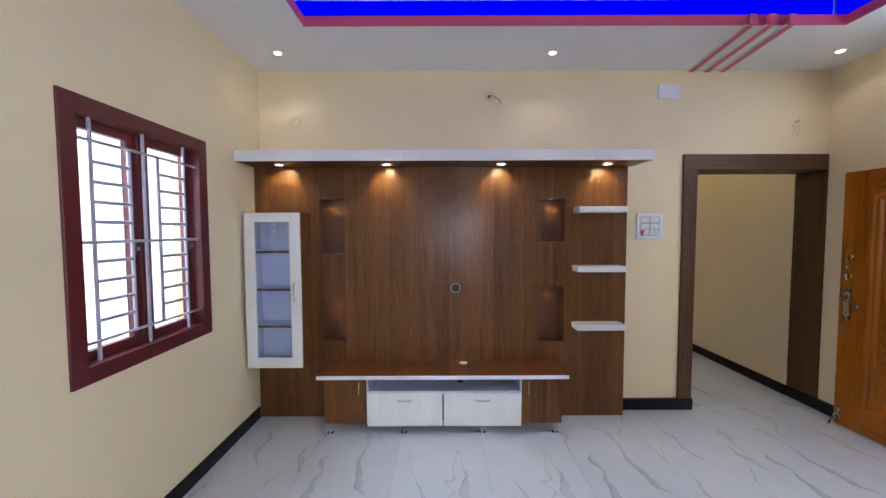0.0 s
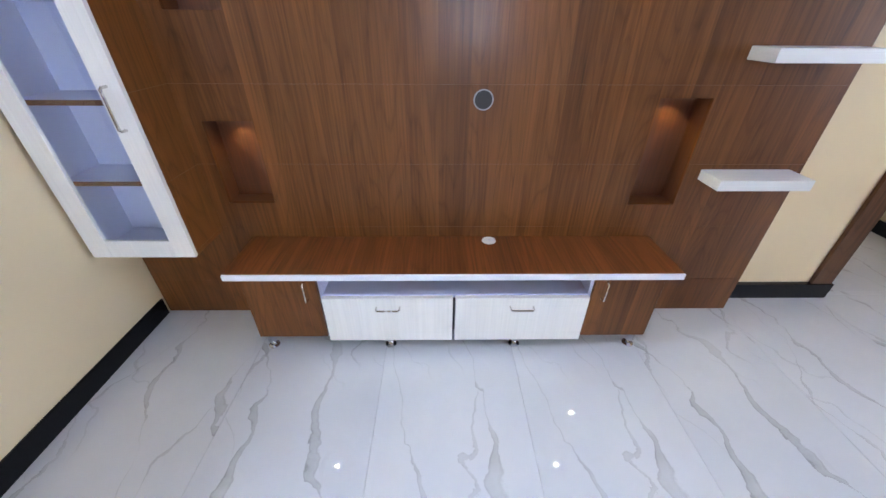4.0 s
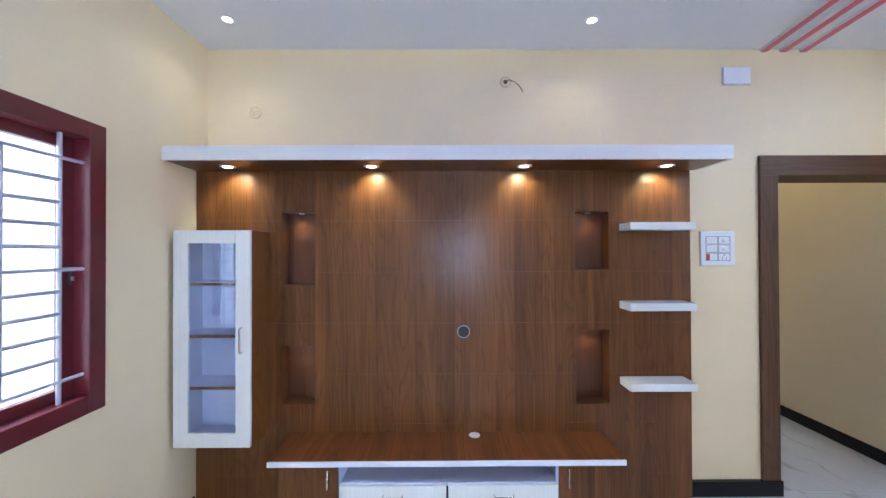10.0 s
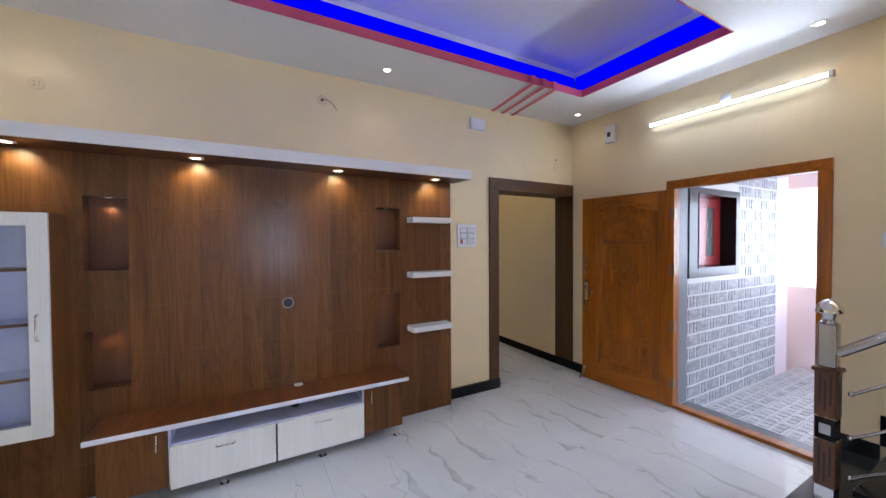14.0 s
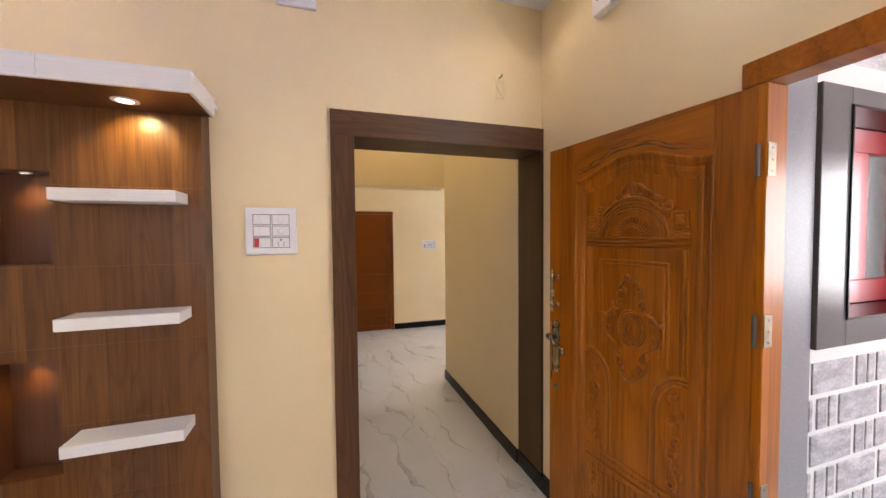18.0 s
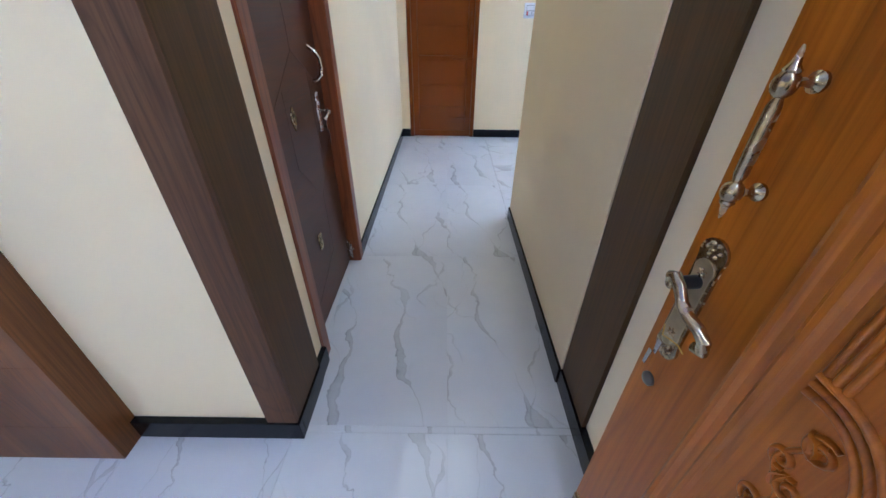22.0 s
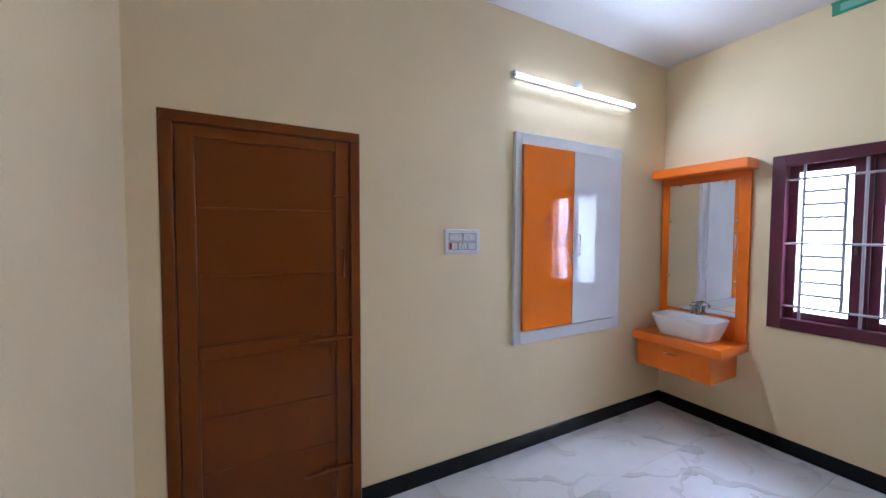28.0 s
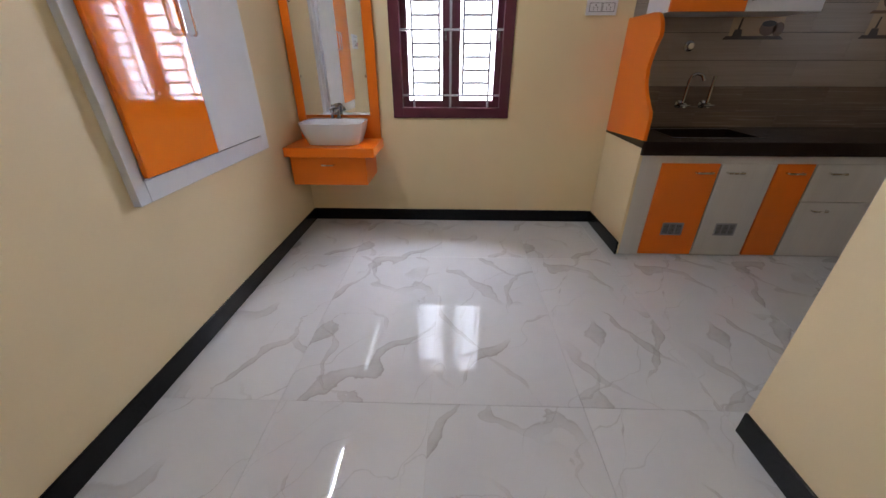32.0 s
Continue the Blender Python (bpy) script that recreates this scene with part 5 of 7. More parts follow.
top = thing("worktop", "polished dark granite worktop with a sunk sink", "worktop")
SY0, SY1, SX0, SX1 = 0.93, 1.50, 6.93, 7.27
wt = bmesh.new()
box(wt, KX - 0.025, SX0, -0.94, KY - 0.001, 0.712, 0.797, bevel=0.003)
box(wt, SX1, EAST2 - 0.012, -0.94, KY - 0.02, 0.712, 0.797)
box(wt, SX0, SX1, SY1, KY - 0.02, 0.712, 0.797)
box(wt, SX0, SX1, -0.94, SY0, 0.712, 0.797)
part("slab", wt, BROWN_STONE, top)
sk = bmesh.new()
box(sk, SX0 + 0.001, SX1 - 0.001, SY0 + 0.001, SY1 - 0.001, 0.7085, 0.7115)
part("sink", sk, STEEL, top, "steel sink floor")
rim = bmesh.new()
for q in ((SX0 - 0.012, SX0 + 0.004, SY0 - 0.012, SY1 + 0.012), (SX1 - 0.004, SX1 + 0.012, SY0 - 0.012, SY1 + 0.012), (SX0 + 0.004, SX1 - 0.004, SY0 - 0.012, SY0 + 0.004), (SX0 + 0.004, SX1 - 0.004, SY1 - 0.004, SY1 + 0.012)):
    box(rim, *q, 0.7965, 0.7995, bevel=0.001)
part("sink_edge", rim, DULL_CHROME, top, "steel sink edge")
part("sink_rim", boxed(SX0 + 0.002, SX0 + 0.006, SY0 + 0.002, SY1 - 0.002, 0.7116, 0.795), STEEL, top)

curve = [(0.0, 0.766), (0.0, 1.496)] + [(0.35 + 0.13 * math.sin(a), 1.366 + 0.13 * math.cos(a)) for a in [radians(10 * k) for k in range(0, 10)]]
curve += [(0.475 - 0.055 * math.sin(radians(15 * k)) ** 1.0, 1.366 - 0.03 * k) for k in range(1, 7)]
curve += [(0.425 + 0.155 * (1 - math.cos(radians(15 * k))) / 1.0, 1.176 - 0.035 * k) for k in range(0, 7)]
curve += [(0.592, 0.93), (0.592, 0.800)]
cp = thing("side_panel", "orange wavy-edged side panel at the counter's end", "side panel")
part("panel", slab([(EAST2 - 0.001 - u, v) for u, v in curve], KY - 0.018, KY + 0.004), ORANGE_SATIN, cp)
part("stone_edge", slab([(EAST2 - 0.001, 0.7555), (KX - 0.02, 0.7555), (KX - 0.02, 0.799), (EAST2 - 0.001, 0.7655)], KY + 0.0005, KY + 0.006), BROWN_STONE, cp, "dark stone edge")



def ring_board(y0, y1, z0, z1, s, x0, x1):
    """An upright door frame with an open middle, in one piece with eased edges."""
    bm = bmesh.new()
    loops = []
    for x, o in ((x1, 0.0), (x0 + 0.002, 0.0), (x0, 0.002), (x0, s - 0.002), (x0 + 0.002, s), (x1, s)):
        loops.append([bm.verts.new((x, y, z)) for y, z in ((y0 + o, z0 + o), (y1 - o, z0 + o), (y1 - o, z1 - o), (y0 + o, z1 - o))])
    for a, b in zip(loops, loops[1:] + loops[:1]):
        for k in range(4):
            bm.faces.new((a[k], a[(k + 1) % 4], b[(k + 1) % 4], b[k]))
    bmesh.ops.recalc_face_normals(bm, faces=bm.faces)
    return bm


upper = thing("wall_cabinet", "orange and white glass-fronted kitchen wall cabinet", "wall cabinet")
UX, UY0, UY1, UZ0, UZ1 = 7.10, 0.755, 1.645, 1.502, 2.000
for args in ((UX, EAST2 - 0.011, UY1 - 0.016, UY1, UZ0, UZ1), (UX, EAST2 - 0.011, UY0, UY0 + 0.016, UZ0, UZ1)):
    part("side_panel", boxed(*args), WHITE_BOARD, upper)
for z in (UZ0, UZ1 - 0.016):
    part("deck", boxed(UX, EAST2 - 0.011, UY0 + 0.0165, UY1 - 0.0165, z, z + 0.016), WHITE_BOARD, upper)
part("back_panel", boxed(EAST2 - 0.017, EAST2 - 0.011, UY0 + 0.0165, UY1 - 0.0165, UZ0 + 0.0165, UZ1 - 0.0165), GREY_STONE, upper)
part("shelf", boxed(UX + 0.002, EAST2 - 0.018, UY0 + 0.017, UY1 - 0.017, 1.745, 1.763), WHITE_BOARD, upper, "white shelf")
for a, b, mat in ((UY1, 1.202, ORANGE_SATIN), (1.198, UY0, WHITE_BOARD)):
    s = 0.068
    g = ring_board(b, a, UZ0, UZ1, s, UX - 0.018, UX - 0.001)
    d = part("door", g, mat, upper, "framed cabinet door")
    part("pane", boxed(UX - 0.012, UX - 0.008, b + s - 0.002, a - s + 0.002, UZ0 + s - 0.002, UZ1 - s + 0.002), TINTED, d, "dark glass pane").visible_shadow = False
    hy = b + 0.022 if mat is ORANGE_SATIN else a - 0.022
    part("handle", tube([(UX - 0.018, hy, 1.56), (UX - 0.04, hy, 1.562), (UX - 0.043, hy, 1.57), (UX - 0.043, hy, 1.64), (UX - 0.04, hy, 1.648), (UX - 0.018, hy, 1.65)], 0.006, 8), DARK_METAL, d, "dark bow handle", True)

# taps and outlets on the tile wall
for y, tall in ((1.267, True), (1.097, False)):
    t = thing("sink_tap", "chrome wall-mounted sink tap", "tap", (EAST2 - 0.011, y, 0.955), -90, "sink taps")
    part("flange", turned([(0.028, 0), (0.028, -0.006), (0.012, -0.012), (0.012, -0.05), (0.017, -0.055), (0.017, -0.085)], 16, "y"), DULL_CHROME, t, "", True)
    part("cross_handle", tube([(-0.035, -0.09, 0), (0.035, -0.09, 0)], 0.007, 8), DULL_CHROME, t, "", True)
    if tall:
        part("spout", tube([(0, -0.06, 0.0), (0, -0.06, 0.16), (0.008, -0.068, 0.195), (0.03, -0.085, 0.207), (0.055, -0.105, 0.195), (0.068, -0.115, 0.165)], 0.011, 10), DULL_CHROME, t, "", True)
    else:
        part("spout", tube([(0, -0.06, 0.0), (0, -0.06, 0.19)], 0.011, 10), DULL_CHROME, t, "", True)
b = thing("pipe_stub", "capped chrome pipe stub on the tiles", "pipe stub", (EAST2 - 0.011, 1.305, 1.331), -90)
part("cap", turned([(0.034, 0), (0.034, -0.006), (0.022, -0.012), (0.020, -0.03)], 18, "y"), STEEL, b, "", True)
switch_board((EAST2 - 0.011, 0.845, 2.535), -90, 0.085, 0.085, ("p",), "white single socket plate")

# printed kitchen motifs on the tiles
PRINT_PALE = material("printed_beige", (0.44, 0.32, 0.21), 0.3)
PRINT_MID = material("printed_brown", (0.15, 0.075, 0.035), 0.3)
PRINT_DARK = material("printed_dark_brown", (0.035, 0.018, 0.010), 0.3)
PRINT_BLUE = material("printed_blue_grey", (0.11, 0.12, 0.17), 0.3)


def oval(cu, cv, a, b, lo=0, hi=360, n=18):
    return [(cu + a * math.cos(radians(lo + (hi - lo) * k / n)), cv + b * math.sin(radians(lo + (hi - lo) * k / n))) for k in range(n + (hi - lo < 360))]


def printed(outline, mat, parent, layer):
    part("print", slab([(-u, v) for u, v in outline][::-1], -0.0005 - 0.0005 * layer, -0.0001, "yz"), mat, parent)


def shelf_print(y, z, w, h):
    t = thing("shelf_motif", "printed tile motif of shelves with pots", "tile motif", (EAST2 - 0.0103, y, z), 0, "shelf motifs")
    for layer, mat, o in ((0, PRINT_PALE, [(0.04 * w, 0.06 * h), (0.90 * w, 0.06 * h), (0.90 * w, h), (0.04 * w, h)]),
                          (1, PRINT_DARK, [(-0.05 * w, 0), (0.98 * w, 0), (0.90 * w, 0.07 * h), (0.0, 0.07 * h)]),
                          (1, PRINT_MID, [(-0.05 * w, 0.48 * h), (w, 0.48 * h), (0.92 * w, 0.54 * h), (0.0, 0.54 * h)]),
                          (1, PRINT_MID, oval(0.26 * w, 0.84 * h, 0.18 * w, 0.27 * h, 180, 360)),
                          (1, PRINT_MID, oval(0.72 * w, 0.68 * h, 0.06 * w, 0.13 * h)),
                          (1, PRINT_DARK, [(0.80 * w, 0.54 * h), (0.88 * w, 0.54 * h), (0.87 * w, 0.9 * h), (0.81 * w, 0.9 * h)]),
                          (1, PRINT_MID, oval(0.66 * w, 0.22 * h, 0.14 * w, 0.15 * h)),
                          (2, PRINT_DARK, oval(0.66 * w, 0.31 * h, 0.12 * w, 0.06 * h)),
                          (1, PRINT_DARK, [(0.10 * w, 0.07 * h), (0.26 * w, 0.07 * h), (0.24 * w, 0.20 * h), (0.12 * w, 0.20 * h)]),
                          (1, PRINT_DARK, [(0.16 * w, 0.20 * h), (0.20 * w, 0.20 * h), (0.21 * w, 0.42 * h), (0.18 * w, 0.42 * h)]),
                          (1, PRINT_MID, oval(0.84 * w, 0.2 * h, 0.09 * w, 0.14 * h))):
        printed(o, mat, t, layer)


shelf_print(1.481, 2.283, 0.38, 0.30)
shelf_print(1.075, 1.370, 0.40, 0.30)
shelf_print(0.171, 1.374, 0.38, 0.30)
shelf_print(-0.215, 2.235, 0.38, 0.30)
ex = thing("exhaust_fan", "round black-rimmed exhaust opening high on the kitchen tiles", "exhaust fan", (EAST2 - 0.0105, -0.362, 2.655), -90)
part("rim", turned([(0.098, 0.0), (0.098, -0.022), (0.112, -0.030), (0.126, -0.022), (0.128, 0.0)], 32, "y", False), BLACK_PLASTIC, ex, "black rim", True)
# glowing disc stands for the daylight behind the exhaust rim
part("opening", turned([(0.099, -0.004), (0.099, -0.006)], 32, "y"), OUTSIDE, ex, "glowing disc for daylight in the opening", True)
for k in range(3):
    bm = boxed(-0.012, 0.012, -0.014, -0.010, 0.012, 0.092, bevel=0.001)
    bmesh.ops.rotate(bm, verts=bm.verts, matrix=Matrix.Rotation(radians(120 * k + 20), 3, "Y"))
    part("fan_blade", bm, DARK_METAL, ex, "still fan blade")
part("hub", turned([(0.018, -0.008), (0.018, -0.020), (0.006, -0.022)], 16, "y"), BLACK_PLASTIC, ex, "", True)
br = thing("wall_bracket", "short black bracket on the kitchen tiles", "bracket", (EAST2 - 0.0105, -0.20, 2.512), -90)
part("bar", tube([(0.085, 0.0, 0.012), (0.07, -0.03, 0.008), (-0.07, -0.03, -0.006), (-0.085, 0.0, -0.008)], 0.012, 10), BLACK_PLASTIC, br, "", True)
t = thing("cup_motif", "printed tile motif of cups and a jug", "tile motif", (EAST2 - 0.0103, 0.60, 1.98), 0)
for layer, mat, o in ((0, PRINT_PALE, oval(0.10, 0.09, 0.06, 0.06)), (1, PRINT_MID, oval(0.10, 0.13, 0.05, 0.02)), (0, PRINT_PALE, oval(0.21, 0.04, 0.06, 0.05)), (1, PRINT_MID, oval(0.21, 0.07, 0.05, 0.018)),
                      (0, PRINT_BLUE, oval(0.345, 0.20, 0.055, 0.06)), (1, PRINT_DARK, oval(0.345, 0.24, 0.04, 0.025)), (0, PRINT_DARK, [(0.25, 0.15), (0.38, 0.10), (0.385, 0.12), (0.255, 0.165)]), (0, PRINT_MID, oval(0.39, 0.14, 0.035, 0.03))):
    printed(o, mat, t, layer)

# ---- porch ----
structure("pavement", boxed(5.10, 9.4, -4.9, -1.145, -0.30, -0.158), GROUT, "grey patterned porch paving", "pavement")
PAVE = material("porch_paver", (0.36, 0.37, 0.38), 0.4)
_n = Nodes(PAVE)
_isle = _n.add("ShaderNodeNewGeometry").outputs["Random Per Island"]
_n.colour(_n.mix(0.4, _n.ramp(_isle, [(0.0, (0.26, 0.265, 0.27)), (0.5, (0.44, 0.445, 0.45)), (1.0, (0.66, 0.67, 0.68))]), _n.ramp(_n.noise(_n.coords((1, 1, 1)), 40, 4), [(0.3, (0.15, 0.15, 0.16)), (0.7, (0.55, 0.56, 0.57))])))
BRICK_PALE = granite("pale_grey_granite", (0.22, 0.23, 0.25), (0.34, 0.35, 0.37), 0.3)
porch = bpy.data.objects["pavement"]
pm = {}
for i in range(13):
    for j in range(12):
        x, y = 5.12 + 0.31 * i, -1.32 - 0.31 * j
        if x + 0.3 > 9.4:
            continue
        key = "paver"
        if key not in pm:
            bm = bmesh.new()
            box(bm, -0.15, 0.15, -0.15, 0.15, -0.005, 0.0)
            for a in (-1, 0, 1):
                for c in (-1, 0, 1):
                    box(bm, a * 0.098 - 0.043, a * 0.098 + 0.043, c * 0.098 - 0.032, c * 0.098 + 0.032, 0.0, 0.006, bevel=0.004)
            pm[key] = mesh_of(bm, PAVE, "paver")
        piece("paver", pm[key], None, (x + 0.15, y, -0.152), porch)
BRICK_GREY = material("printed_stone_grey", (0.3, 0.31, 0.32), 0.35)
_n = Nodes(BRICK_GREY)
_v = _n.coords((9, 9, 26))
_n.colour(_n.mix(0.35, _n.ramp(_n.noise(_v, 1.0, 4, 0.6), [(0.36, (0.22, 0.235, 0.27)), (0.5, (0.36, 0.375, 0.41)), (0.64, (0.58, 0.60, 0.64))]), _n.ramp(_n.noise(_n.coords((1, 1, 1)), 90, 3), [(0.35, (0.16, 0.165, 0.17)), (0.65, (0.5, 0.51, 0.52))])))
_n.bump(_n.noise(_v, 1.0, 4), 0.3, 0.002)
BRICK_WHITE = painted("white_tile_border", (0.70, 0.72, 0.72), 0.3, 0.05)
cl = thing("porch_tiles", "grey and white brick-look cladding tiles", "wall tiles", (0, 0, 0), 0, "", "structure")
pb = bmesh.new()
for a, b, c, d in holed(4.963, 7.24, -0.155, 2.75, [(5.30, 6.15, 1.25, 2.06)]):
    box(pb, a, b, -1.148, -1.1405, c, d)
part("tile_bed", pb, BRICK_WHITE, cl, "white borders of the cladding")
bk = {}
for r in range(22):
    z = -0.145 + 0.129 * r
    for k in range(-1, 6):
        start = 5.215 + 0.39 * k + (0.0 if r % 2 else 0.16)
        for o, w in ((0.0, 0.235), (0.262, 0.052), (0.330, 0.040)):
            lo, hi = max(start + o, 5.200), min(start + o + w, 7.232)
            if hi - lo < 0.02 or (hi > 5.19 and lo < 6.23 and 1.085 < z + 0.013 < 2.10):
                continue
            key = round(hi - lo, 3)
            if key not in bk:
                h = key / 2
                bk[key] = mesh_of(boxed(-h, h, -0.003, 0.003, -0.0555, 0.0555, bevel=0.002), BRICK_GREY, "brick")
            piece("brick", bk[key], None, ((lo + hi) / 2, -1.150, z + 0.0645), cl)
pw = thing("kitchen_window", "red window leaf inside a black granite surround", "window", (5.195, -1.149, 1.19), 0, "", "structure")
g = bmesh.new()
box(g, 0.0, 0.165, -0.02, 0.0, 0, 0.905, bevel=0.002)
box(g, 0.935, 1.03, -0.02, 0.0, 0, 0.905, bevel=0.002)
box(g, 0.165, 0.935, -0.02, 0.0, 0, 0.095, bevel=0.002)
box(g, 0.165, 0.935, -0.02, 0.0, 0.84, 0.905, bevel=0.002)
part("surround", g, GREY_STONE, pw, "dark granite surround")
g = bmesh.new()
box(g, 0.160, 0.168, -0.026, 0.18, 0.092, 0.843)
box(g, 0.932, 0.940, -0.026, 0.18, 0.092, 0.843)
box(g, 0.168, 0.932, -0.026, 0.18, 0.092, 0.100)
box(g, 0.168, 0.932, -0.026, 0.18, 0.835, 0.843)
part("reveal", g, BLACK_STONE, pw, "black granite reveal")
g = bmesh.new()
for a in ((0.169, 0.29, 0.101, 0.834), (0.81, 0.931, 0.101, 0.834), (0.29, 0.81, 0.101, 0.20), (0.29, 0.81, 0.735, 0.834), (0.485, 0.625, 0.20, 0.735)):
    box(g, a[0], a[1], 0.125, 0.16, a[2], a[3], bevel=0.003)
part("sash", g, RED_WOOD, pw, "red painted sash")
for a, b in ((0.287, 0.488), (0.622, 0.813)):
    part("pane", boxed(a, b, 0.140, 0.144, 0.197, 0.738), FROSTED, pw, "patterned glass pane")
part("pane_back", boxed(0.169, 0.931, 0.165, 0.178, 0.101, 0.834), DARK_METAL, pw)
structure("trim_pilaster", boxed(4.9635, 5.185, -1.158, -1.1485, -0.019, 2.118), BRICK_PALE, "polished pale grey granite strip beside the door", "trim")
structure("trim_sill", boxed(4.9635, 5.20, -2.219, -1.16, -0.155, -0.02, bevel=0.003), GREY_STONE, "grey granite outer step", "step")
structure("wall_parapet", boxed(7.95, 8.10, -4.9, 2.0, -0.5, 0.93), PINK_WALL, "pale pink parapet wall of the porch", "wall")
structure("wall_side_return", boxed(7.24, 7.62, -1.14, -0.95, -0.5, 3.1), PINK_WALL, "pale pink outer wall", "wall")
structure("ceiling_porch", boxed(5.10, 8.3, -4.9, -1.14, 2.78, 2.92), PINK_WALL, "pale pink porch soffit", "ceiling")
structure("beam_porch", boxed(7.9, 8.1, -4.9, 2.0, 2.25, 2.78), PINK_WALL, "pale pink porch beam", "beam")
structure("backdrop", boxed(13.0, 13.05, -14, 8, -0.5, 8), PORCH_SKY, "white daylight haze beyond the porch", "backdrop")

# ---- staircase ----
st = thing("staircase", "black granite stairs with cream sides", "staircase", (0, 0, 0), 0, "", "structure")
SX = 3.96
for k in range(10):
    y, z = -2.307 - 0.245 * k, 0.17 + 0.19 * k
    part("tread", boxed(SX - 0.03, EAST - 0.001, y - 0.25, y + 0.02, z - 0.028, z, bevel=0.004), BLACK_STONE, st, "polished black granite tread")
    part("riser", boxed(SX, EAST - 0.001, y - 0.018, y, max(0.0, z - 0.19), z - 0.0285), BLACK_STONE, st, "black granite riser")
    part("step_block", boxed(SX, EAST - 0.001, y - 0.245, y - 0.0185, 0.0 if k < 4 else z - 0.45, z - 0.0285), CREAM, st, "cream plastered step")
    part("step_skirting", boxed(EAST - 0.013, EAST - 0.001, y - 0.138, y + 0.107, z - 0.0895, z + 0.10), BLACK_STONE, st, "black granite step skirting")

nx, ny, nz = 4.06, -2.415, 0.17
newel = thing("newel_post", "dark wood and steel newel post with domed cap", "newel post", (nx, ny, nz))
DARK_WOOD = wooden("dark_mahogany", (0.075, 0.024, 0.010), (0.17, 0.058, 0.022), "z", 0.3, 1.0, 0.2)
part("foot", boxed(-0.038, 0.038, -0.038, 0.038, 0, 0.11, bevel=0.003), STEEL, newel, "steel foot")
part("foot_flange", boxed(-0.046, 0.046, -0.046, 0.046, 0, 0.008, bevel=0.002), STEEL, newel)
part("lower_block", boxed(-0.042, 0.042, -0.042, 0.042, 0.1105, 0.350, bevel=0.004), DARK_WOOD, newel)
part("collar", boxed(-0.039, 0.039, -0.039, 0.039, 0.3555, 0.470, bevel=0.003), BLACK_STONE, newel, "black collar")
for z in (0.3525, 0.4725):
    part("collar_ring", boxed(-0.044, 0.044, -0.044, 0.044, z - 0.003, z + 0.003, bevel=0.002), BRASS, newel, "thin brass ring")
part("badge", boxed(-0.022, 0.022, -0.0415, -0.0395, 0.385, 0.438), STEEL, newel, "steel badge")
part("badge", boxed(-0.0415, -0.0395, -0.022, 0.022, 0.385, 0.438), STEEL, newel, "steel badge")
part("upper_block", boxed(-0.042, 0.042, -0.042, 0.042, 0.4755, 0.708, bevel=0.004), DARK_WOOD, newel)
for z0, z1 in ((0.15, 0.31), (0.52, 0.68)):
    for o, d in ((-0.02, 0.02), (0.0, -0.015), (0.02, 0.015)):
        part("flute", boxed(-0.0435, -0.0415, o - 0.004, o + 0.004, z0 + d, z1 + d, bevel=0.001), BLACK_PLASTIC, newel, "dark carved flute")
        part("flute", boxed(o - 0.004, o + 0.004, -0.0435, -0.0415, z0 + d, z1 + d, bevel=0.001), BLACK_PLASTIC, newel, "dark carved flute")
part("cap_board", boxed(-0.052, 0.052, -0.052, 0.052, 0.7085, 0.730, bevel=0.004), DARK_WOOD, newel)
part("steel_box", boxed(-0.036, 0.036, -0.036, 0.036, 0.7305, 0.960, bevel=0.008, segments=2), STEEL, newel, "bright steel box")
part("dome_neck", turned([(0.034, 0.9605), (0.034, 0.966), (0.026, 0.968), (0.026, 0.974), (0.032, 0.976), (0.022, 0.982), (0.030, 1.012)], 24), CHROME, newel, "ringed neck", True)
part("dome_cap", turned([(0.030, 1.0125), (0.046, 1.014), (0.054, 1.018), (0.054, 1.024), (0.049, 1.043), (0.036, 1.066), (0.019, 1.080), (0.003, 1.087)], 28), CHROME, newel, "polished domed cap", True)
rail = thing("stair_railing", "stainless steel stair railing with thin rails", "railing", (nx, ny, nz))
SL = 0.19 / 0.245


def on(y, h):
    return (0, -y, h + SL * y)


part("handrail", rodded(on(0.037, 0.784), on(1.9, 0.784), 0.024, 18), STEEL, rail, "thick steel handrail", True)
for h in (0.551, 0.327, 0.121):
    part("thin_rail", rodded(on(0.085, h), on(1.9, h), 0.0075, 10), STEEL, rail, "thin steel rail", True)
    bm = bmesh.new()
    bmesh.ops.create_uvsphere(bm, u_segments=12, v_segments=8, radius=0.012, matrix=Matrix.Translation(on(0.082, h)))
    part("rail_knob", bm, STEEL, rail, "", True)
for y in (0.255, 0.745, 1.235, 1.725):
    k = int(y / 0.245)
    zb = 0.19 * (k + 0) + 0.0
    part("baluster", rodded((0, -y, zb + 0.01), (0, -y, 0.67 + SL * y), 0.018, 14), STEEL, rail, "steel baluster", True)
    part("baluster_neck", rodded((0, -y, 0.67 + SL * y), (0, -y, 0.77 + SL * y), 0.007, 10), STEEL, rail, "", True)
    part("baluster_foot", turned([(0.04, zb), (0.04, zb + 0.006), (0.024, zb + 0.014)], 18), STEEL, rail, "", True).location = (0, -y, zb + 0.007)

# ---- carving and fittings of the entrance door ----


def many(lines, r, sides=7):
    """Several bent bars joined into one mesh."""
    out = bmesh.new()
    for pts in lines:
        one = tube([(x, y * 1.5 if y < 0 else y, z) for x, y, z in pts], r, sides)
        me = bpy.data.meshes.new("tmp")
        one.to_mesh(me)
        one.free()
        out.from_mesh(me)
        bpy.data.meshes.remove(me)
    return out


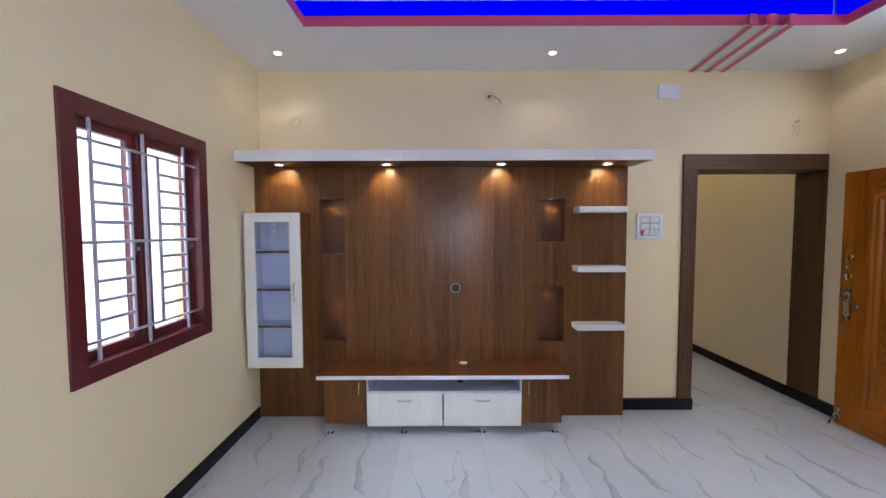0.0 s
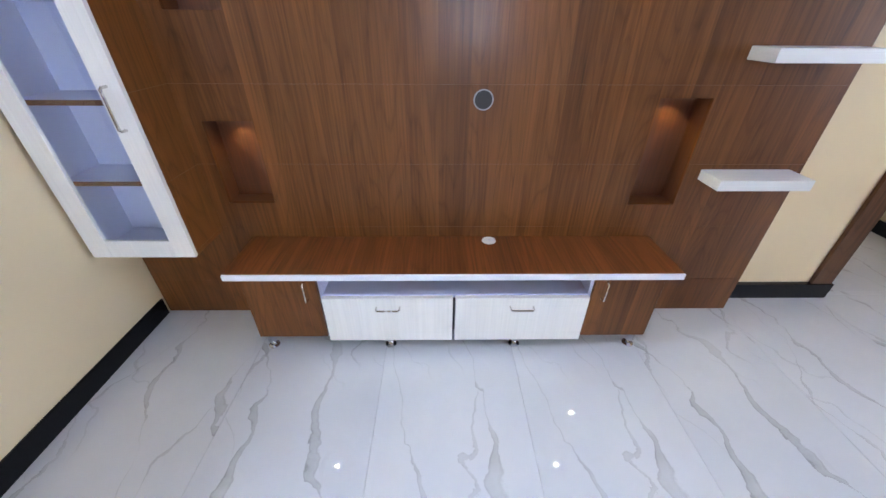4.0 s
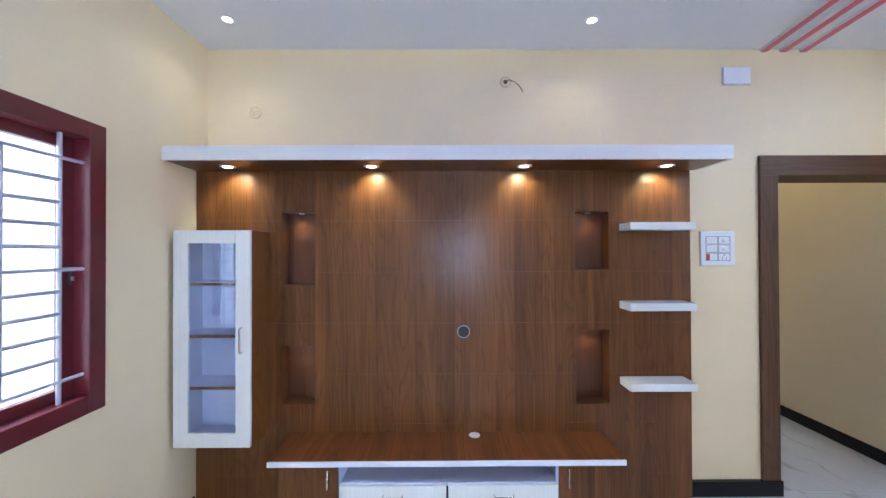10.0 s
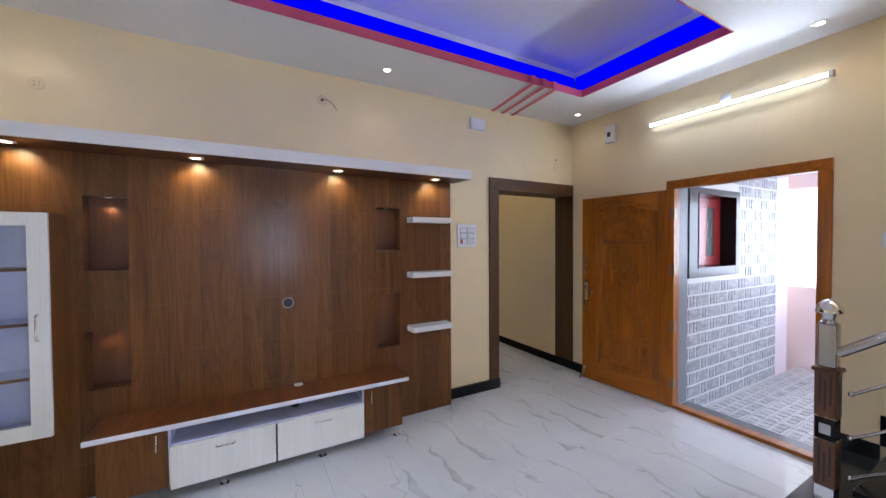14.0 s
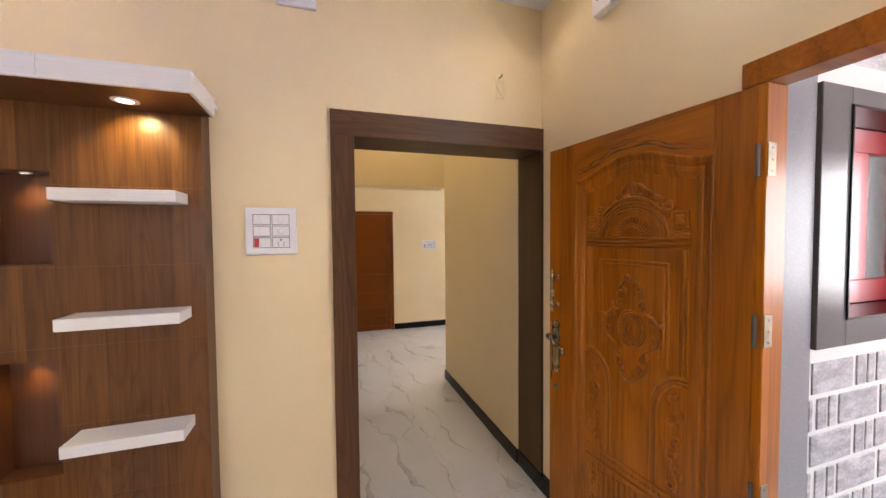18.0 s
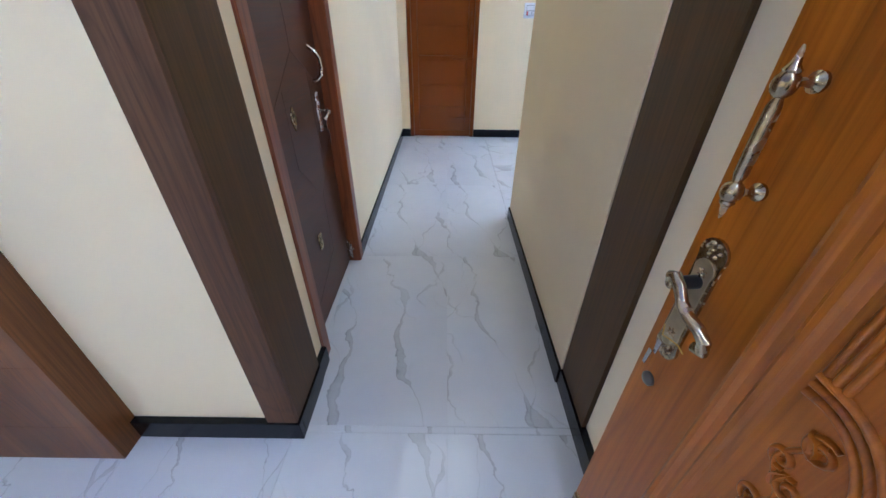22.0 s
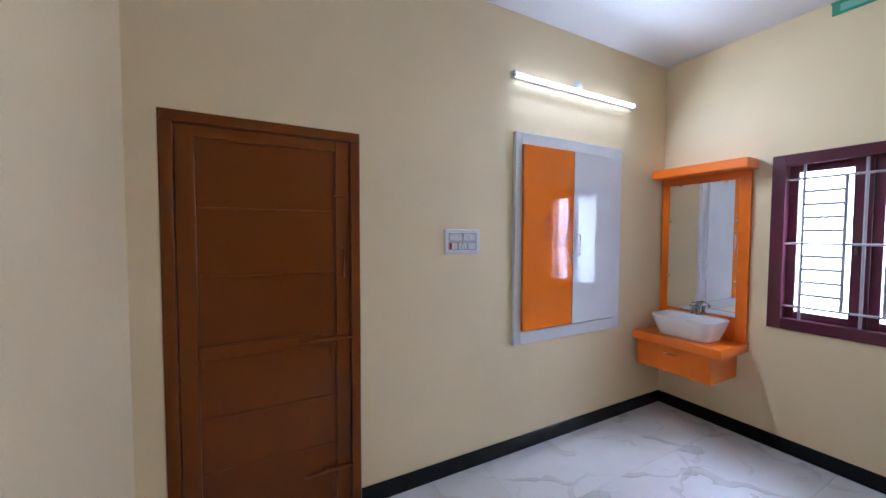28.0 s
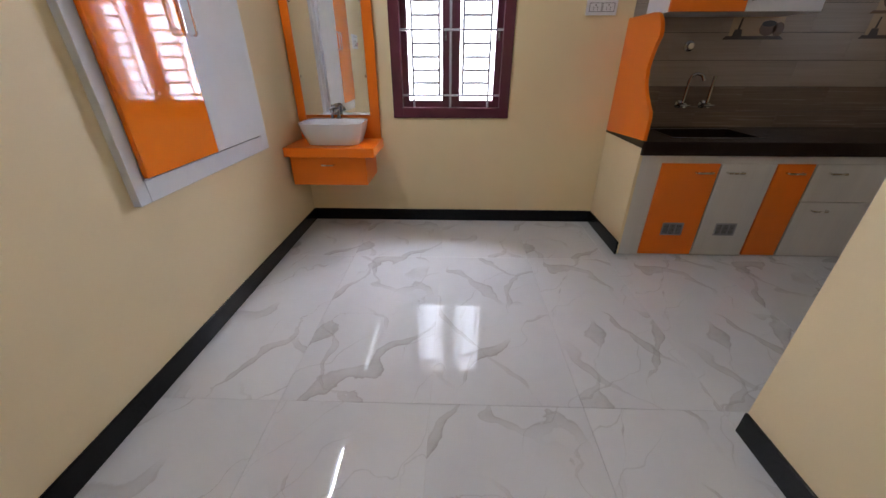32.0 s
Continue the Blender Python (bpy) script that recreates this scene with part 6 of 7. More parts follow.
def merged(parts):
    out = bmesh.new()
    for one in parts:
        me = bpy.data.meshes.new("tmp")
        one.to_mesh(me)
        one.free()
        out.from_mesh(me)
        bpy.data.meshes.remove(me)
    return out


def mound(x, z, a, b, h=0.008, turn=0.0, n=12, y=0.001):
    """A low carved boss or leaf on the face of the leaf."""
    bm = bmesh.new()
    bmesh.ops.create_uvsphere(bm, u_segments=n, v_segments=6, radius=1.0, matrix=Matrix.Translation((x, y, z)) @ pose(0, 0, 0, 0, turn, 0) @ Matrix.Diagonal((a, h * 1.4, b, 1)))
    return bm


def spiral(x, z, r, start, turns, way=1, y=-0.003, n=22):
    return [(x + r * (1 - 0.72 * k / n) * math.cos(radians(start) + way * turns * 2 * math.pi * k / n), y, z + r * (1 - 0.72 * k / n) * math.sin(radians(start) + way * turns * 2 * math.pi * k / n)) for k in range(n + 1)]


def arch_z(x, half, zc, rise):
    return zc + rise * (0.5 + 0.5 * math.cos(math.pi * (x - CXM) / half))


def arched(half, zc, rise, zb, n=28):
    """A frame line: straight sides, a swept arch on top."""
    top = [(CXM - half + 2 * half * k / n, arch_z(CXM - half + 2 * half * k / n, half, zc, rise)) for k in range(n + 1)]
    return [(CXM - half, zb)] + top + [(CXM + half, zb)]


def stepped(lines):
    """A moulding between nested frame lines, each given with its depth."""
    bm = bmesh.new()
    rings = [[bm.verts.new((x, y, z)) for x, z in pts] for pts, y in lines]
    for a, b in zip(rings, rings[1:]):
        for k in range(len(a)):
            m = (k + 1) % len(a)
            bm.faces.new((a[k], a[m], b[m], b[k]))
    bmesh.ops.recalc_face_normals(bm, faces=bm.faces)
    return bm


def ridge(lines, w, h, taper=0.0, base=None):
    """Carved half-round ribs that follow lines on the face of the leaf."""
    bm = bmesh.new()
    base = FIELD if base is None else base
    for pts in lines:
        pts = [(p[0], p[-1]) for p in pts]
        rows = []
        for k, (x, z) in enumerate(pts):
            (x0, z0), (x1, z1) = pts[max(k - 1, 0)], pts[min(k + 1, len(pts) - 1)]
            d = math.hypot(x1 - x0, z1 - z0) or 1.0
            nx, nz = -(z1 - z0) / d, (x1 - x0) / d
            u = k / (len(pts) - 1)
            f = 1 - taper + taper * math.sin(math.pi * min(max(u, 0.06), 0.94)) ** 0.6
            rows.append([bm.verts.new((x + nx * w * f * math.cos(radians(30 * q)), base + 0.0006 - 1.25 * h * f * math.sin(radians(30 * q)), z + nz * w * f * math.cos(radians(30 * q)))) for q in range(7)])
        for a, b in zip(rows, rows[1:]):
            for q in range(6):
                bm.faces.new((a[q], a[q + 1], b[q + 1], b[q]))
        bm.faces.new(rows[0])
        bm.faces.new(rows[-1])
    bmesh.ops.recalc_face_normals(bm, faces=bm.faces)
    return bm


def foliage(leaves):
    """Carved leaves with a hollow midrib and a lifted, curling tip: (x, z, length, width, turn, curl)."""
    bm = bmesh.new()
    for x, z, long, wide, turn, curl in leaves:
        rows = []
        for k in range(9):
            u = k / 8
            a = radians(turn + curl * (u - 0.3))
            cx, cz = x + long * u * math.cos(a), z + long * u * math.sin(a)
            half = wide / 2 * (math.sin(math.pi * (0.08 + 0.92 * u)) ** 0.75 if u < 1 else 0.03) * (1 + 0.10 * math.cos(k * math.pi))
            row = []
            for q, hgt in ((-1, -0.0006), (-0.55, 0.0070), (0, 0.0042), (0.55, 0.0070), (1, -0.0006)):
                row.append(bm.verts.new((cx - math.sin(a) * half * q, FIELD - 1.25 * hgt * (0.75 + 0.5 * u) * (0.35 if k in (0, 8) else 1), cz + math.cos(a) * half * q)))
            rows.append(row)
        for a, b in zip(rows, rows[1:]):
            for q in range(4):
                bm.faces.new((a[q], a[q + 1], b[q + 1], b[q]))
    bmesh.ops.recalc_face_normals(bm, faces=bm.faces)
    return bm


def smoothed(pts, n=6):
    """A soft line through a few points."""
    out = []
    for k in range(len(pts) - 1):
        p0, p1, p2, p3 = pts[max(k - 1, 0)], pts[k], pts[k + 1], pts[min(k + 2, len(pts) - 1)]
        for j in range(n):
            u = j / n
            out.append(tuple(0.5 * (2 * b + (c - a) * u + (2 * a - 5 * b + 4 * c - d) * u * u + (3 * b - a - 3 * c + d) * u ** 3) for a, b, c, d in zip(p0, p1, p2, p3)))
    return out + [pts[-1]]


def mirrored(lines):
    return [q for p in lines for q in (p, [(2 * CXM - x, z) for x, z in p])]


def curl(x, z, r, start, turns, way=1, n=20):
    return [(CXM + x + r * (1 - 0.74 * k / n) * math.cos(radians(start) + way * turns * 2 * math.pi * k / n), z + r * (1 - 0.74 * k / n) * math.sin(radians(start) + way * turns * 2 * math.pi * k / n)) for k in range(n + 1)]


def twin(leaves):
    """Leaves given left of the middle line, with their mirror images."""
    return [(CXM + x, z, a, b, t, c) for x, z, a, b, t, c in leaves] + [(CXM - x, z, a, b, 180 - t, -c) for x, z, a, b, t, c in leaves]


arch = arched(0.3178, 1.845, 0.075, 0.195)
part("top_rail", slab(arch[1:-1] + [(CXM + 0.3178, LH), (CXM - 0.3178, LH)], 0, 0.032), TEAK_X, leaf)
part("outer_moulding", stepped([(arched(0.319, 1.845, 0.075, 0.195), -0.0005), (arched(0.313, 1.839, 0.075, 0.201), -0.003), (arched(0.305, 1.832, 0.074, 0.209), -0.002), (arched(0.297, 1.825, 0.073, 0.217), 0.004), (arched(0.284, 1.813, 0.070, 0.230), 0.0065), (arched(0.279, 1.808, 0.069, 0.235), 0.0045), (arched(0.270, 1.798, 0.066, 0.244), 0.0055), (arched(0.262, 1.788, 0.062, 0.252), 0.0095), (arched(0.250, 1.775, 0.055, 0.264), FIELD + 0.0005)]), TEAK, leaf, "swept stepped moulding")
for z in (1.529, 1.545, 1.561):
    part("cross_moulding", ridge([[(CXM - 0.238, z), (CXM + 0.238, z)]], 0.0072, 0.0065), TEAK_X, leaf, "", True)
for o in (0.207, 0.220, 0.233):
    part("side_moulding", ridge(mirrored([[(CXM - o, 1.522), (CXM - o, 1.05)]]), 0.0058, 0.0042), TEAK, leaf, "", True)
# arch over the cross moulding, with crest, blocks and fan
arcs = [[(CXM + a * math.cos(radians(180 - 6 * k)), 1.566 + b * math.sin(radians(6 * k))) for k in range(31)] for a, b in ((0.160, 0.142), (0.146, 0.128), (0.133, 0.115))]
part("arch_moulding", ridge(arcs[:1], 0.0085, 0.0105), TEAK, leaf, "carved arch", True)
part("arch_moulding", ridge(arcs[1:], 0.0065, 0.0070), TEAK, leaf, "carved inner arch", True)
for o in (0.0, 0.012, 0.024):
    part("arch_shoulder", ridge(mirrored([smoothed([(CXM - 0.240, 1.572 + o), (CXM - 0.190, 1.572 + o), (CXM - 0.168 - o * 0.3, 1.580 + o), (CXM - 0.156 - o * 0.3, 1.602 + o)], 4)]), 0.0055, 0.0055), TEAK, leaf, "", True)
crest = [(-0.150, 1.640, 0.042, 0.020, 110, -60), (-0.140, 1.668, 0.046, 0.024, 78, -50), (-0.122, 1.690, 0.050, 0.024, 112, -70), (-0.108, 1.700, 0.048, 0.026, 60, -50), (-0.086, 1.716, 0.056, 0.028, 96, -70), (-0.066, 1.724, 0.046, 0.026, 38, -30), (-0.046, 1.734, 0.058, 0.028, 122, -75), (-0.040, 1.732, 0.044, 0.024, 20, -30)]
part("arch_crest", foliage(twin(crest)), TEAK, leaf, "carved leaf crest", True)
part("crest_finial", foliage([(CXM, 1.728, 0.086, 0.030, 90, 0), (CXM - 0.005, 1.742, 0.056, 0.020, 128, -50), (CXM + 0.005, 1.742, 0.056, 0.020, 52, 50)]), TEAK, leaf, "carved upright leaf", True)
part("crest_scroll", ridge(mirrored([curl(-0.163, 1.681, 0.024, -30, 1.45, 1), smoothed([(CXM - 0.142, 1.668), (CXM - 0.120, 1.684), (CXM - 0.080, 1.712), (CXM - 0.030, 1.730), (CXM, 1.733)])]), 0.0065, 0.0100), TEAK, leaf, "carved scroll", True)
for s in (-1, 1):
    cx = CXM + s * 0.203
    blk = part("rosette_block", boxed(cx - 0.033, cx + 0.033, FIELD - 0.007, FIELD + 0.001, 1.600, 1.666, bevel=0.002), TEAK, leaf, "square rosette block")
    part("block_edge", ridge([[(cx - 0.030, 1.603), (cx + 0.030, 1.603), (cx + 0.030, 1.663), (cx - 0.030, 1.663), (cx - 0.030, 1.603)]], 0.0035, 0.0035, 0, FIELD - 0.007), TEAK, blk)
    part("rosette", merged([mound(cx + 0.0125 * math.cos(radians(90 * k + 45)), 1.633 + 0.0125 * math.sin(radians(90 * k + 45)), 0.0115, 0.0085, 0.0042, -90 * k - 45, 10, FIELD - 0.007) for k in range(4)] + [mound(cx, 1.633, 0.006, 0.006, 0.006, 0, 8, FIELD - 0.007)]), TEAK, blk, "carved rosette", True)
part("fan_carving", foliage([(CXM + 0.059 * math.cos(radians(12 * k)), 1.570 + 0.057 * math.sin(radians(12 * k)), 0.030, 0.019, 12 * k, 25) for k in range(16)]), TEAK, leaf, "carved shell fan", True)
part("fan_beads", merged([mound(CXM + 0.052 * math.cos(radians(15 * k + 7)), 1.570 + 0.050 * math.sin(radians(15 * k + 7)), 0.0055, 0.0055, 0.005, 0, 8, FIELD) for k in range(12)]), TEAK, leaf, "carved beads", True)
part("fan_rim", ridge([[(CXM + 0.042 * math.cos(radians(9 * k)), 1.570 + 0.040 * math.sin(radians(9 * k))) for k in range(21)]], 0.0045, 0.005), TEAK, leaf, "", True)
# middle panel: shallow raised frame, medallion, scrolled cartouche
part("panel_moulding", ridge(mirrored([[(CXM, 1.466), (CXM - 0.160, 1.466), (CXM - 0.160, 1.06)], [(CXM, 1.449), (CXM - 0.143, 1.449), (CXM - 0.143, 1.08)]]), 0.0060, 0.0036), TEAK, leaf, "", True)
part("medallion_ring", merged([mound(CXM + 0.055 * math.cos(radians(15 * k)), 1.180 + 0.066 * math.sin(radians(15 * k)), 0.0068, 0.0068, 0.006, 0, 8, FIELD) for k in range(24)]), TEAK, leaf, "beaded medallion ring", True)
part("medallion_rim", ridge([[(CXM + r * math.cos(radians(10 * k)), 1.180 + r * 1.2 * math.sin(radians(10 * k))) for k in range(37)] for r in (0.065, 0.044)], 0.0042, 0.0055), TEAK, leaf, "", True)
part("medallion_boss", merged([mound(CXM, 1.180, 0.036, 0.045, 0.0042, 0, 16, FIELD), mound(CXM, 1.180, 0.010, 0.012, 0.008, 0, 10, FIELD)]), TEAK, leaf, "medallion boss", True)
frame_line = smoothed([(CXM - 0.004, 1.402), (CXM - 0.036, 1.372), (CXM - 0.062, 1.330), (CXM - 0.066, 1.292), (CXM - 0.050, 1.262), (CXM - 0.084, 1.252), (CXM - 0.120, 1.222), (CXM - 0.134, 1.180), (CXM - 0.118, 1.135), (CXM - 0.084, 1.108), (CXM - 0.058, 1.088), (CXM - 0.076, 1.056), (CXM - 0.066, 1.014), (CXM - 0.036, 0.978), (CXM - 0.004, 0.956)])
curls = [curl(-0.020, 1.392, 0.017, 60, 1.3, 1), curl(-0.045, 1.348, 0.019, 150, 1.3, -1), curl(-0.052, 1.288, 0.018, 200, 1.3, 1), curl(-0.098, 1.228, 0.021, 110, 1.35, -1), curl(-0.110, 1.160, 0.022, 200, 1.35, 1), curl(-0.058, 1.062, 0.020, 150, 1.3, -1), curl(-0.046, 1.012, 0.018, 200, 1.3, 1), curl(-0.018, 0.966, 0.015, 290, 1.3, -1)]
part("cartouche", ridge(mirrored([frame_line]), 0.0052, 0.0075), TEAK, leaf, "scrolled cartouche frame", True)
part("scroll_carving", ridge(mirrored(curls), 0.0048, 0.0068, 0.35), TEAK, leaf, "scrolled relief carving", True)
part("leaf_carving", foliage(twin([(-0.006, 1.372, 0.046, 0.018, 92, 30), (-0.030, 1.318, 0.040, 0.018, 70, 40), (-0.070, 1.252, 0.044, 0.018, 150, -50), (-0.128, 1.205, 0.034, 0.015, 100, 40), (-0.124, 1.128, 0.036, 0.016, 250, 40), (-0.062, 1.098, 0.040, 0.017, 215, 50), (-0.036, 1.036, 0.040, 0.018, 290, -40), (-0.008, 1.000, 0.046, 0.018, 268, -30)])), TEAK, leaf, "carved leaves", True)
# lower part: swept shoulders, side scrolls, bead row, foot panel
for o in (0.0, 0.014, 0.028):
    line = [(CXM - 0.238, 1.048 - o * 1.2)] + [(CXM - 0.215 + (0.118 - o * 0.9) * math.sin(radians(10 * k)), 0.880 + (0.165 - o) * math.cos(radians(10 * k))) for k in range(0, 10)] + [(CXM - 0.097 - o * 0.9, 0.585)]
    part("shoulder_moulding", ridge(mirrored([line]), 0.0066, 0.0065), TEAK, leaf, "swept shoulder moulding", True)
side = [curl(-0.182, 0.960, 0.024, 60, 1.4, 1), curl(-0.205, 0.905, 0.019, 300, 1.3, -1), curl(-0.176, 0.870, 0.021, 90, 1.4, 1), curl(-0.200, 0.800, 0.020, 270, 1.3, -1), curl(-0.176, 0.740, 0.018, 90, 1.3, 1), curl(-0.200, 0.680, 0.022, 250, 1.4, -1), curl(-0.176, 0.625, 0.018, 80, 1.3, 1), curl(-0.205, 0.470, 0.020, 270, 1.4, 1), curl(-0.198, 0.400, 0.018, 90, 1.3, -1), curl(-0.205, 0.315, 0.020, 250, 1.4, 1)]
side.append(smoothed([(CXM - 0.178, 0.975), (CXM - 0.212, 0.900), (CXM - 0.180, 0.840), (CXM - 0.205, 0.770), (CXM - 0.182, 0.700), (CXM - 0.206, 0.640), (CXM - 0.188, 0.600)]))
part("side_scroll", ridge(mirrored(side), 0.0048, 0.0068, 0.3), TEAK, leaf, "carved side scrolls", True)
part("side_leaf", foliage(twin([(-0.190, 0.935, 0.046, 0.018, 80, 40), (-0.192, 0.850, 0.044, 0.018, 110, -40), (-0.190, 0.770, 0.040, 0.016, 70, 40), (-0.190, 0.700, 0.040, 0.016, 110, -40), (-0.192, 0.420, 0.040, 0.016, 80, 40)])), TEAK, leaf, "carved leaves", True)
part("bead_row", merged([mound(CXM - 0.130 + 0.02 * k, 0.548, 0.008, 0.008, 0.006, 0, 8, FIELD) for k in range(14)]), TEAK, leaf, "row of carved beads", True)
part("foot_moulding", ridge([[(CXM - 0.238, 0.575), (CXM + 0.238, 0.575)], [(CXM - 0.238, 0.520), (CXM + 0.238, 0.520)], [(CXM - 0.165, 0.505), (CXM - 0.165, 0.285), (CXM + 0.165, 0.285), (CXM + 0.165, 0.505)]], 0.0058, 0.006), TEAK_X, leaf, "", True)
part("foot_flutes", ridge([[(CXM - 0.14 + 0.028 * k, 0.495 - 0.02 * abs(5 - k) / 5), (CXM - 0.14 + 0.028 * k, 0.31)] for k in range(11)], 0.008, 0.006), TEAK, leaf, "fluted foot panel", True)
for x0, x1, up, thick, wave in ((0.20, 0.78, 0.022, 0.010, 0.004), (0.175, 0.50, 0.040, 0.008, 0.005), (0.178, 0.36, 0.026, 0.007, 0.003), (0.44, 0.80, 0.036, 0.005, 0.004), (0.30, 0.62, 0.052, 0.004, 0.005)):
    mid = [(x0 + (x1 - x0) * k / 24, max(arch_z(x0 + (x1 - x0) * k / 24, 0.318, 1.845, 0.075) + up + wave * math.sin(k * 0.9 + up * 300), arch_z(x0 + (x1 - x0) * k / 24, 0.318, 1.845, 0.075) + 0.008)) for k in range(25)]
    wide = [thick * (0.10 + math.sin(math.pi * k / 24) * (0.55 + 0.35 * math.sin(k * 1.3 + up * 90))) / 2 for k in range(25)]
    part("grain_streak", slab([(x, z + w) for (x, z), w in zip(mid, wide)] + [(x, z - w) for (x, z), w in reversed(list(zip(mid, wide)))], -0.0004, 0.001), TEAK_DARK, leaf, "dark heartwood streak")
# pull handle, lever lock, stop
hx, hz0, hz1, ho = 0.070, 1.217, 1.362, -0.044
grip = turned([(0.007, hz0), (0.0085, hz0 + 0.012), (0.006, hz0 + 0.018), (0.0088, hz0 + 0.028), (0.0095, (hz0 + hz1) / 2), (0.0088, hz1 - 0.028), (0.006, hz1 - 0.018), (0.0085, hz1 - 0.012), (0.007, hz1)], 16)
bmesh.ops.translate(grip, verts=grip.verts, vec=(hx, ho, 0))
part("pull_handle", grip, BRASS, leaf, "antique brass pull handle", True)
for z, s in ((hz0, -1), (hz1, 1)):
    bm = turned([(0.007, -0.017), (0.012, -0.012), (0.0145, -0.004), (0.0135, 0.005), (0.009, 0.011), (0.0105, 0.014), (0.006, 0.020), (0.0015, 0.040)], 18)
    if s < 0:
        bmesh.ops.rotate(bm, verts=bm.verts, matrix=Matrix.Rotation(math.pi, 3, "X"))
    bmesh.ops.translate(bm, verts=bm.verts, vec=(hx, ho, z))
    part("handle_finial", bm, BRASS, leaf, "turned brass finial", True)
    bm = turned([(0.0135, 0.0), (0.0135, -0.005), (0.008, -0.010), (0.0055, -0.016), (0.0055, ho + 0.012)], 16, "y")
    bmesh.ops.translate(bm, verts=bm.verts, vec=(hx, 0, z))
    part("handle_rose", bm, BRASS, leaf, "", True)
PX, PZ = 0.054, 0.988


def stadium(w, h, n=10):
    """A tall plate outline with round ends, waisted a little under each end."""
    top = [(PX + w * math.cos(math.pi * k / n), PZ + h - w + w * math.sin(math.pi * k / n)) for k in range(n + 1)]
    low = [(PX - w * math.cos(math.pi * k / n), PZ - h + w - w * math.sin(math.pi * k / n)) for k in range(n + 1)]
    return top + [(PX - w * 0.9, PZ + h - 1.6 * w), (PX - w * 0.9, PZ - h + 1.6 * w)] + low + [(PX + w * 0.9, PZ - h + 1.6 * w), (PX + w * 0.9, PZ + h - 1.6 * w)]


PALE_BRASS = metal("pale_brass", (0.62, 0.54, 0.36), 0.3, 0.15)
lock = part("lock_plate", slab(stadium(0.0285, 0.138), -0.006, 0.0), BRASS, leaf, "ornate antique brass lock plate")
part("plate_centre", slab(stadium(0.021, 0.098), -0.0085, -0.0055), PALE_BRASS, lock, "pale brass centre of the plate")
part("plate_relief", merged([mound(PX + 0.013 * math.cos(a), PZ + s * 0.118 + 0.011 * math.sin(a), 0.006, 0.006, 0.009, 0, 8) for s in (-1, 1) for a in [k * 1.047 for k in range(6)]] + [mound(PX, PZ + s * 0.118, 0.004, 0.004, 0.010, 0, 8) for s in (-1, 1)]), BRASS, lock, "", True)
part("plate_star", merged([mound(PX, PZ + d, 0.003, 0.011, 0.003, 60 * k, 8, -0.0085) for d in (0.072, -0.072) for k in range(3)]), BRASS, lock, "engraved star", True)
part("lever_neck", tube([(PX, -0.004, 1.040), (PX, -0.046, 1.040)], 0.0125, 14), BLACK_PLASTIC, lock, "dark lever neck", True)
part("lever", tube([(PX - 0.012, -0.050, 1.046), (PX - 0.002, -0.052, 1.054), (PX + 0.014, -0.052, 1.044), (PX + 0.034, -0.053, 1.024), (PX + 0.058, -0.053, 1.014), (PX + 0.082, -0.052, 1.010), (PX + 0.098, -0.050, 0.998), (PX + 0.100, -0.048, 0.980), (PX + 0.086, -0.048, 0.976)], 0.0105, 12), BRASS, lock, "curved brass lever", True)
part("lever_scroll", tube(spiral(PX, 1.040, 0.014, 0, 1.0, 1, -0.056), 0.005, 8), BRASS, lock, "", True)
bm = turned([(0.011, -0.005), (0.011, -0.014), (0.004, -0.016)], 16, "y")
bmesh.ops.translate(bm, verts=bm.verts, vec=(PX, 0, 0.898))
part("key_barrel", bm, PALE_BRASS, lock, "", True)
part("keys", merged([slab([(0.048, 0.893), (0.060, 0.893), (0.058, 0.858), (0.050, 0.858)], -0.024, -0.022), slab([(0.042, 0.861), (0.052, 0.861), (0.048, 0.818), (0.040, 0.818)], -0.028, -0.026)]), STEEL, lock, "hanging keys")
part("thread", tube([(PX - 0.012, -0.018, 0.925), (PX - 0.004, -0.02, 0.905), (PX + 0.012, -0.018, 0.910), (PX + 0.03, -0.014, 0.912), (PX + 0.045, -0.012, 0.905)], 0.0014, 5), material("yellow_thread", (0.55, 0.34, 0.05), 0.8), lock, "yellow thread", True)
bm = turned([(0.016, 0.0), (0.016, -0.006), (0.012, -0.010), (0.003, -0.011)], 18, "y")
bmesh.ops.translate(bm, verts=bm.verts, vec=(0.050, 0, 0.768))
part("deadlock_barrel", bm, DARK_METAL, leaf, "round deadlock barrel", True)
part("door_stop", merged([boxed(0.008, 0.045, -0.012, 0.0, 0.03, 0.13, bevel=0.002), tube([(0.026, -0.012, 0.10), (0.020, -0.035, 0.06), (0.012, -0.055, 0.004), (0.012, -0.06, -0.006)], 0.007, 8)]), BRASS, leaf, "brass door stop touching the floor", True)
sp = thing("strike_plate", "small dark lock strike on the door jamb", "strike plate", (4.93, -2.146, 0.62), 180)
part("strike", boxed(-0.03, 0.03, -0.010, 0.0, 0, 0.07, bevel=0.002), DARK_METAL, sp)

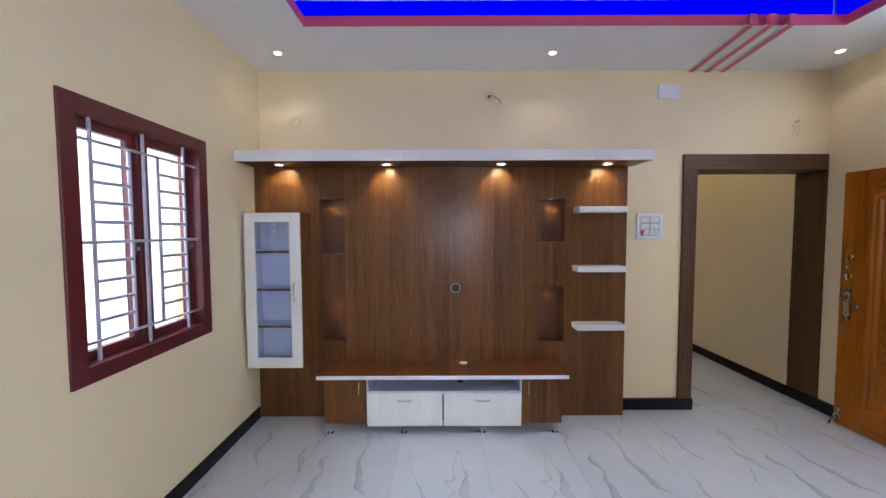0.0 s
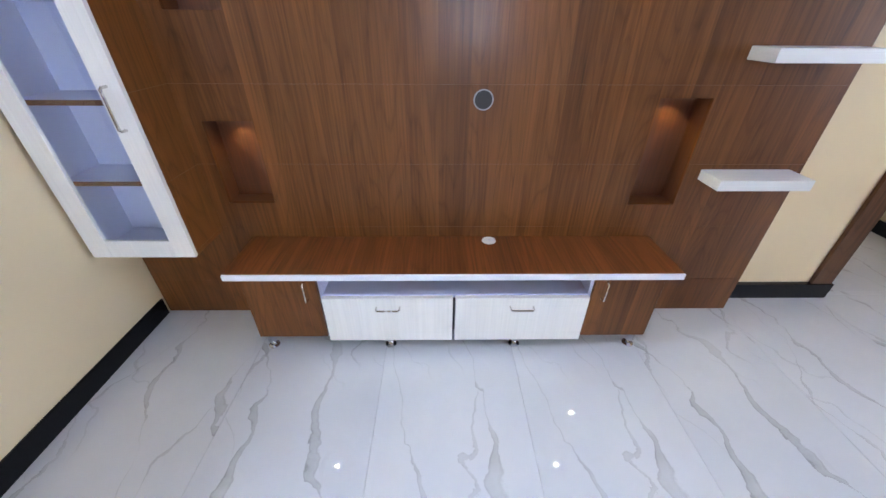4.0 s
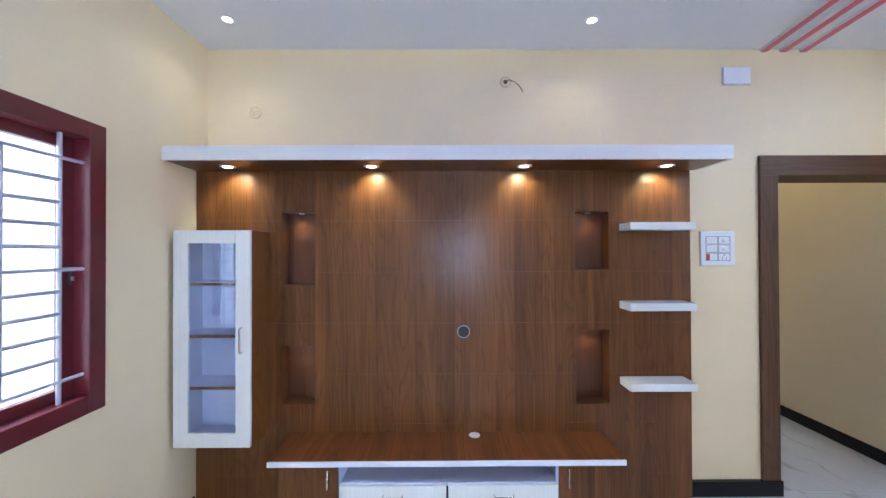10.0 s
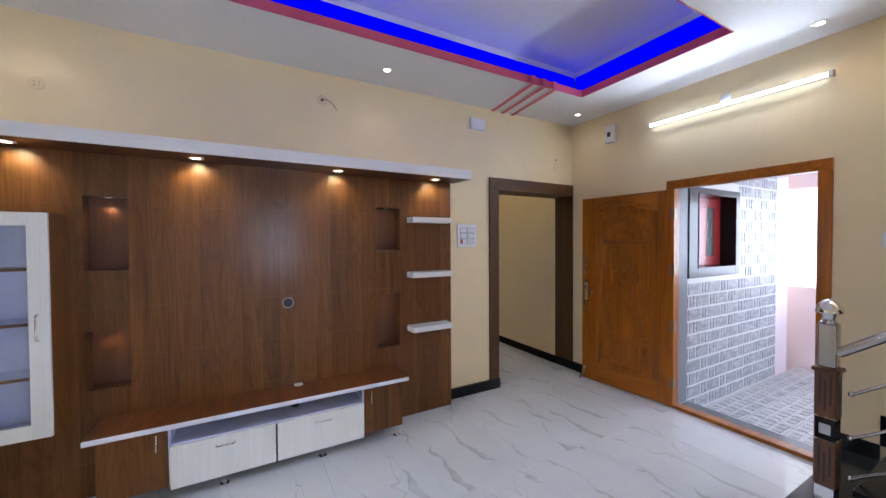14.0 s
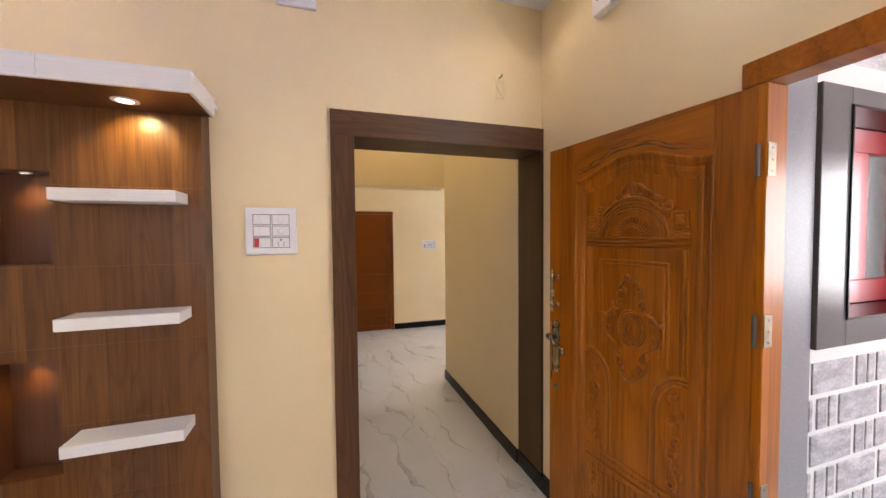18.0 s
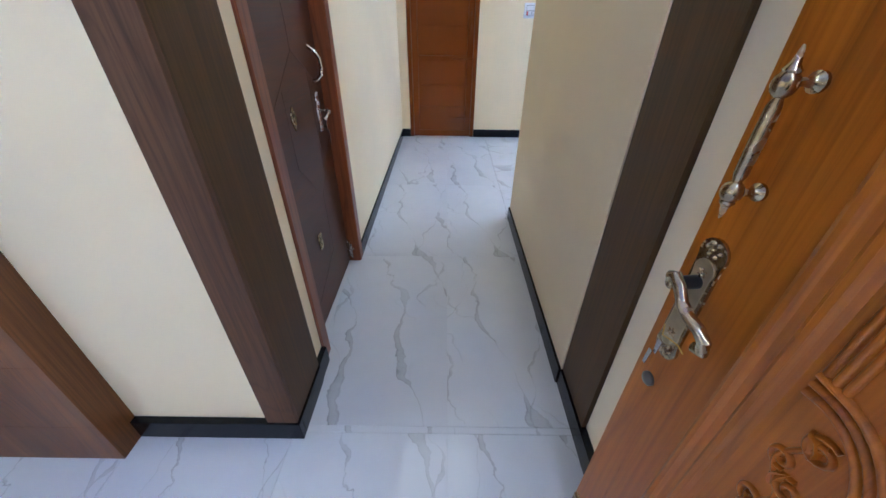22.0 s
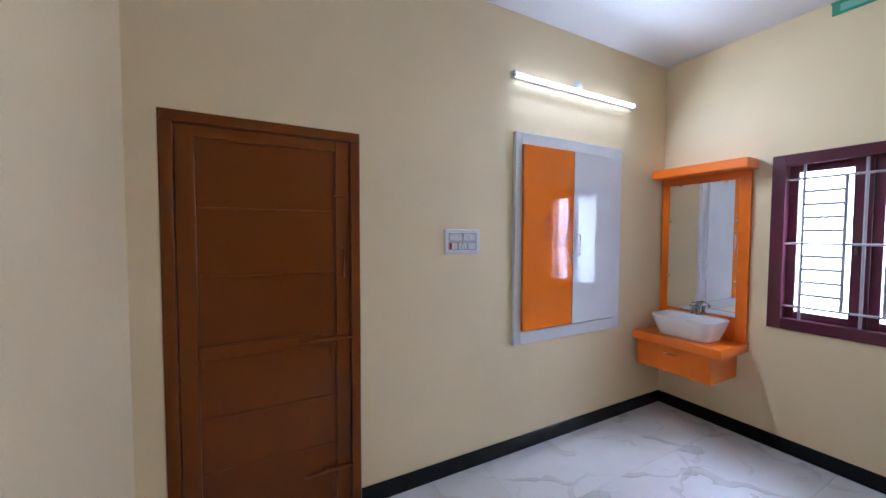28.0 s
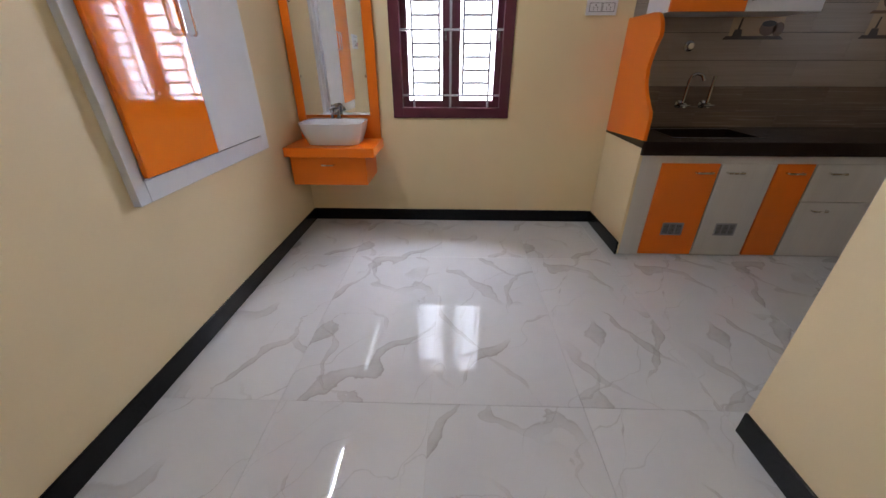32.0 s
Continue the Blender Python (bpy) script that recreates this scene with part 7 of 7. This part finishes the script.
# ---- fittings of the bedroom door ----
LY = 0.0215
gr = []
for a, b in (((0.085, 1.95), (0.46, 1.62)), ((0.46, 1.62), (0.75, 1.80)), ((0.46, 1.62), (0.46, 1.30)), ((0.46, 1.30), (0.10, 1.05)), ((0.46, 1.30), (0.755, 1.10)), ((0.30, 1.17), (0.30, 0.85)), ((0.30, 0.85), (0.52, 0.62)), ((0.52, 0.62), (0.75, 0.85)), ((0.52, 0.62), (0.52, 0.28)), ((0.52, 0.28), (0.09, 0.10)), ((0.60, 1.20), (0.60, 0.72))):
    gr.append([(0.02 + a[0] * 1.07, LY, a[1]), (0.02 + b[0] * 1.07, LY, b[1])])
part("groove_line", many(gr, 0.0009, 5), material("groove_line", (0.034, 0.010, 0.005), 0.5), bleaf, "thin engraved lines")
for x, z in ((0.400, 1.68), (0.400, 1.052)):
    part("brass_ornament", merged([slab([(x, z - 0.052), (x + 0.014, z - 0.03), (x + 0.030, z), (x + 0.014, z + 0.03), (x, z + 0.052), (x - 0.014, z + 0.03), (x - 0.030, z), (x - 0.014, z - 0.03)], 0.018, 0.0225)] + [mound(x, z + dz, 0.010, 0.012, 0.006, 0, 12, 0.018) for dz in (-0.02, 0.02)]), BRASS, bleaf, "lozenge brass ornament", True)
part("vent_plate", boxed(0.390, 0.435, 0.017, 0.0225, 0.385, 0.475, bevel=0.002), BRASS, bleaf, "small ribbed brass plate")
part("plate_rib", merged([boxed(0.396, 0.429, 0.014, 0.0175, 0.393 + 0.013 * k, 0.399 + 0.013 * k) for k in range(6)]), BRASS, bleaf)
bx = 0.728
part("pull_handle", tube([(bx, 0.022, 1.150), (bx, 0.0, 1.155), (bx, -0.022, 1.175), (bx, -0.03, 1.21), (bx, -0.026, 1.25), (bx, -0.008, 1.28), (bx, 0.01, 1.29), (bx, 0.022, 1.298)], 0.008, 10), SILVER, bleaf, "nickel pull handle", True)
lk = part("lock_plate", boxed(bx - 0.02, bx + 0.02, 0.014, 0.0225, 0.912, 1.100, bevel=0.004, segments=2), SILVER, bleaf, "nickel lock plate")
part("lever", tube([(bx, 0.016, 1.015), (bx, -0.03, 1.015), (bx - 0.01, -0.038, 1.012), (bx - 0.06, -0.04, 1.008), (bx - 0.105, -0.038, 0.995)], 0.008, 10), SILVER, lk, "nickel lever", True)
part("keys", merged([slab([(bx - 0.007, 0.955), (bx + 0.007, 0.955), (bx + 0.006, 0.915), (bx - 0.006, 0.915)], -0.012, -0.009), slab([(bx - 0.012, 0.920), (bx + 0.004, 0.920), (bx + 0.0, 0.845), (bx - 0.008, 0.845)], -0.02, -0.017), tube([(bx, 0.014, 0.935), (bx, -0.01, 0.935)], 0.005, 8)]), STEEL, lk, "hanging keys")
part("tower_bolt", merged([boxed(0.818, 0.833, 0.0, 0.0225, 0.05, 0.17, bevel=0.002), tube([(0.825, -0.006, 0.04), (0.825, -0.006, 0.15)], 0.006, 8), tube([(0.825, -0.006, 0.11), (0.808, -0.025, 0.12)], 0.005, 8)]), SILVER, bleaf, "small nickel tower bolt", True)
